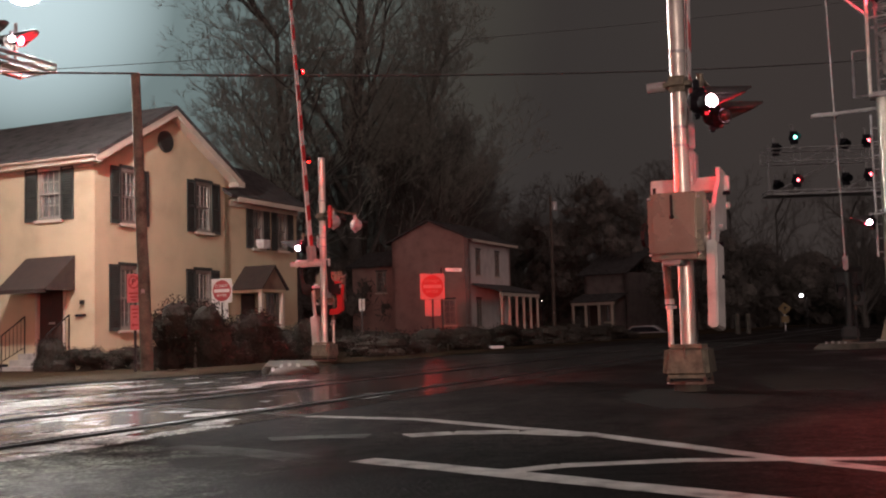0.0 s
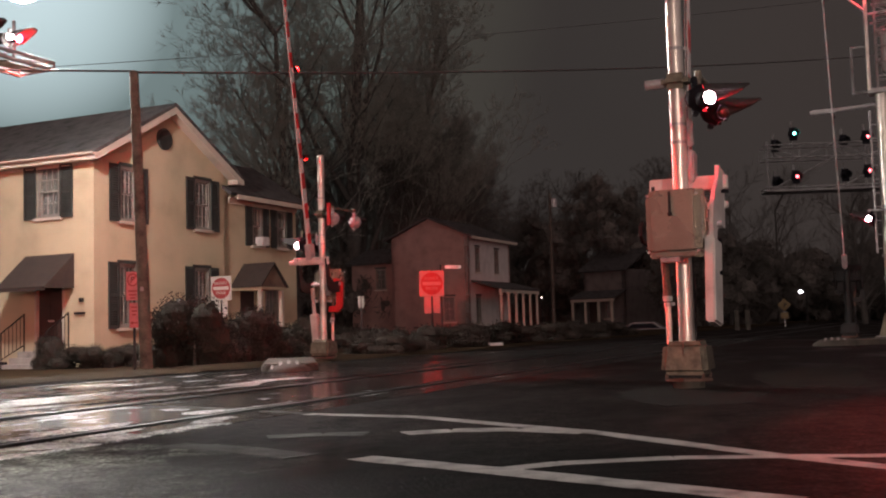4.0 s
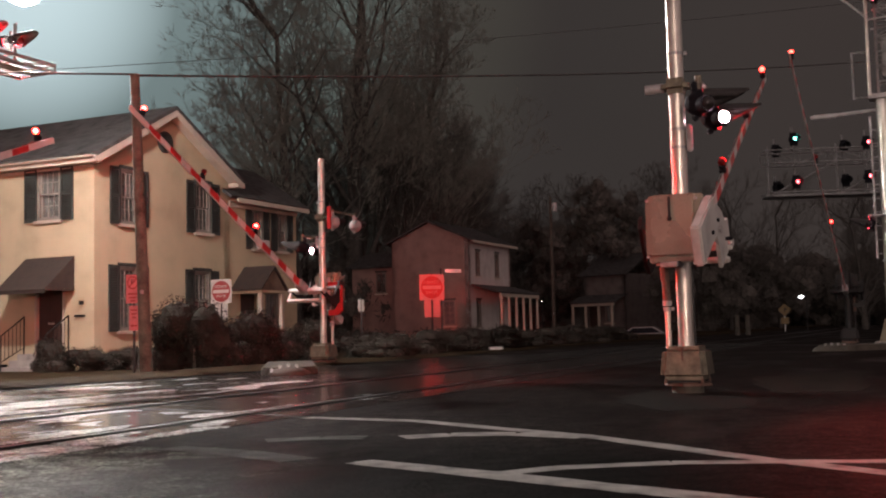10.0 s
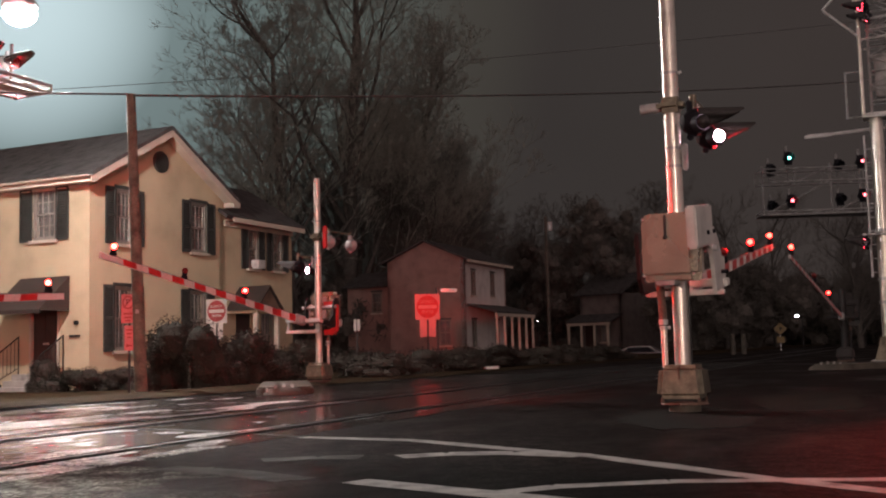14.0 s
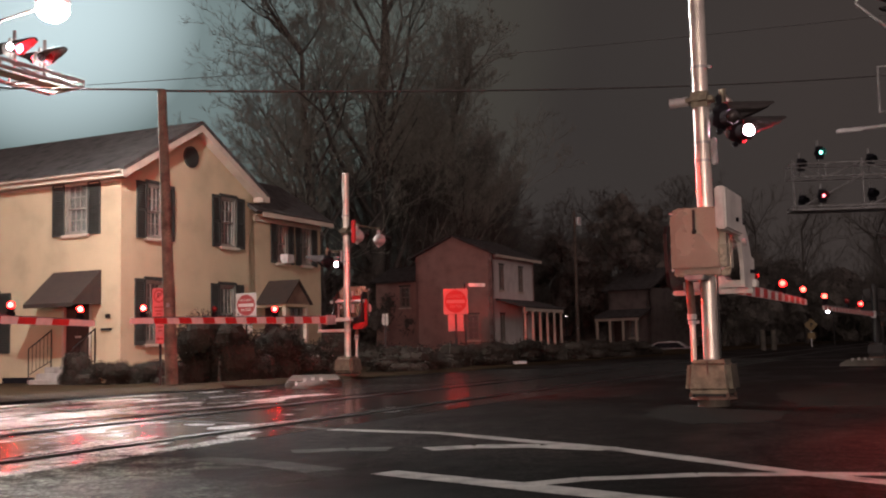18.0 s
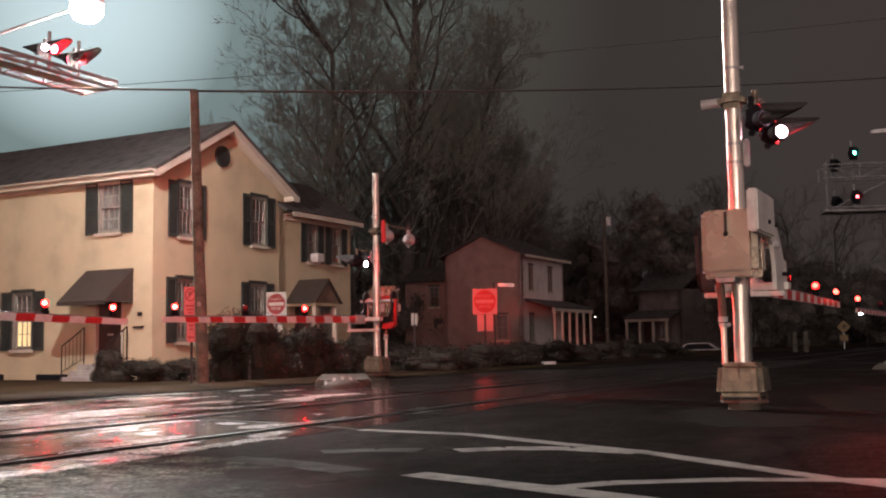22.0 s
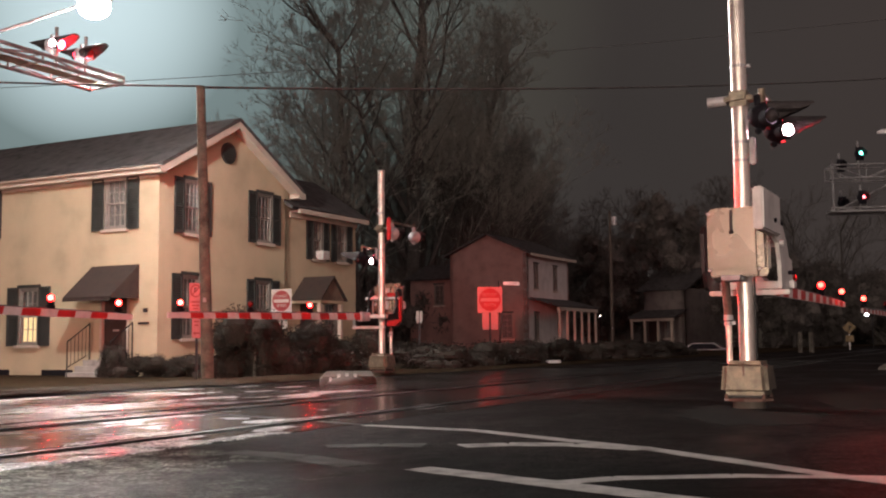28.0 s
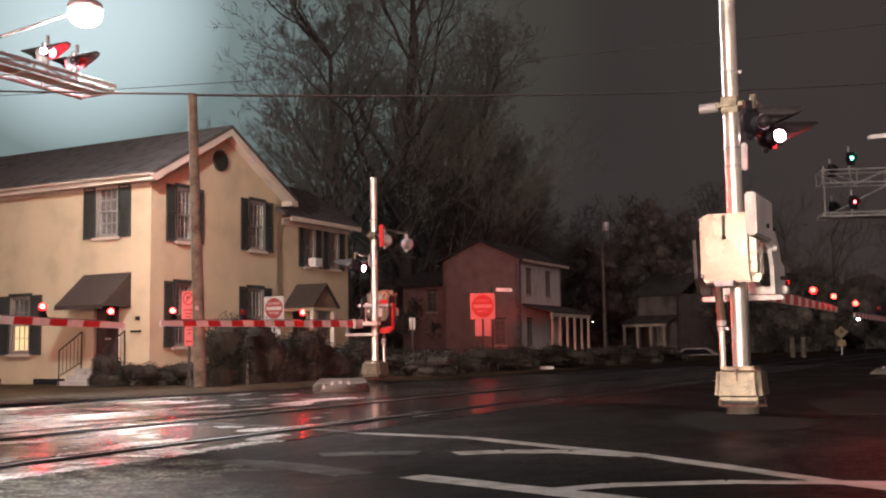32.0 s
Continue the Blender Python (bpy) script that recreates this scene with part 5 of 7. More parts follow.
    wall_panel(bm, WX1 - WX0, 0, WE, [], 0.24, lambda u, d, z: Vector((u + WX0, WD + 0.28 - d, z)))
    part("wing_end_wall", bm, M_WALL, root)
    for a, b, c, d in ww:
        sash_window(root, H, a - WX0, b - WX0, c + Z0, d + Z0, shutters=0.33)
    bm = bm_new()
    a, b, c, d = wd[0]
    obox(bm, G, a, b, 0.10, 0.16, c + Z0, d + Z0)
    part("side_door", bm, M_DARKDOOR, root, "dark panelled side door")
    sash_window(root, H, wd[1][0] - WX0, wd[1][1] - WX0, wd[1][2] + Z0, wd[1][3] + Z0, shutters=0)
    for y0, y1 in ((-0.35, WD / 2), (WD + 0.6, WD / 2)):
        e = WE + 0.08 - 0.25 * (WP - WE) / (WD / 2) * 0.9
        roof_slab(root, [(WX0 - 0.3, y0, e), (WX1 + 0.25, y0, e), (WX1 + 0.25, y1, WP + 0.08), (WX0 - 0.3, y1, WP + 0.08)], 0.08, label="dark shingled roof slope of the wing")
    bm = bm_new()
    e = WE - 0.12
    obox(bm, G, WX0 + 0.02, WX1 + 0.25, -0.34, -0.30, e - 0.12, e + 0.02)
    obox(bm, G, WX0 + 0.02, WX1, -0.03, 0.026, e - 0.22, e - 0.06)
    obox(bm, G, WX0 + 0.02, WX1 + 0.2, -0.30, -0.03, e - 0.06, e - 0.04)
    part("wing_eave_board", bm, M_TRIM, root)
    # hooded side porch with posts
    px0, px1, pz, out, rise = 5.68, 6.94, 1.97 + Z0, 1.05, 0.64
    mid = (px0 + px1) / 2
    for a in (px0 - 0.08, px1 + 0.08):
        bm = bm_new()
        prism(bm, [(a, -out - 0.06, pz - 0.06), (mid, -out - 0.06, pz + rise), (mid, -0.003, pz + rise), (a, -0.003, pz - 0.06)], (0, 0, -0.05))
        part("porch_roof", bm, M_AWN, root, "dark slope of the gabled door hood")
    bm = bm_new()
    prism(bm, [(px0, -out, pz - 0.1), (px1, -out, pz - 0.1), (mid, -out, pz + rise - 0.08)], (0, 0.05, 0))
    part("hood_gable", bm, M_HOODSHADE, root, "boarded gable of the door hood, coloured as in shade")
    bm = bm_new()
    box(bm, (mid, -out / 2, pz - 0.14), (px1 - px0, out, 0.08), bev=0.01)
    part("hood_ceiling", bm, M_WALL, root)
    for x in (px0 + 0.09, px1 - 0.09):
        bm = bm_new()
        box(bm, (x, -out + 0.10, pz / 2 - 0.09), (0.13, 0.13, pz - 0.20), bev=0.015)
        box(bm, (x, -out + 0.10, 0.12), (0.18, 0.18, 0.16), bev=0.01)
        part("porch_post", bm, M_TRIM, root, "pale square porch post")
    bm = bm_new()
    box(bm, (mid, -out / 2, 0.09), (px1 - px0, out, 0.18), bev=0.015)
    part("porch_floor", bm, M_CONC, root)
    bm = bm_new()                        # air conditioner in the wing window
    obox(bm, G, 7.0, 7.36, -0.22, 0.05, 3.2 + Z0, 3.46 + Z0, 0.015)
    for k in range(5):
        obox(bm, G, 7.03, 7.33, -0.232, -0.22, 3.23 + 0.045 * k + Z0, 3.25 + 0.045 * k + Z0)
    part("air_conditioner", bm, M_WHITEMET, root, "white air conditioner in the wing window")
    # street door, awning, steps and railing
    bm = bm_new()
    a, b, c, d = door
    obox(bm, A, a, a + 0.07, -0.02, 0.12, c + Z0, d + Z0), obox(bm, A, b - 0.07, b, -0.02, 0.12, c + Z0, d + Z0)
    obox(bm, A, a + 0.07, b - 0.07, -0.02, 0.12, d + Z0 - 0.07, d + Z0)
    part("door_frame", bm, M_TRIM, root)
    bm = bm_new()
    obox(bm, A, a + 0.07, b - 0.07, 0.07, 0.12, c + Z0, d + Z0 - 0.07)
    for z0_, z1_ in ((0.25, 0.85), (1.0, 1.75)):
        for u0_, u1_ in ((a + 0.17, a + 0.46), (a + 0.54, a + 0.83)):
            obox(bm, A, u0_, u1_, 0.055, 0.068, z0_ + Z0, z1_ + Z0)
    fd = part("front_door", bm, M_DARKDOOR, root, "dark panelled front door under the awning")
    bm = bm_new()
    ball(bm, A(a + 0.14, 0.04, 1.0 + Z0), 0.035)
    part("door_handle", bm, M_ALU, fd)
    bm = bm_new()
    obox(bm, A, a + 0.40, a + 0.60, 0.045, 0.056, 0.95 + Z0, 1.0 + Z0)
    part("letter_slot", bm, M_ALU, fd)
    bm = bm_new()       # sloped awning with side cheeks
    t0, t1, out = 2.65 + Z0, 1.80 + Z0, 1.0
    prism(bm, [A(0.62, -0.02, t0), A(2.26, -0.02, t0), A(2.26, -out, t1), A(0.62, -out, t1)], (0, 0, -0.03))
    prism(bm, [A(0.62, -out, t1), A(2.26, -out, t1), A(2.26, -out, t1 - 0.10), A(0.62, -out, t1 - 0.10)], (0.012, 0, 0))
    for u in (0.62, 2.248):
        prism(bm, [A(u, -0.02, t0 - 0.03), A(u, -out, t1 - 0.03), A(u, -0.02, t1 - 0.03)], (0, 0.012, 0))
    part("awning", bm, M_AWN, root, "sloping brown cloth awning over the front door")
    for i in range(3):
        bm = bm_new()
        z1 = (i + 1) * 0.155
        o = 0.85 - i * 0.28
        obox(bm, A, 0.70, 2.25, -o, -0.003, 0.0 if i == 0 else i * 0.155, z1)
        part("step", bm, M_CONC, root, "worn concrete door step")
    for u in (0.72, 2.2):
        bm = bm_new()
        tube(bm, A(u, -0.86, 0.0), A(u, -0.86, 0.95), 0.016, None, 8)
        tube(bm, A(u, -0.12, 0.45), A(u, -0.12, 1.42), 0.016, None, 8)
        tube(bm, A(u, -0.86, 0.93), A(u, -0.12, 1.40), 0.018, None, 8)
        tube(bm, A(u, -0.86, 0.28), A(u, -0.12, 0.62), 0.012, None, 8)
        for i in range(1, 6):
            f = i / 6
            tube(bm, A(u, -0.86 + 0.74 * f, 0.28 + 0.34 * f), A(u, -0.86 + 0.74 * f, 0.93 + 0.47 * f), 0.008, None, 6)
        part("railing", bm, M_IRON, root, "black wrought-iron step railing")
    # cellar vents, letter box and number plate
    for u in (2.9, 5.3, 7.9):
        bm = bm_new()
        obox(bm, A, u, u + 1.15, -0.02, 0.03, 0.02, 0.20)
        cv = part("cellar_vent", bm, M_BLACK, root, "low dark cellar vent")
    bm = bm_new()
    obox(bm, A, 0.28, 0.60, -0.05, -0.003, 1.12 + Z0, 1.17 + Z0)
    part("letter_box", bm, M_BLACK, root, "small dark wall plate")
    bm = bm_new()
    obox(bm, A, 0.33, 0.42, -0.08, -0.003, 1.42 + Z0, 1.52 + Z0)
    part("wall_lamp", bm, M_IRON, root)
    return root


cream_house()


def far_house():
    """The brick house with a porch behind the red-lit sign."""
    root = thing("brick_house", Matrix.Translation((4.83, 62.0, 0)) @ pose(0, 0, 0, 0, 0, 62.07),
                 "two-storey brick house tinted red by the signals", "house")
    W, LEN, E, P = 6.6, 5.0, 5.85, 6.95       # x runs along the side, y along the gable front
    A = lambda u, d, z: Vector((d, u, z))     # gable front, facing the crossing
    G = lambda u, d, z: Vector((u, d, z))     # side with the porch
    fw = [(2.9, 3.7, 3.3, 4.7), (0.9, 1.7, 0.8, 2.3), (2.9, 3.7, 0.8, 2.3)]
    bm = bm_new()
    wall_panel(bm, LEN, 0, E, fw[1:2], 0.25, A)
    prism(bm, [(0, 0, E), (0, LEN, E), (0, LEN / 2, P)], (0.25, 0, 0))
    part("gable_wall", bm, M_BRICK2, root, "painted brick gable")
    sash_window(root, A, *fw[1], shutters=0, bars=1)
    sw = [(1.0, 1.7, 3.7, 5.2), (4.0, 4.7, 3.7, 5.2), (1.0, 1.7, 0.7, 2.3), (4.6, 5.3, 0.7, 2.3)]
    bm = bm_new()
    wall_panel(bm, W, 0, E, sw, 0.25, G)
    part("side_wall", bm, M_SIDING, root, "pale side wall")
    for w in sw:
        sash_window(root, G, *w, shutters=0.0, bars=1)
    bm = bm_new()
    wall_panel(bm, W, 0, E, [], 0.25, lambda u, d, z: Vector((u, LEN - d, z)))
    wall_panel(bm, LEN, 0, E, [], 0.25, lambda u, d, z: Vector((W - d, u, z)))
    prism(bm, [(W, 0, E), (W, LEN, E), (W, LEN / 2, P)], (-0.25, 0, 0))
    part("back_wall", bm, M_BRICK2, root)
    for y0 in (-0.4, LEN + 0.4):
        e = E - 0.4 * (P - E) / (LEN / 2) + 0.08
        roof_slab(root, [(-0.3, y0, e), (W + 0.4, y0, e), (W + 0.4, LEN / 2, P + 0.08), (-0.3, LEN / 2, P + 0.08)], 0.1, label="dark shingled roof slope")
    bm = bm_new()
    obox(bm, G, -0.3, W + 0.4, -0.42, -0.38, E - 0.28, E - 0.12)
    part("eave_board", bm, M_TRIM, root)
    # side porch
    bm = bm_new()
    prism(bm, [(0.3, -1.9, 2.70), (W + 0.2, -1.9, 2.70), (W + 0.2, -0.02, 3.2), (0.3, -0.02, 3.2)], (0, 0, -0.1))
    part("porch_roof", bm, M_ROOF, root)
    bm = bm_new()
    obox(bm, G, 0.35, W + 0.15, -1.85, -1.72, 2.42, 2.59)
    part("porch_beam", bm, M_TRIM, root)
    for i in range(6):
        bm = bm_new()
        x = 0.5 + i * (W - 0.6) / 5
        tube(bm, (x, -1.78, 0.3), (x, -1.78, 2.42), 0.085, 0.07, 12)
        box(bm, (x, -1.78, 0.36), (0.24, 0.24, 0.12)), box(bm, (x, -1.78, 2.39), (0.24, 0.24, 0.06))
        part("porch_column", bm, M_TRIM, root, "white porch column")
    bm = bm_new()
    box(bm, (W / 2 + 0.2, -0.95, 0.15), (W, 1.9, 0.3))
    part("porch_floor", bm, M_CONC, root)
    # lower wing on the far side of the gable
    bm = bm_new()
    wall_panel(bm, 3.6, 0, 4.6, [(1.2, 1.9, 2.9, 4.2)], 0.25, lambda u, d, z: Vector((1.5 + d, LEN + u, z)))
    part("wing_wall", bm, M_BRICK2, root)
    sash_window(root, lambda u, d, z: Vector((1.5 + d, LEN + u, z)), 1.2, 1.9, 2.9, 4.2, shutters=0, bars=1)
    roof_slab(root, [(1.2, LEN, 4.55), (1.2, LEN + 3.9, 4.55), (4.0, LEN + 3.9, 5.6), (4.0, LEN, 5.6)], 0.1, label="dark shingled wing roof")
    return root


far_house()


def small_house(x, y, rz, label):
    root = thing("porch_house", Matrix.Translation((x, y, 0)) @ pose(0, 0, 0, 0, 0, rz), label, "house")
    bm = bm_new()
    A = lambda u, d, z: Vector((d, u, z))
    wall_panel(bm, 3.6, 0, 4.6, [(1.0, 1.8, 0.8, 2.2), (2.3, 3.2, 0.1, 2.2)], 0.25, A)
    wall_panel(bm, 8.0, 0, 4.6, [], 0.25, lambda u, d, z: Vector((u, d, z)))
    wall_panel(bm, 8.0, 0, 4.6, [], 0.25, lambda u, d, z: Vector((u, 3.6 - d, z)))
    wall_panel(bm, 3.6, 0, 4.6, [], 0.25, lambda u, d, z: Vector((8.0 - d, u, z)))
    part("wall", bm, M_SHADEWALL, root)
    for u in (1.0,):
        sash_window(root, A, u, u + 0.8, 0.8, 2.2, shutters=0, bars=1)
    bm = bm_new()
    obox(bm, A, 2.3, 3.2, 0.08, 0.14, 0.1, 2.2)
    part("door", bm, M_DARKDOOR, root)
    for x0 in (-0.4, 8.4):
        roof_slab(root, [(x0, -0.4, 4.5), (x0, 4.0, 4.5), (4.0, 4.0, 6.6), (4.0, -0.4, 6.6)], 0.1, label="dark roof slope")
    bm = bm_new()
    prism(bm, [(-2.0, -0.2, 2.4), (-2.0, 3.8, 2.4), (-0.02, 3.8, 3.0), (-0.02, -0.2, 3.0)], (0, 0, -0.1))
    part("porch_roof", bm, M_ROOF, root)
    bm = bm_new()
    box(bm, (-1.85, 1.8, 2.2), (0.12, 3.8, 0.2))
    part("porch_beam", bm, M_TRIM, root)
    for i in range(4):
        bm = bm_new()
        box(bm, (-1.85, 0.1 + 1.15 * i, 1.2), (0.16, 0.16, 1.9), bev=0.01)
        part("porch_column", bm, M_TRIM, root, "white porch column")
    bm = bm_new()
    box(bm, (-1.0, 1.8, 0.12), (2.0, 3.8, 0.24))
    part("porch_floor", bm, M_CONC, root)
    return root


small_house(18.3, 81.5, 48, "dark house with a white-columned porch among trees")


# ---- poles and wires ----
def utility_pole(x, y, h, lean, label, r=0.105, wood=None):
    root = thing("utility_pole", Matrix.Translation((x, y, ground_z(x, y))) @ pose(0, 0, 0, lean[0], lean[1], 0), label, "utility pole", "utility poles")
    bm = bm_new()
    tube(bm, (0, 0, -0.1), (0, 0, h), r, r * 0.7, 16)
    part("pole", bm, wood or M_WOOD, root, smooth=True)
    bm = bm_new()
    tube(bm, (0.0, -r * 0.9, 1.3), (0, -r * 0.8, 1.36), 0.03, None, 8)
    part("tag", bm, M_GALV, root)
    return root


p1 = utility_pole(-3.85, 17.6, 4.9, (0, -2.0), "weathered wooden utility pole leaning beside the road")
p2 = utility_pole(9.4, 60, 7.9, (0, 0), "dark wooden utility pole among the trees", wood=M_DARKPOLE)
bm = bm_new()
tube(bm, (0.22, 0, 7.1), (0.22, 0, 7.6), 0.16, None, 12)
part("transformer", bm, M_GALV, p2, "grey can transformer")


def cable(name, a, b, sag, r, label):
    cu = bpy.data.curves.new(name, "CURVE")
    cu.dimensions = "3D"
    sp = cu.splines.new("POLY")
    k = 40
    sp.points.add(k)
    a, b = Vector(a), Vector(b)
    for i in range(k + 1):
        f = i / k
        p = a.lerp(b, f) - Vector((0, 0, sag * 4 * f * (1 - f)))
        sp.points[i].co = (*p, 1)
    cu.bevel_depth, cu.bevel_resolution = r, 2
    cu.materials.append(M_WIRE)
    ob = new(name, cu)
    dg = bpy.context.evaluated_depsgraph_get()
    me = bpy.data.meshes.new_from_object(ob.evaluated_get(dg))
    bpy.data.objects.remove(ob)
    return tagged(new(name, me), label, "cable", "overhead cables")


utility_pole(24.8, 39.0, 11.2, (0, 0), "tall wooden utility pole beyond the crossing")
utility_pole(-30, 24.0, 8.7, (0, 0), "wooden utility pole down the road")
utility_pole(-24.0, 45, 11.6, (0, 0), "tall wooden utility pole behind the house")
utility_pole(44.0, 45, 17.4, (0, 0), "tall wooden utility pole beyond the crossing")
cable("overhead_cable", (-4.02, 17.6, 4.86), (24.8, 39.0, 10.9), 0.40, 0.020, "thick black overhead cable strung from the wooden pole")
cable("overhead_cable", (-4.02, 17.6, 4.88), (-30, 24.0, 8.5), 0.4, 0.018, "thick black overhead cable strung from the wooden pole")
cable("overhead_cable", (-24.0, 45, 11.4), (44.0, 45, 17.2), 0.9, 0.014, "thin overhead cable high above the road")


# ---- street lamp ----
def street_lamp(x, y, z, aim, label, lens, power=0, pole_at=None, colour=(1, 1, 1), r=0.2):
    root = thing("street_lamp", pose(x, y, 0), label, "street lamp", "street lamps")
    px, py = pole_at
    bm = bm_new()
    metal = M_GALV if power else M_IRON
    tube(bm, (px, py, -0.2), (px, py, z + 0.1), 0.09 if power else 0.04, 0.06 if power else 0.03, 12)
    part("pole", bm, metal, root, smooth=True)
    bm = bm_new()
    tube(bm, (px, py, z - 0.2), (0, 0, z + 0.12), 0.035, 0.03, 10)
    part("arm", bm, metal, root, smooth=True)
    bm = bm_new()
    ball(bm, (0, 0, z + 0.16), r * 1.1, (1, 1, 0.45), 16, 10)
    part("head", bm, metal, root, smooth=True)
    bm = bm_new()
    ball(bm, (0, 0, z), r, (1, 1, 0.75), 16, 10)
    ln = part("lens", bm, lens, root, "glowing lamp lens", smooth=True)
    if aim:                              # extra spot on the lantern, aimed to brighten the near road
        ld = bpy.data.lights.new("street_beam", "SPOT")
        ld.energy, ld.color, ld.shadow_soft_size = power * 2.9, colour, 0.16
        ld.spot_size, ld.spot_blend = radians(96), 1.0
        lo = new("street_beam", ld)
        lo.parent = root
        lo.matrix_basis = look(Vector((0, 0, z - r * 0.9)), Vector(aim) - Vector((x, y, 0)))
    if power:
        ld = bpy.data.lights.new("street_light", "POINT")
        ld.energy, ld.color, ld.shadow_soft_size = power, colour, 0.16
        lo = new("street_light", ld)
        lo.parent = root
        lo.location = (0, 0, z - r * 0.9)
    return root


street_lamp(-6.95, 21.0, 7.35, (-5.6, 7.0, 0.0), "brightly burning street lamp over the road", G_LAMP, 2150, (-3.0, 1.5), (0.93, 1.0, 0.92), 0.32)
# unseen lamp added behind the viewer to light the masts from the front
street_lamp(1.0, -25.0, 5.5, None, "unseen fill lamp added behind the viewer", G_LAMP, 8000, (2.0, -0.5), (1.0, 0.82, 0.68), 0.25)
street_lamp(29.9, 76.0, 2.33, None, "distant burning street lamp", G_FARLAMP, 0, (0.5, 0.3), r=0.14)
street_lamp(35.2, 77.5, 2.2, None, "distant burning street lamp", G_FARLAMP, 0, (0.5, 0.3), r=0.05)


# ---- signs ----
def text_bars(bm, cx, cz, w, h, y, count, rnd):
    x = cx - w / 2
    for i in range(count):
        ww = w / count * 0.75
        box(bm, (x + w / count / 2, y, cz), (ww, 0.003, h))
        x += w / count


def letters(word, size, at, parent, material, label=""):
    cu = bpy.data.curves.new("lettering", "FONT")
    cu.body, cu.size, cu.align_x, cu.align_y, cu.extrude = word, size, "CENTER", "CENTER", 0.0015
    ob = new("lettering", cu)
    dg = bpy.context.evaluated_depsgraph_get()
    me = bpy.data.meshes.new_from_object(ob.evaluated_get(dg))
    bpy.data.objects.remove(ob)
    me.materials.clear()
    me.materials.append(material)
    return repeat("lettering", me, parent, at, label)


def do_not_enter(x, y, rz, zc, size, plate_w, label, post_h, post_mat=None, white=None, red=None):
    root = thing("do_not_enter_sign", Matrix.Translation((x, y, ground_z(x, y))) @ pose(0, 0, 0, 0, 0, rz), label, "traffic sign", "traffic signs")
    white = white or M_SIGNW
    bm = bm_new()
    box(bm, (0, 0.03, post_h / 2 - 0.1), (0.06, 0.035, post_h + 0.2))
    part("post", bm, post_mat or M_GALV, root, "steel channel post")
    bm = bm_new()
    box(bm, (0, 0, zc), (size, 0.006, size), bev=0.002)
    plate = part("sign_plate", bm, white, root, "white square sign plate")
    bm = bm_new()
    tube(bm, (0, -0.0035, zc), (0, -0.0065, zc), size * 0.44, None, 40)
    part("red_disc", bm, red or M_SIGNR, plate)
    bm = bm_new()
    box(bm, (0, -0.008, zc), (size * 0.74, 0.004, size * 0.135))
    part("white_bar", bm, white, plate)
    letters("DO", size * 0.16, pose(-size * 0.195, -0.0085, zc + size * 0.20, 90), plate, white)
    letters("NOT", size * 0.16, pose(size * 0.115, -0.0085, zc + size * 0.20, 90), plate, white)
    letters("ENTER", size * 0.16, pose(0, -0.0085, zc - size * 0.20, 90), plate, white)
    zb = zc - size / 2 - plate_w[1] / 2 - 0.01
    for sx in (-1, 1):
        bm = bm_new()
        box(bm, (sx * plate_w[0] * 0.28, 0.0, zb), (plate_w[0] * 0.42, 0.005, plate_w[1]), bev=0.002)
        part("lower_plate", bm, white, root, "pale narrow plate below the sign")
    return root


do_not_enter(-4.08, 27.05, -24, 1.91, 0.60, (0.38, 0.40), "white and red do-not-enter sign on a steel post behind the hedge", 2.2, M_IRON, M_SIGNGREY, M_SIGNDULL)
do_not_enter(1.45, 33.5, 12, 1.98, 0.80, (0.52, 0.52), "do-not-enter sign in red signal light, part of it tinted into the sheeting", 2.4, M_IRON, M_SIGNTINT, M_SIGNDULL)


def blade_sign():
    root = thing("street_name_sign", pose(1.75, 33.6, 0, 0, 0, 0), "street name blade on a thin dark post", "street sign")
    bm = bm_new()
    tube(bm, (0, 0, -0.1), (0, 0, 2.5), 0.03, None, 10)
    part("post", bm, M_IRON, root)
    bm = bm_new()
    box(bm, (0.38, 0, 2.42), (0.52, 0.01, 0.11), pose(0, 0, 0, 0, 2, 8), bev=0.003)
    bl = part("blade", bm, M_SIGNGREEN, root, "shiny name blade")
    rnd = random.Random(3)
    bm = bm_new()
    text_bars(bm, 0.38, 2.42, 0.36, 0.05, -0.012, 4, rnd)
    part("lettering", bm, M_GALV, bl)


blade_sign()


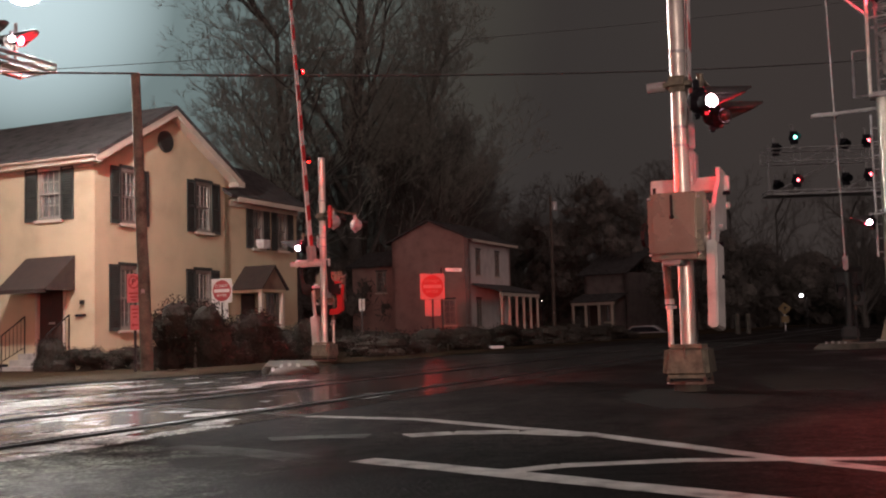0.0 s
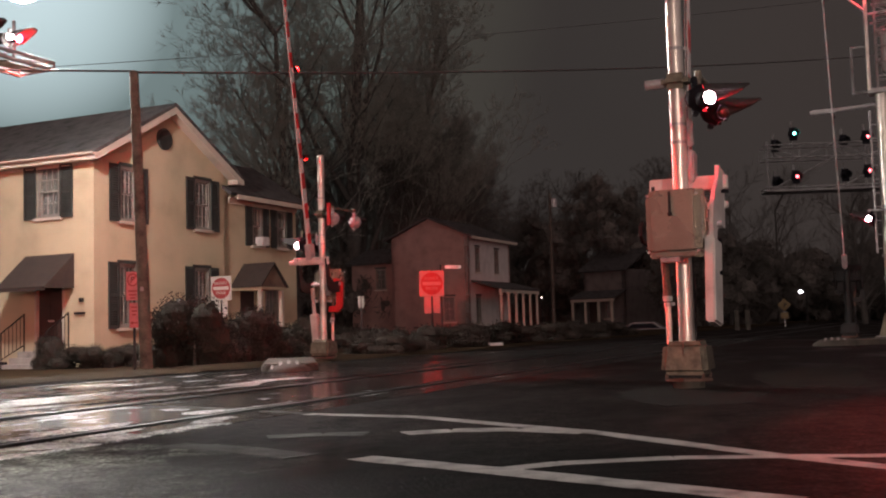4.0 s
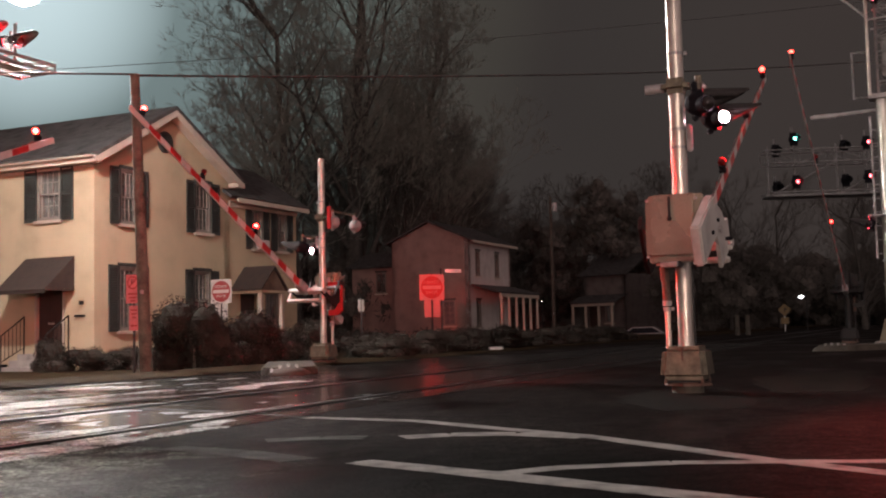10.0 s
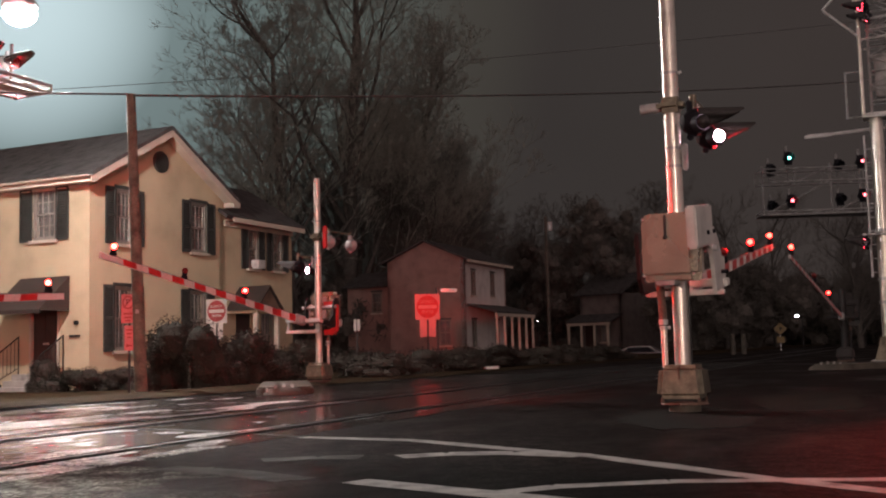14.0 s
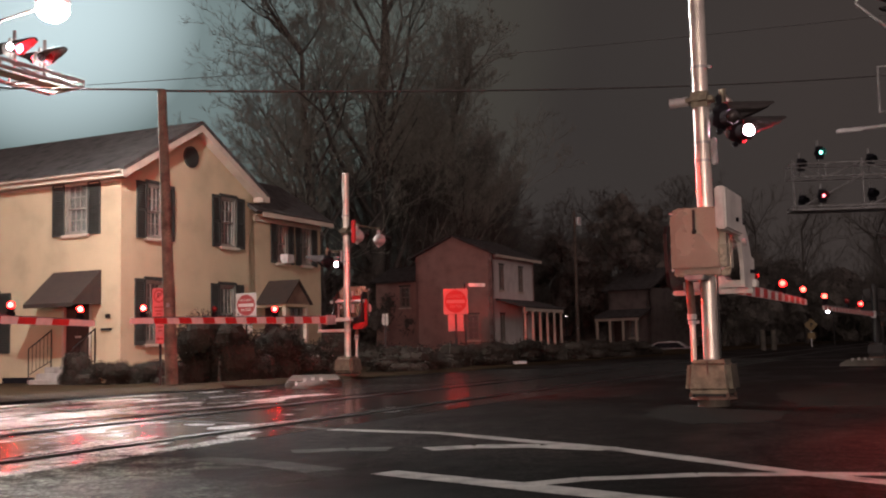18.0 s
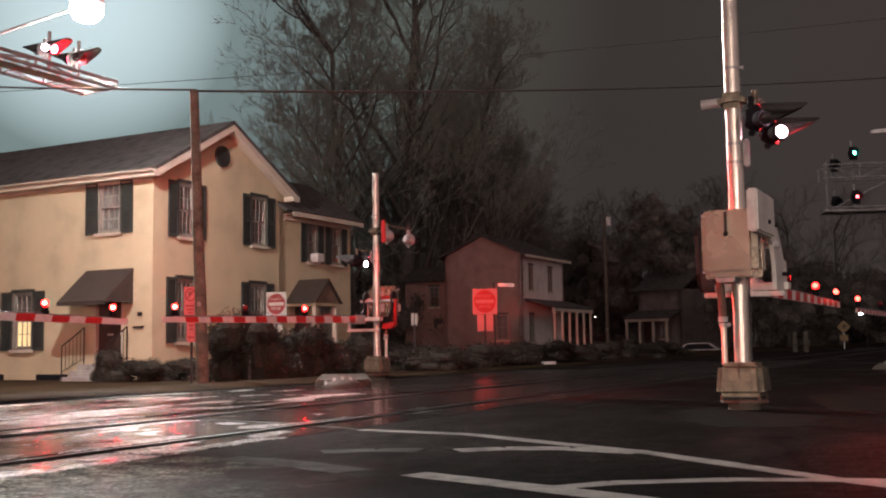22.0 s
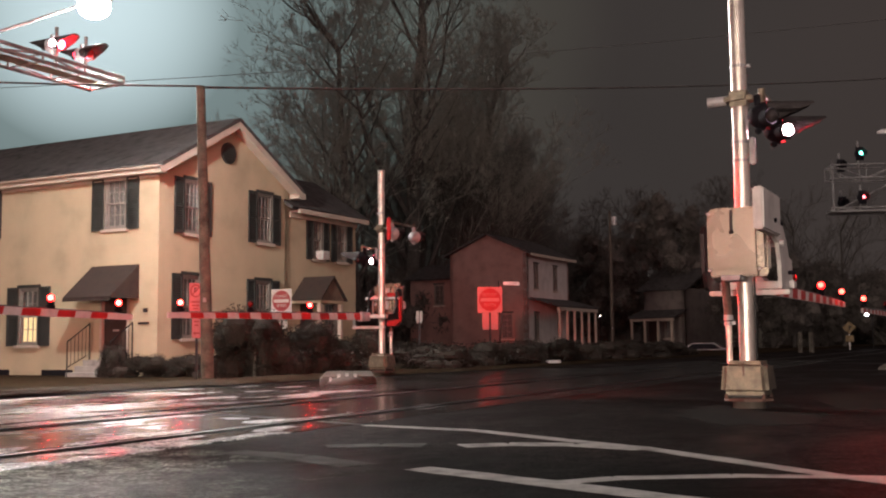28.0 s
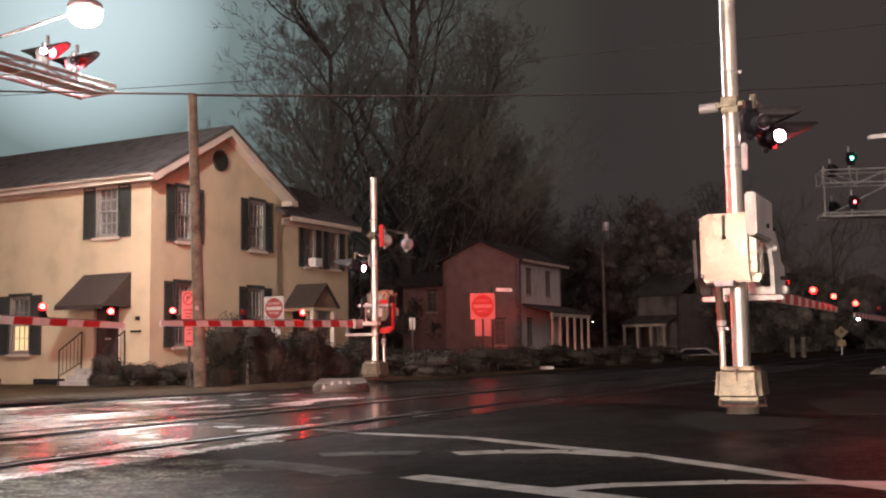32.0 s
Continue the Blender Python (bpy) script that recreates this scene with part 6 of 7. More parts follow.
def red_upright_sign():
    root = thing("upright_sign", pose(-4.05, 17.55, -0.0, 0, 0, 6), "tall no-parking sign beside the wooden pole, red signal light coloured in", "sign")
    # white plate with red signal light put into its colour
    sheet = mat("red_lit_white_sheeting", (0.60, 0.13, 0.14), 0.45, 0, 6, 0.15, 0.05)
    bm = bm_new()
    box(bm, (0.02, 0.02, 0.75), (0.04, 0.03, 1.7))
    part("post", bm, M_IRON, root)
    bm = bm_new()
    box(bm, (0, 0, 1.36), (0.21, 0.008, 0.46), bev=0.003)
    top = part("sign_plate", bm, sheet, root, "no-parking plate")
    bm = bm_new()
    box(bm, (0.02, 0, 0.89), (0.15, 0.008, 0.40), bev=0.003)
    low = part("lower_plate", bm, sheet, root, "narrower plate with an arrow")
    bm = bm_new()
    k = 28
    for r0, r1 in ((0.085, 0.068),):
        ring = [(math.cos(2 * math.pi * i / k), math.sin(2 * math.pi * i / k)) for i in range(k + 1)]
        for (c0, s0), (c1, s1) in zip(ring, ring[1:]):
            prism(bm, [(r0 * c0, -0.0045, 1.46 + r0 * 1.25 * s0), (r0 * c1, -0.0045, 1.46 + r0 * 1.25 * s1), (r1 * c1, -0.0045, 1.46 + r1 * 1.25 * s1), (r1 * c0, -0.0045, 1.46 + r1 * 1.25 * s0)], (0, -0.002, 0))
    part("ring", bm, M_SIGNR, top)
    bm = bm_new()
    box(bm, (0, -0.0058, 1.46), (0.015, 0.002, 0.20), pose(0, 0, 0, 0, 40))
    part("slash", bm, M_SIGNR, top)
    letters("P", 0.13, pose(0, -0.0048, 1.46, 90), top, M_BLACK)
    for i, z in enumerate((1.28, 1.22, 1.17)):
        bm = bm_new()
        box(bm, (0, -0.0055, z), (0.14 - 0.03 * i, 0.003, 0.024))
        part("lettering", bm, M_SIGNR, top)
    for i, z in enumerate((1.02, 0.96, 0.90)):
        bm = bm_new()
        box(bm, (0.02, -0.0055, z), (0.10 - 0.02 * i, 0.003, 0.022))
        part("lettering", bm, M_SIGNR, low)
    bm = bm_new()
    prism(bm, [(-0.04, -0.0045, 0.77), (0.0, -0.0045, 0.80), (0.0, -0.0045, 0.78), (0.07, -0.0045, 0.78), (0.07, -0.0045, 0.76), (0.0, -0.0045, 0.76), (0.0, -0.0045, 0.74)], (0, -0.003, 0))
    part("arrow", bm, M_SIGNR, low)


red_upright_sign()


def warning_sign(x, y, z):
    root = thing("warning_sign", pose(x, y, 0, 0, 0, -15), "yellow diamond warning sign with a plate below", "traffic sign", "traffic signs")
    bm = bm_new()
    box(bm, (0, 0.03, z / 2), (0.06, 0.04, z + 0.1))
    part("post", bm, M_GALV, root)
    bm = bm_new()
    box(bm, (0, 0, z), (0.52, 0.006, 0.52), pose(0, 0, 0, 0, 45), bev=0.002)
    part("diamond", bm, M_SIGNY, root, "yellow diamond plate")
    bm = bm_new()
    box(bm, (0, -0.006, z), (0.07, 0.004, 0.24)), box(bm, (0.07, -0.006, z + 0.04), (0.14, 0.004, 0.06))
    part("symbol", bm, M_BLACK, root)
    bm = bm_new()
    box(bm, (0, 0, z - 0.62), (0.42, 0.006, 0.36), bev=0.002)
    part("lower_plate", bm, M_SIGNY, root)


warning_sign(22.6, 60, 1.25)


def bollard(x, y, h):
    root = thing("marker_post", pose(x, y, 0), "pale upright marker post beside the road", "bollard", "marker posts")
    bm = bm_new()
    tube(bm, (0, 0, 0), (0, 0, h), 0.12, 0.11, 12)
    ball(bm, (0, 0, h), 0.11, (1, 1, 0.5))
    part("post", bm, M_KERB, root, smooth=True)


bollard(16.2, 49, 0.9)
bollard(16.7, 49, 0.9)


def small_marker():
    root = thing("utility_marker", pose(-0.62, 27.5, 0), "short post with a pale double plate beside the hedge", "marker")
    bm = bm_new()
    box(bm, (0, 0.03, 0.7), (0.05, 0.03, 1.4))
    part("post", bm, M_IRON, root)
    for x in (-0.045, 0.045):
        bm = bm_new()
        box(bm, (x, 0, 1.25), (0.07, 0.006, 0.3), bev=0.002)
        part("plate", bm, M_SIGNGREY, root)
    return root


small_marker()


# ---- signal cantilever over the track and the gate cantilevers ----
def truss(root, p0, p1, width, height, bays, r, metal=None):
    """A box truss along p0-p1 with chords, posts and diagonals."""
    p0, p1 = Vector(p0), Vector(p1)
    d = (p1 - p0).normalized()
    o = Vector((-d.y, d.x, 0)) * width / 2
    up = Vector((0, 0, height))
    for side in (-1, 1):
        for lift in (0, 1):
            bm = bm_new()
            tube(bm, p0 + o * side + up * lift, p1 + o * side + up * lift, r, None, 8)
            part("chord", bm, metal or M_GALV, root)
        L = (p1 - p0).length
        for i in range(bays + 1):
            a = p0 + d * L * i / bays + o * side
            bm = bm_new()
            tube(bm, a, a + up, r * 0.6, None, 6)
            if i < bays:
                b = p0 + d * L * (i + 1) / bays + o * side
                tube(bm, (a if i % 2 else a + up), (b + up if i % 2 else b), r * 0.5, None, 6)
            part("lattice", bm, metal or M_GALV, root)
    for i in range(bays + 1):
        a = p0 + d * (p1 - p0).length * i / bays
        bm = bm_new()
        tube(bm, a - o, a + o, r * 0.5, None, 6)
        part("tie", bm, metal or M_GALV, root)
        bm = bm_new()
        tube(bm, a - o + up, a + o + up, r * 0.5, None, 6)
        part("tie", bm, metal or M_GALV, root)


def signal_bridge():
    root = thing("railway_signal_bridge", pose(0, 0, 0), "grey lattice signal bridge carrying railway signals over the track", "signal bridge")
    p0, p1 = Vector((14.5, 40, 5.3)), Vector((24.5, 38.6, 5.3))
    truss(root, p0, p1, 1.0, 0.14, 8, 0.035, M_BRIDGE)
    truss(root, p0 + Vector((0, 0, 1.25)), p1 + Vector((0, 0, 1.25)), 1.0, 0.5, 8, 0.03, M_BRIDGE)
    for i in range(5):
        q = p0.lerp(p1, i / 4)
        bm = bm_new()
        tube(bm, q + Vector((0, -0.5, 0)), q + Vector((0, -0.5, 1.9)), 0.03, None, 6)
        if i < 4:
            q2 = p0.lerp(p1, (i + 1) / 4)
            tube(bm, q + Vector((0, -0.5, 0)), q2 + Vector((0, -0.5, 1.25)), 0.025, None, 6)
        part("hanger", bm, M_BRIDGE, root)
    bm = bm_new()
    box(bm, (p0 + p1) / 2 + Vector((0, 0, 0.02)), ((p1 - p0).length, 0.8, 0.04), pose(0, 0, 0, 0, 0, -8))
    part("walkway", bm, M_BRIDGE, root)
    bm = bm_new()
    tube(bm, (24.3, 38.6, 0), (24.3, 38.6, 7.4), 0.3, 0.26, 16)
    box(bm, (24.3, 38.6, 0.1), (1.2, 1.2, 0.3), bev=0.03)
    part("column", bm, M_BRIDGE, root)

    def signal(x, y, z, lens):
        bm = bm_new()
        tube(bm, (x, y + 0.10, z), (x, y + 0.12, z), 0.20, None, 24)
        box(bm, (x, y + 0.12, z), (0.30, 0.02, 0.50), bev=0.005)
        tube(bm, (x, y + 0.12, z), (x, y + 0.4, z), 0.16, 0.10, 16)
        sg = part("signal_head", bm, M_BLACK, root, "black railway signal head")
        bm = bm_new()
        tube(bm, (x, y + 0.1, z + 0.02), (x, y - 0.22, z + 0.0), 0.14, 0.14, 16, False)
        part("visor", bm, M_BLACK, sg)
        if lens:
            bm = bm_new()
            ball(bm, (x, y - 0.02, z), 0.062, (1, 0.7, 1))
            part("lens", bm, lens, sg, "burning signal lens", smooth=True)
        bm = bm_new()
        tube(bm, (x, y + 0.3, z - 0.45), (x, y + 0.3, z + 0.5), 0.04, None, 8)
        part("bracket", bm, M_BRIDGE, root)
    signal(15.47, 39.2, 7.43, G_GREEN), signal(15.50, 39.2, 5.80, G_SIGRED)
    signal(18.09, 38.8, 7.20, G_SIGRED), signal(18.10, 38.8, 5.92, G_SIGRED)
    for x, z in ((15.35, 7.25), (15.35, 5.80), (18.1, 7.4), (18.1, 6.05)):
        signal(x, 40.8, z, None)


signal_bridge()


def cantilever_column():
    """The tall silver column at the roadside with flashers and the end of its overhead arm."""
    root = thing("cantilever_mast", Matrix.Translation((10.9, 22.6, 0)) @ pose(0, 0, 0, 0, 0, -27.4), "tall silver cantilever mast with flashers beside the road", "signal mast", "cantilever masts")
    bm = bm_new()
    tube(bm, (0, 0, 0.0), (0, 0, 5.4), 0.145, 0.135, 20)
    part("column", bm, M_ALU, root, smooth=True)
    bm = bm_new()
    a = [bm.verts.new((x * 0.31, y * 0.31, 0.10)) for x, y in ((-1, -1), (1, -1), (1, 1), (-1, 1))]
    b = [bm.verts.new((x * 0.17, y * 0.17, 0.62)) for x, y in ((-1, -1), (1, -1), (1, 1), (-1, 1))]
    bm.faces.new(a), bm.faces.new(b)
    for i in range(4):
        bm.faces.new((a[i], a[(i + 1) % 4], b[(i + 1) % 4], b[i]))
    bmesh.ops.bevel(bm, geom=bm.edges[:], offset=0.02, segments=2, affect="EDGES")
    part("base", bm, M_CAST, root)
    bm = bm_new()
    box(bm, (0, 0, 0.06), (0.80, 0.80, 0.12), bev=0.02)
    part("base_plate", bm, M_CONC, root)
    for z in (1.35, 1.85, 2.9):
        bm = bm_new()
        tube(bm, (0, 0, z - 0.03), (0, 0, z + 0.03), 0.17, None, 20)
        part("collar", bm, M_GALV, root, smooth=True)
    for x in (-0.26, 0.26):
        bm = bm_new()
        tube(bm, (x, -0.1, 1.9), (x, -0.1, 5.0), 0.025, None, 8)
        for z in range(10):
            tube(bm, (x, -0.1, 2.0 + 0.3 * z), (0, 0, 2.0 + 0.3 * z), 0.012, None, 6)
        part("conduit", bm, M_GALV, root)
    bm = bm_new()
    tube(bm, (-1.5, 0, 5.10), (0.4, 0, 5.16), 0.04, None, 8)
    box(bm, (-1.2, 0, 5.11), (0.5, 0.09, 0.09), bev=0.01)
    part("cross_tube", bm, M_GALV, root)
    # added spot narrowed onto the island gate's mast
    red_beam(root, (-0.5, -0.3, 2.6), (-9.25, -8.28, -1.0), 350, 11)
    # lattice head on top of the column, with the rails of a service stand
    HX = 0.27
    bm = bm_new()
    box(bm, (HX - 0.08, 0, 5.42), (0.92, 0.5, 0.10), bev=0.012)
    part("head_plate", bm, M_GALV, root)
    for x in (-0.33, 0.33):
        for y in (-0.2, 0.2):
            bm = bm_new()
            box(bm, (HX + x, y, 6.9), (0.05, 0.05, 2.9), bev=0.008)
            part("lattice_post", bm, M_BRIDGE, root)
    for y in (-0.2, 0.2):
        for i in range(8):
            z = 5.73 + 0.33 * i
            bm = bm_new()
            tube(bm, (HX - 0.33, y, z), (HX + 0.33, y, z), 0.018, None, 6)
            tube(bm, (HX + (-0.33 if i % 2 else 0.33), y, z), (HX + (0.33 if i % 2 else -0.33), y, z + 0.33), 0.014, None, 6)
            part("lattice", bm, M_BRIDGE, root)
    bm = bm_new()       # sheet-metal cabinet bolted inside the lattice
    box(bm, (HX + 0.02, 0, 6.3), (0.50, 0.30, 0.95), bev=0.03)
    part("relay_cabinet", bm, M_BRIDGE, root, "grey relay cabinet inside the lattice", smooth=True)
    for z, x0, x1 in ((7.02, -0.45, 0.70), (7.45, -0.40, 0.70)):
        for y in (-0.55, 0.3):
            bm = bm_new()
            tube(bm, (HX + x0, y, z), (HX + x1, y, z + 0.06), 0.026, None, 8)
            part("platform_rail", bm, M_GALV, root)
    for x in (0.50, 0.70):
        bm = bm_new()
        tube(bm, (HX + x, -0.55, 6.85), (HX + x, -0.55, 7.85), 0.025, None, 8)
        part("platform_post", bm, M_GALV, root)
    bm = bm_new()
    tube(bm, (HX - 0.50, -0.3, 5.42), (HX - 0.50, -0.3, 8.1), 0.04, None, 10)
    part("upright", bm, M_ALU, root, smooth=True)
    bm = bm_new()
    tube(bm, (HX - 0.84, -0.1, 5.4), (HX - 0.84, -0.1, 6.45), 0.025, None, 8)
    tube(bm, (HX - 0.84, -0.1, 5.42), (HX - 0.5, -0.1, 5.42), 0.025, None, 8)
    tube(bm, (HX - 0.84, -0.1, 6.43), (HX - 0.5, -0.1, 6.43), 0.02, None, 8)
    part("standpipe", bm, M_BRIDGE, root)
    for x, y, z, turn, ph, sd in ((-0.38, -0.2, 2.66, 180, 0, (0.0, 0.16, -0.03)), (0.36, -0.2, 2.70, 0, 0, (0.0, -0.16, -0.03)), (-0.35, 0.6, 2.66, 180, 1, None),
                                  (HX - 0.32, -0.45, 7.52, 180, 0, (0.0, 0.16, -0.03)), (HX - 0.36, -1.1, 7.58, 180, 1, None), (HX + 0.64, -0.45, 7.66, 0, 0, (0.0, -0.16, -0.03))):
        flasher(root, (x, y, z), turn, ph, False, True, (0.3, 0.95, 0) if turn == 180 else (0.3, -0.95, 0), sd)
    bm = bm_new()
    tube(bm, (-0.4, -0.2, 2.82), (0.45, -0.2, 2.82), 0.03, None, 8), tube(bm, (-0.35, -0.3, 2.82), (-0.35, 0.7, 2.82), 0.03, None, 8)
    part("cross_arm", bm, M_GALV, root)
    bm = bm_new()
    tube(bm, (HX - 0.36, -1.2, 7.76), (HX - 0.36, 0.0, 7.76), 0.03, None, 8)
    tube(bm, (HX - 0.6, -0.3, 7.98), (HX + 0.7, -0.3, 7.98), 0.03, None, 8)
    part("cross_arm", bm, M_GALV, root)
    bm = bm_new()
    tube(bm, (HX - 0.50, -0.3, 7.15), (HX - 1.22, -0.3, 7.86), 0.03, None, 8)
    tube(bm, (HX - 1.22, -0.3, 7.86), (HX - 0.88, -0.3, 8.2), 0.03, None, 8)
    tube(bm, (HX - 0.88, -0.3, 8.2), (HX - 0.50, -0.3, 8.0), 0.03, None, 8)
    part("outrigger", bm, M_GALV, root)


cantilever_column()


def left_cantilever():
    """The overhead arm that reaches in from beyond the left edge, with its flashers."""
    m = Matrix.Translation(sn(13.9, -13.9)) @ pose(0, 0, 0, 0, 0, -27.4)
    root = thing("cantilever_mast", m, "overhead cantilever arm with flashers over the road", "signal mast", "cantilever masts")
    truss(root, (0, 0, 5.15), (0, -9.0, 5.15), 0.8, 0.12, 10, 0.035)
    bm = bm_new()
    tube(bm, (0, -9.0, 0), (0, -9.0, 6.6), 0.15, 0.13, 16)
    part("column", bm, M_ALU, root, smooth=True)
    bm = bm_new()
    box(bm, (0.0, -4.5, 5.17), (0.3, 9.0, 0.02))
    part("walkway", bm, M_GALV, root, "bright wet walkway grating")
    for y, ph in ((-0.6, 0), (-1.25, 1)):
        bm = bm_new()
        tube(bm, (0.1, y, 5.2), (0.1, y, 5.9), 0.03, None, 8)
        part("upright", bm, M_GALV, root)
        flasher(root, (0.15, y, 5.6), 0, ph, toward=(0.6, -0.8, -0.1), side=(0.03, -0.15, -0.02))
        flasher(root, (-0.05, y, 5.6), 180, 1 - ph, toward=(0.6, 0.8, -0.1))
    # added spot that reddens the house
    red_beam(root, (-0.35, -0.4, 5.5), (-0.8, 0.75, -0.22), 420, 130)


left_cantilever()


# ---- plants ----
def clump_mesh(name, seed, count, size, leaf, material, core=0.72, lump=14, radii=(0.28, 0.5)):
    """A mass of small leaves round a volume, with an uneven outline."""
    rnd = random.Random(seed)
    vs, fs = [], []
    lumps = [(Vector((rnd.uniform(-0.5, 0.5) * size[0], rnd.uniform(-0.5, 0.5) * size[1], rnd.uniform(0.10, 0.75) * size[2])), rnd.uniform(*radii)) for _ in range(lump)]
    for _ in range(count):
        c, r = lumps[rnd.randrange(len(lumps))]
        d = Vector((rnd.gauss(0, 1), rnd.gauss(0, 1), rnd.gauss(0, 1))).normalized() * (rnd.uniform(0.6, 1.05) * r)
        p = c + Vector((d.x * size[0] * 0.7, d.y * size[1] * 0.7, d.z * size[2] * 0.75))
        if p.z < 0.02:
            p.z = rnd.uniform(0.02, 0.3)
        a = Vector((rnd.gauss(0, 1), rnd.gauss(0, 1), rnd.gauss(0, 1))).normalized()
        b = a.cross(Vector((rnd.gauss(0, 1), rnd.gauss(0, 1), rnd.gauss(0, 1)))).normalized()
        s = leaf * rnd.uniform(0.6, 1.4)
        i = len(vs)
        vs += [p - a * s, p + b * s * 0.5, p + a * s, p - b * s * 0.5]
        fs.append((i, i + 1, i + 2, i + 3))
    for c, r in lumps:                   # the dense, shaded inside of the plant
        i = len(vs)
        for a in range(6):
            for b in range(9):
                th, ph = math.pi * (a + 0.5) / 6, 2 * math.pi * b / 9
                k = core * r * rnd.uniform(0.85, 1.1)
                p = c + Vector((k * math.sin(th) * math.cos(ph) * size[0] * 0.7, k * math.sin(th) * math.sin(ph) * size[1] * 0.7, k * math.cos(th) * size[2] * 0.75))
                vs.append(Vector((p.x, p.y, max(0.0, p.z))))
        for a in range(5):
            for b in range(9):
                fs.append((i + a * 9 + b, i + a * 9 + (b + 1) % 9, i + (a + 1) * 9 + (b + 1) % 9, i + (a + 1) * 9 + b))
    me = bpy.data.meshes.new(name)
    me.from_pydata([tuple(v) for v in vs], [], fs)
    me.materials.append(material)
    return me


def bush(x, y, size, seed, label, name="bush", count=10000, leaf=0.02):
    root = thing(name, pose(x, y, ground_z(x, y) - 0.02, 0, 0, -27.4), label, "shrub", "shrubs")
    ob = new("foliage", clump_mesh("foliage", seed, count, size, leaf, M_HEDGE))
    ob.parent = root
    bm = bm_new()
    tube(bm, (0, 0, 0), (0.02, 0, size[2] * 0.45), 0.035, 0.015, 7)
    part("trunk", bm, M_BARK, root)
    return root


HP = lambda u, v: (-7.185 + 0.468 * u - 0.883 * v, 27.0 + 0.883 * u + 0.468 * v)
for i, (u, v, sx, sy, sz) in enumerate(((-0.8, 0.2, 0.9, 0.9, 0.55), (-0.7, -0.6, 0.9, 0.8, 0.6), (0.3, -0.9, 1.2, 0.9, 0.62), (1.4, -0.9, 1.3, 0.9, 0.55), (-0.95, 0.62, 0.7, 0.7, 0.9))):
    bx, by = HP(u, v)
    bush(bx, by, (sx, sy, sz), 20 + i, "low clipped dark shrub against the house wall")
for i, (x, y, sx, sy, sz) in enumerate(((-3.55, 20.2, 1.5, 1.0, 1.30), (-2.85, 20.9, 1.6, 1.0, 1.25), (-2.0, 21.6, 1.6, 1.1, 0.95))):
    bush(x, y, (sx, sy, sz), 40 + i, "dark overgrown evergreen hedge beside the road", "hedge", 22000, 0.021)
for i in range(12):
    x = -3.6 + i * 1.05
    y = 36.0 + i * 0.85 + (i % 3) * 0.4
    bush(x, y, (1.9, 1.5, (1.0 if i < 6 else 0.75) + (0.25 if i < 6 else 0.1) * ((i * 7) % 3)), 60 + i, "dark evergreen hedge along the far roadside", "hedge", 6000, 0.045)


for i in range(17):       # low dark growth along the verge
    q = sn(20.5 + i * 1.25, -10.9 - 0.25 * ((i * 5) % 3))
    bush(q.x, q.y, (1.5, 1.5, 0.50 + 0.07 * ((i * 3) % 4)), 140 + i, "low dark undergrowth along the verge", "bush", 4500, 0.028)


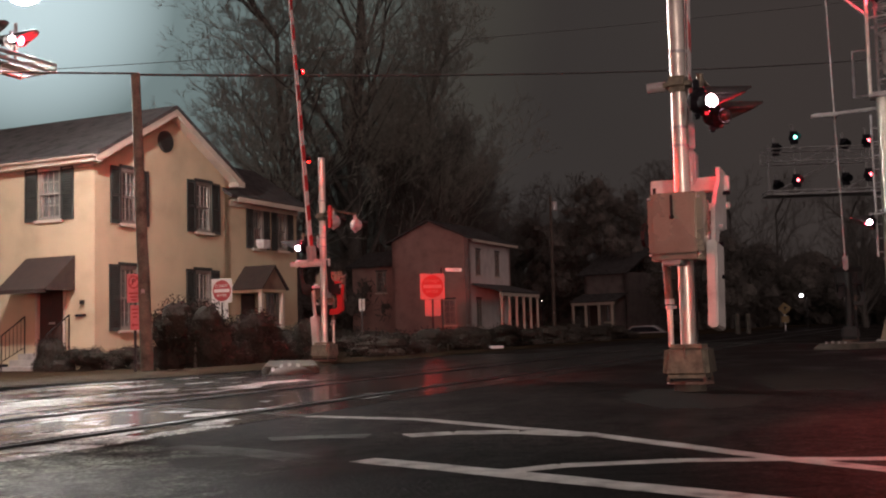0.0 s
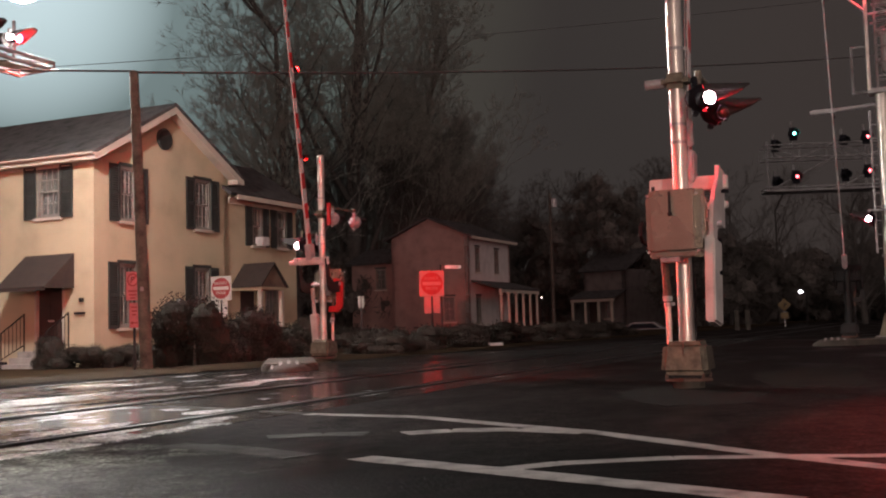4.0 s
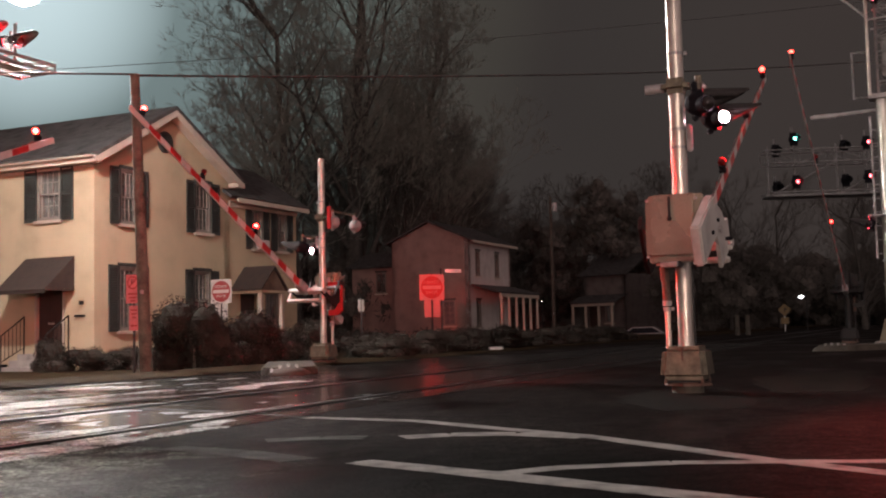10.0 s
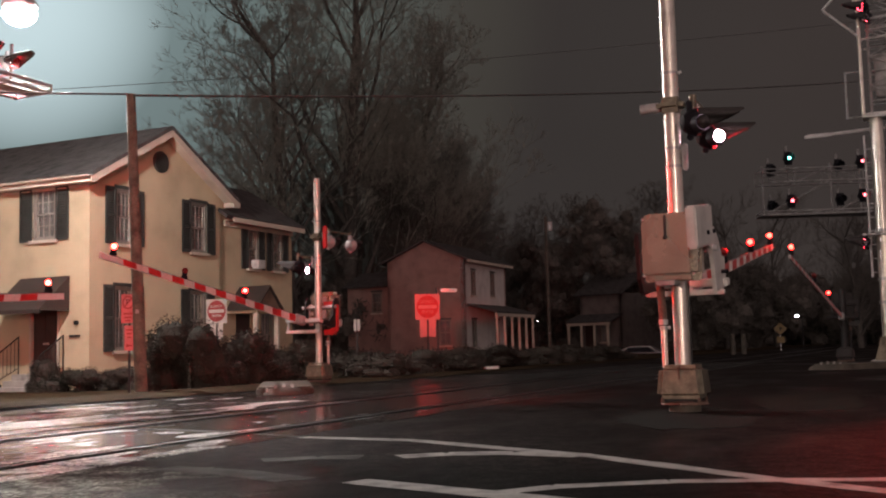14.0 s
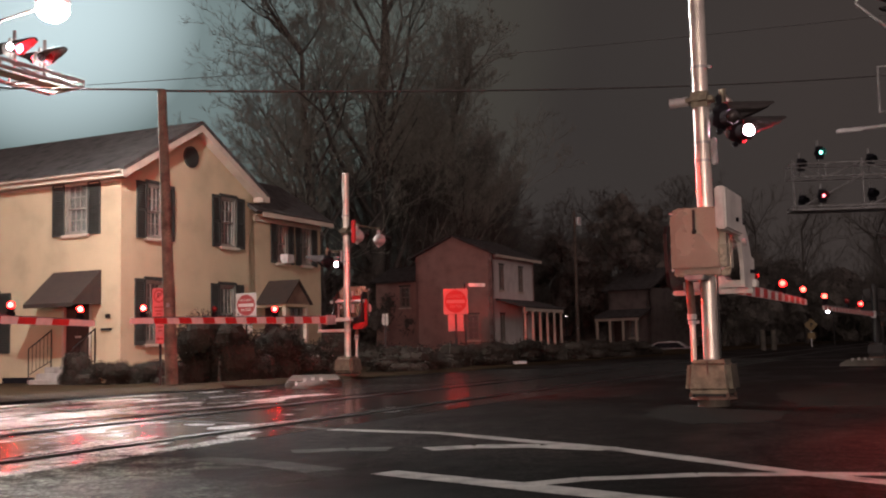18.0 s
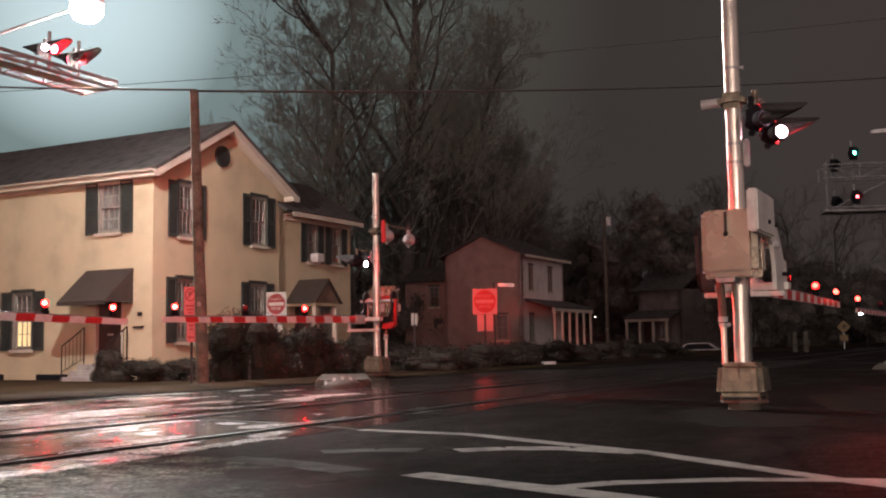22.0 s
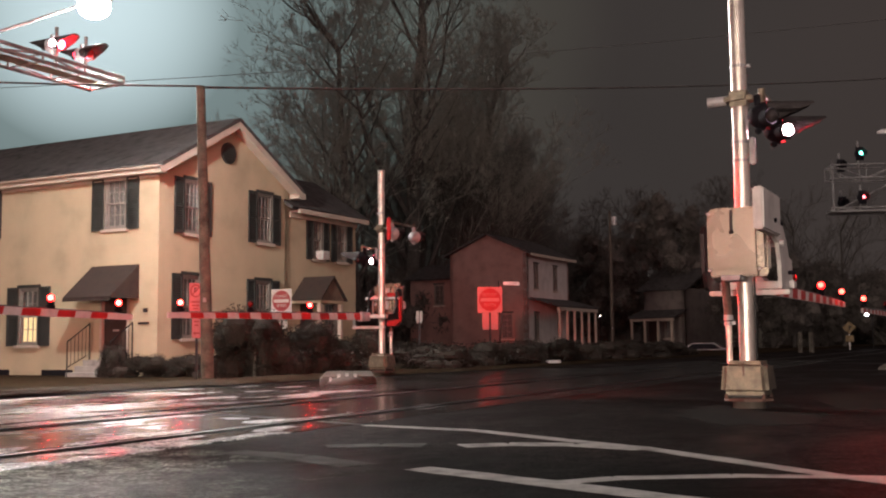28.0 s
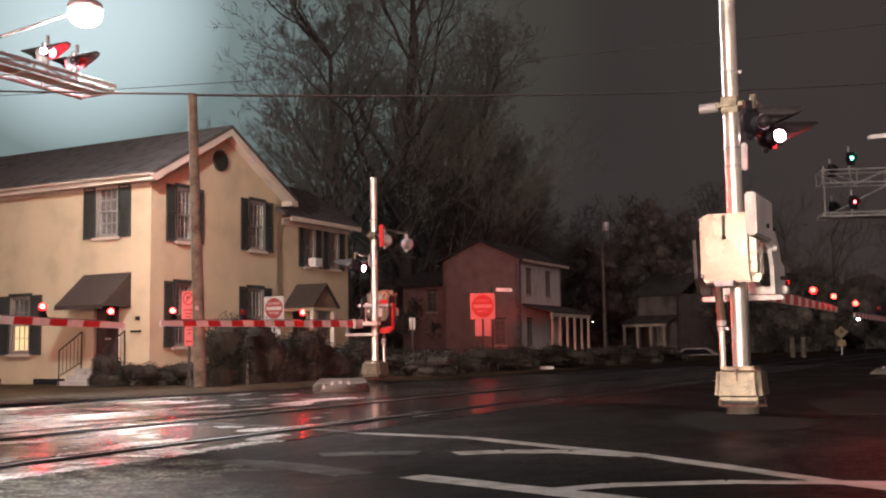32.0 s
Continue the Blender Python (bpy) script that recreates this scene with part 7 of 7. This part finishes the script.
def bare_tree(x, y, h, seed, spread, label, depth=6, trunk=0.3, fork=0.28):
    """A bare winter tree: tapered trunk and limbs, and a crown of fine twigs."""
    rnd = random.Random(seed)
    root = thing("bare_tree", pose(x, y, ground_z(x, y) - 0.1), label, "tree", "bare trees")
    big, fine = [[], []], [[], []]

    def limb(store, p, q, r0, r1, seg):
        d = (q - p).normalized()
        a = d.orthogonal().normalized()
        b = d.cross(a)
        i = len(store[0])
        for c, r in ((p, r0), (q, r1)):
            for k in range(seg):
                t = 2 * math.pi * k / seg
                store[0].append(tuple(c + a * (r * math.cos(t)) + b * (r * math.sin(t))))
        for k in range(seg):
            store[1].append((i + k, i + (k + 1) % seg, i + seg + (k + 1) % seg, i + seg + k))

    def grow(p, d, length, r, level):
        k = 9 if level == 0 else (4 if level < 3 else (2 if level < 5 else 1))
        for j in range(k):
            q = p + d * (length / k)
            taper = 0.74 if level == 0 else 0.5
            limb(big if level < 3 else fine, p, q, r * (1 - taper * j / k), r * (1 - taper * (j + 1) / k), 8 if level < 2 else (5 if level < 3 else 3))
            p = q
            w = 0.035 if level == 0 else 0.13
            d = (d + Vector((rnd.gauss(0, w), rnd.gauss(0, w), rnd.gauss(0.05, 0.06)))).normalized()
            if level == 0:
                for _ in range(3 if j <= 2 else (2 if j <= 5 else 1)):
                    side(p, d, length * fork * rnd.uniform(0.75, 1.15) * (1.15 - 0.6 * j / k), r * 0.36 * (1 - 0.6 * j / k), 1)
            elif 1 <= level < depth and rnd.random() < 0.72:
                side(p, d, length * rnd.uniform(0.45, 0.65), r * 0.45 * (1 - 0.4 * j / k), level + 1)
        if level >= depth:
            return
        for _ in range(3 if level >= 4 else 2):
            side(p, d, length * (rnd.uniform(0.5, 0.72) if level else 0.2), max(r * 0.4, 0.006), level + 1)

    def side(p, d, length, r, level):
        o = Vector((rnd.gauss(0, 1), rnd.gauss(0, 1), rnd.gauss(0, 0.6)))
        o = (o - d * o.dot(d)).normalized()
        nd = (d * rnd.uniform(0.75, 1.1) + o * spread * rnd.uniform(0.5, 1.1) + Vector((0, 0, 0.12))).normalized()
        grow(p, nd, max(length, 0.16), max(r, 0.011), level)

    grow(Vector((0, 0, 0)), Vector((rnd.gauss(0, 0.03), rnd.gauss(0, 0.03), 1)).normalized(), h * 0.85, trunk, 0)
    # tall trees take the haze-lightened twigs, low ones the unlit tone
    for nm, st, mt in (("trunk", big, M_BARKD), ("crown", fine, M_TWIG if h > 14 else M_TWIGD)):
        me = bpy.data.meshes.new(nm)
        me.from_pydata(st[0], [], st[1])
        me.materials.append(mt)
        for pl in me.polygons:
            pl.use_smooth = True
        ob = new(nm, me)
        ob.parent = root
        if nm == "crown":
            ob["label"] = "bare twigs"
    return root


bare_tree(-2.25, 70, 30, 1, 0.8, "tall bare tree rising behind the houses", 6, 0.62, 0.31)
bare_tree(2.0, 76, 20, 2, 0.6, "bare tree with upright limbs behind the houses", 6, 0.48, 0.30)
bare_tree(-5.5, 66, 23, 3, 0.7, "tall bare tree rising behind the cream house", 6, 0.46, 0.25)
bare_tree(4.0, 80, 14, 6, 0.8, "bare tree with upright limbs behind the houses", 5, 0.24, 0.36)
bare_tree(6.0, 84, 15, 5, 0.8, "bare tree behind the brick house", 5, 0.24, 0.34)
for i, (x, y, h) in enumerate(((-5.2, 73, 10.5), (-3.4, 78, 12.5), (-0.6, 74, 13.5), (1.1, 80, 12.5), (2.9, 74, 12), (4.9, 79, 10.5), (7.6, 82, 8.5))):
    bare_tree(x, y, h, 50 + i, 0.75, "dense young bare tree in the thicket behind the houses", 5, 0.2, 0.40)
for i, (x, y, h) in enumerate(((13.5, 98, 11.5), (17.5, 100, 13.0), (24, 88, 12), (26, 80, 10), (32, 86, 11), (41, 90, 10.5), (30, 66, 8.0), (46, 96, 12))):
    bare_tree(x, y, h, 30 + i, 0.9, "dense dark tree among the far trees", 5 if i < 3 else 4, 0.2, 0.36)


def conifer_mass(x, y, size, seed):
    root = thing("evergreen_tree", pose(x, y, -0.1), "dark bushy tree beyond the road", "tree", "far trees")
    bm = bm_new()
    tube(bm, (0, 0, 0), (0, 0, size[2] * 0.6), 0.25, 0.1, 8)
    part("trunk", bm, M_BARK, root)
    rnd = random.Random(seed)
    vs, fs = [], []

    def leaf(c, e, f):
        k = len(vs)
        vs.extend((tuple(c - e), tuple(c + f), tuple(c + e), tuple(c - f)))
        fs.append((k, k + 1, k + 2, k + 3))

    for _ in range(int(26 + size[2] * 7)):
        d = Vector((rnd.gauss(0, 1), rnd.gauss(0, 1), rnd.gauss(0, 1))).normalized() * rnd.uniform(0.2, 1.0) ** 0.5
        z = 0.5 + 0.5 * d.z
        wide = 0.55 + 0.45 * math.sin(math.pi * min(1, z * 0.9 + 0.15))
        c = Vector((d.x * size[0] * 0.5 * wide, d.y * size[1] * 0.5 * wide, size[2] * (0.04 + 0.90 * z)))
        r = rnd.uniform(0.5, 1.15)
        k = len(vs)
        for a in range(4):
            for b in range(7):
                th, ph = math.pi * (a + 0.5) / 4, 2 * math.pi * b / 7
                q = 0.6 * r * rnd.uniform(0.7, 1.25)
                vs.append((c.x + q * math.sin(th) * math.cos(ph), c.y + q * math.sin(th) * math.sin(ph), max(0.0, c.z + q * math.cos(th))))
        for a in range(3):
            for b in range(7):
                fs.append((k + a * 7 + b, k + a * 7 + (b + 1) % 7, k + (a + 1) * 7 + (b + 1) % 7, k + (a + 1) * 7 + b))
        for _ in range(150):
            o = Vector((rnd.gauss(0, 1), rnd.gauss(0, 1), rnd.gauss(0, 1))).normalized()
            e = (o + Vector((rnd.gauss(0, 0.7), rnd.gauss(0, 0.7), rnd.gauss(0.2, 0.7)))).normalized()
            f = e.orthogonal().normalized() * rnd.uniform(0.02, 0.05)
            leaf(c + o * r * rnd.uniform(0.5, 1.15), e * rnd.uniform(0.12, 0.34), f)
    me = bpy.data.meshes.new("crown")
    me.from_pydata(vs, [], fs)
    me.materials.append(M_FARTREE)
    ob = new("crown", me)
    ob.parent = root


for i, (x, y, sx, sz) in enumerate(((13.8, 92, 9, 11.2), (18.2, 89, 10.5, 14.2), (23, 78, 8, 8.0), (29, 84, 9, 7.0), (40, 88, 9, 6.5), (51, 100, 12, 7.5), (54, 110, 12, 8), (8, 92, 8, 6.5), (-2, 70, 9, 5.5), (-9, 64, 9, 5.5))):
    conifer_mass(x, y, (sx, sx, sz), 100 + i)


def far_woods():
    """A dark belt of trees and undergrowth along the horizon."""
    rnd = random.Random(77)
    vs, fs = [], []
    for k in range(150):
        x = -30 + 130 * k / 150 + rnd.uniform(-1, 1)
        y = 118 + rnd.uniform(-6, 6)
        h = 5.5 + 3.0 * abs(math.sin(x * 0.13)) + rnd.uniform(-1, 1.2)
        for a in range(5):
            cz, r = h * (a + 0.4) / 5, rnd.uniform(0.9, 1.7)
            cx, cy = x + rnd.uniform(-1.2, 1.2), y + rnd.uniform(-1, 1)
            i = len(vs)
            for u in range(5):
                for v in range(8):
                    th, ph = math.pi * (u + 0.5) / 5, 2 * math.pi * v / 8
                    q = r * rnd.uniform(0.75, 1.2)
                    vs.append((cx + q * math.sin(th) * math.cos(ph), cy + q * math.sin(th) * math.sin(ph), max(-0.1, cz + q * math.cos(th))))
            for u in range(4):
                for v in range(8):
                    fs.append((i + u * 8 + v, i + u * 8 + (v + 1) % 8, i + (u + 1) * 8 + (v + 1) % 8, i + (u + 1) * 8 + v))
            for _ in range(45):
                d = Vector((rnd.gauss(0, 1), rnd.gauss(0, 1), rnd.gauss(0, 1))).normalized() * r * rnd.uniform(0.85, 1.35)
                c = Vector((cx, cy, max(0.1, cz))) + d
                e, f = Vector((rnd.gauss(0, 1), rnd.gauss(0, 1), rnd.gauss(0, 1))) * 0.16, Vector((rnd.gauss(0, 1), rnd.gauss(0, 1), rnd.gauss(0, 1))) * 0.10
                i2 = len(vs)
                vs += [tuple(c - e), tuple(c + f), tuple(c + e), tuple(c - f)]
                fs.append((i2, i2 + 1, i2 + 2, i2 + 3))
    me = bpy.data.meshes.new("far_woods")
    me.from_pydata(vs, [], fs)
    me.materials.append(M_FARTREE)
    tagged(new("far_woods", me), "dark belt of far trees and undergrowth", "woods", kind="stuff")


far_woods()


# ---- parked cars ----
def car(x, y, rz, label, paint=None):
    root = thing("parked_car", pose(x, y, ground_z(x, y) + 0.03, 0, 0, rz), label, "car", "parked cars")
    prof = [(-2.2, 0.35), (-2.25, 0.7), (-2.1, 0.92), (-1.45, 0.98), (-0.85, 1.42), (0.55, 1.45), (1.25, 1.0), (2.1, 0.86), (2.25, 0.6), (2.2, 0.32)]
    bm = bm_new()
    prism(bm, [(px, -0.86, pz) for px, pz in prof], (0, 1.72, 0))
    bmesh.ops.bevel(bm, geom=bm.edges[:], offset=0.06, segments=2, affect="EDGES", clamp_overlap=True)
    body = part("body", bm, paint or M_CAR, root, smooth=True)
    for y0 in (-0.868, 0.858):
        bm = bm_new()
        prism(bm, [(-1.25, y0, 1.02), (-0.8, y0, 1.34), (0.5, y0, 1.36), (1.0, y0, 1.02)], (0, 0.01, 0))
        part("side_window", bm, M_BLACK, body)
    for px in (-1.35, 1.35):
        for s in (-1, 1):
            bm = bm_new()
            tube(bm, (px, s * 0.68, 0.32), (px, s * 0.88, 0.32), 0.32, None, 20)
            wh = part("wheel", bm, M_TYRE, root, smooth=True)
            bm = bm_new()
            tube(bm, (px, s * 0.87, 0.32), (px, s * 0.895, 0.32), 0.2, None, 16)
            part("rim", bm, M_IRON, wh, smooth=True)
    for s in (-1, 1):
        bm = bm_new()
        box(bm, (-2.22, s * 0.66, 0.72), (0.06, 0.3, 0.14), bev=0.02)
        part("tail_light", bm, G_DARK, body)
        bm = bm_new()
        box(bm, (2.18, s * 0.62, 0.66), (0.1, 0.12, 0.05), bev=0.02)
        part("headlight", bm, M_ALU, body)
    return root


bush(2.75, 37.2, (2.6, 1.2, 0.85), 91, "dark evergreen hedge along the far roadside", "hedge", 9000, 0.04)
car(3.75, 47.5, -80, "dark car parked beside the hedge, its lamps catching light")
car(17.3, 71, -20, "grey car parked at the far roadside", M_CARGREY)
bm = bm_new()
box(bm, (0, 0, 0.07), (0.42, 0.16, 0.10), bev=0.02)
tagged(part("parking_block", bm, M_SIGNW, at=pose(2.75, 27.4, 0, 0, 0, 10)), "pale concrete parking block at the road edge", "parking block")


# ---- lights that wink along the porch ----
def porch_light(x, y, z):
    root = thing("porch_lamp", pose(x, y, 0), "small burning porch lamp on a post", "lamp")
    bm = bm_new()
    tube(bm, (0, 0, 0), (0, 0, z - 0.08), 0.04, None, 8)
    part("post", bm, M_IRON, root)
    bm = bm_new()
    ball(bm, (0, 0, z), 0.032)
    part("bulb", bm, G_PORCH, root)


porch_light(10.2, 70, 2.25)


# ---- unseen train for which the gates close, added to carry the light growing on the masts ----
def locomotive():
    root = thing("locomotive", pose(0, 0, 0), "unseen diesel locomotive added for its light, approaching on the track with burning headlights", "locomotive")
    bm = bm_new()
    box(bm, (0, -9.0, 1.35), (3.0, 18.0, 0.4), bev=0.05)
    part("frame", bm, M_IRON, root)
    bm = bm_new()
    box(bm, (0, -1.5, 2.45), (2.0, 2.6, 1.8), bev=0.15)
    nose = part("nose", bm, M_GREYBOX, root, "grey short hood")
    bm = bm_new()
    box(bm, (0, -4.0, 3.0), (3.0, 2.4, 2.9), bev=0.12)
    cab = part("cab", bm, M_GREYBOX, root)
    bm = bm_new()
    box(bm, (0, -11.5, 2.8), (2.0, 12.5, 2.5), bev=0.1)
    part("long_hood", bm, M_GREYBOX, root)
    for x in (-1.0, 1.0):
        bm = bm_new()
        box(bm, (x, -2.79, 3.85), (0.75, 0.03, 0.6), bev=0.01)
        part("windscreen", bm, M_BLACK, cab)
    bm = bm_new()
    prism(bm, [(-1.45, 0.0, 0.2), (1.45, 0.0, 0.2), (1.45, 0.0, 1.2), (-1.45, 0.0, 1.2)], (0, 0.12, 0))
    part("pilot", bm, M_IRON, root, "black snowplough pilot")
    for y in (-2.6, -4.6, -13.2, -15.2):
        for x in (-0.76, 0.76):
            bm = bm_new()
            tube(bm, (x - 0.06, y, 0.52), (x + 0.06, y, 0.52), 0.5, None, 24)
            part("wheel", bm, M_IRON, root, smooth=True)
    # sealed beams sunk deep in added barrels that narrow their light
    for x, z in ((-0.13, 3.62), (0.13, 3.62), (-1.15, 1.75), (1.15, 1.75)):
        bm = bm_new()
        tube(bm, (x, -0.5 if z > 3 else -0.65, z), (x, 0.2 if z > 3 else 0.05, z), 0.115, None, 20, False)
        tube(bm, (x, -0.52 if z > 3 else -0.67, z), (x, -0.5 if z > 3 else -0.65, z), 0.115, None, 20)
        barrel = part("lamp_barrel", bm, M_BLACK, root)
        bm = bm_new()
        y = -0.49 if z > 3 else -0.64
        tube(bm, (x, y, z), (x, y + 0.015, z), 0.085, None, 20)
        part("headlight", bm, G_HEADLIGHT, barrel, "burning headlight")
    bm = bm_new()
    box(bm, (0, -0.75, 3.5), (0.62, 0.4, 0.36), bev=0.04)
    part("lamp_housing", bm, M_GREYBOX, nose)
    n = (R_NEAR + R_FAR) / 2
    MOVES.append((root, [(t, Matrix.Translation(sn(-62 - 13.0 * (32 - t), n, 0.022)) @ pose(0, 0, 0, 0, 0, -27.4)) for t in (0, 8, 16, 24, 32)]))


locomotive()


def motions():
    for ob, rows in MOVES:
        walk(ob, rows)


motions()
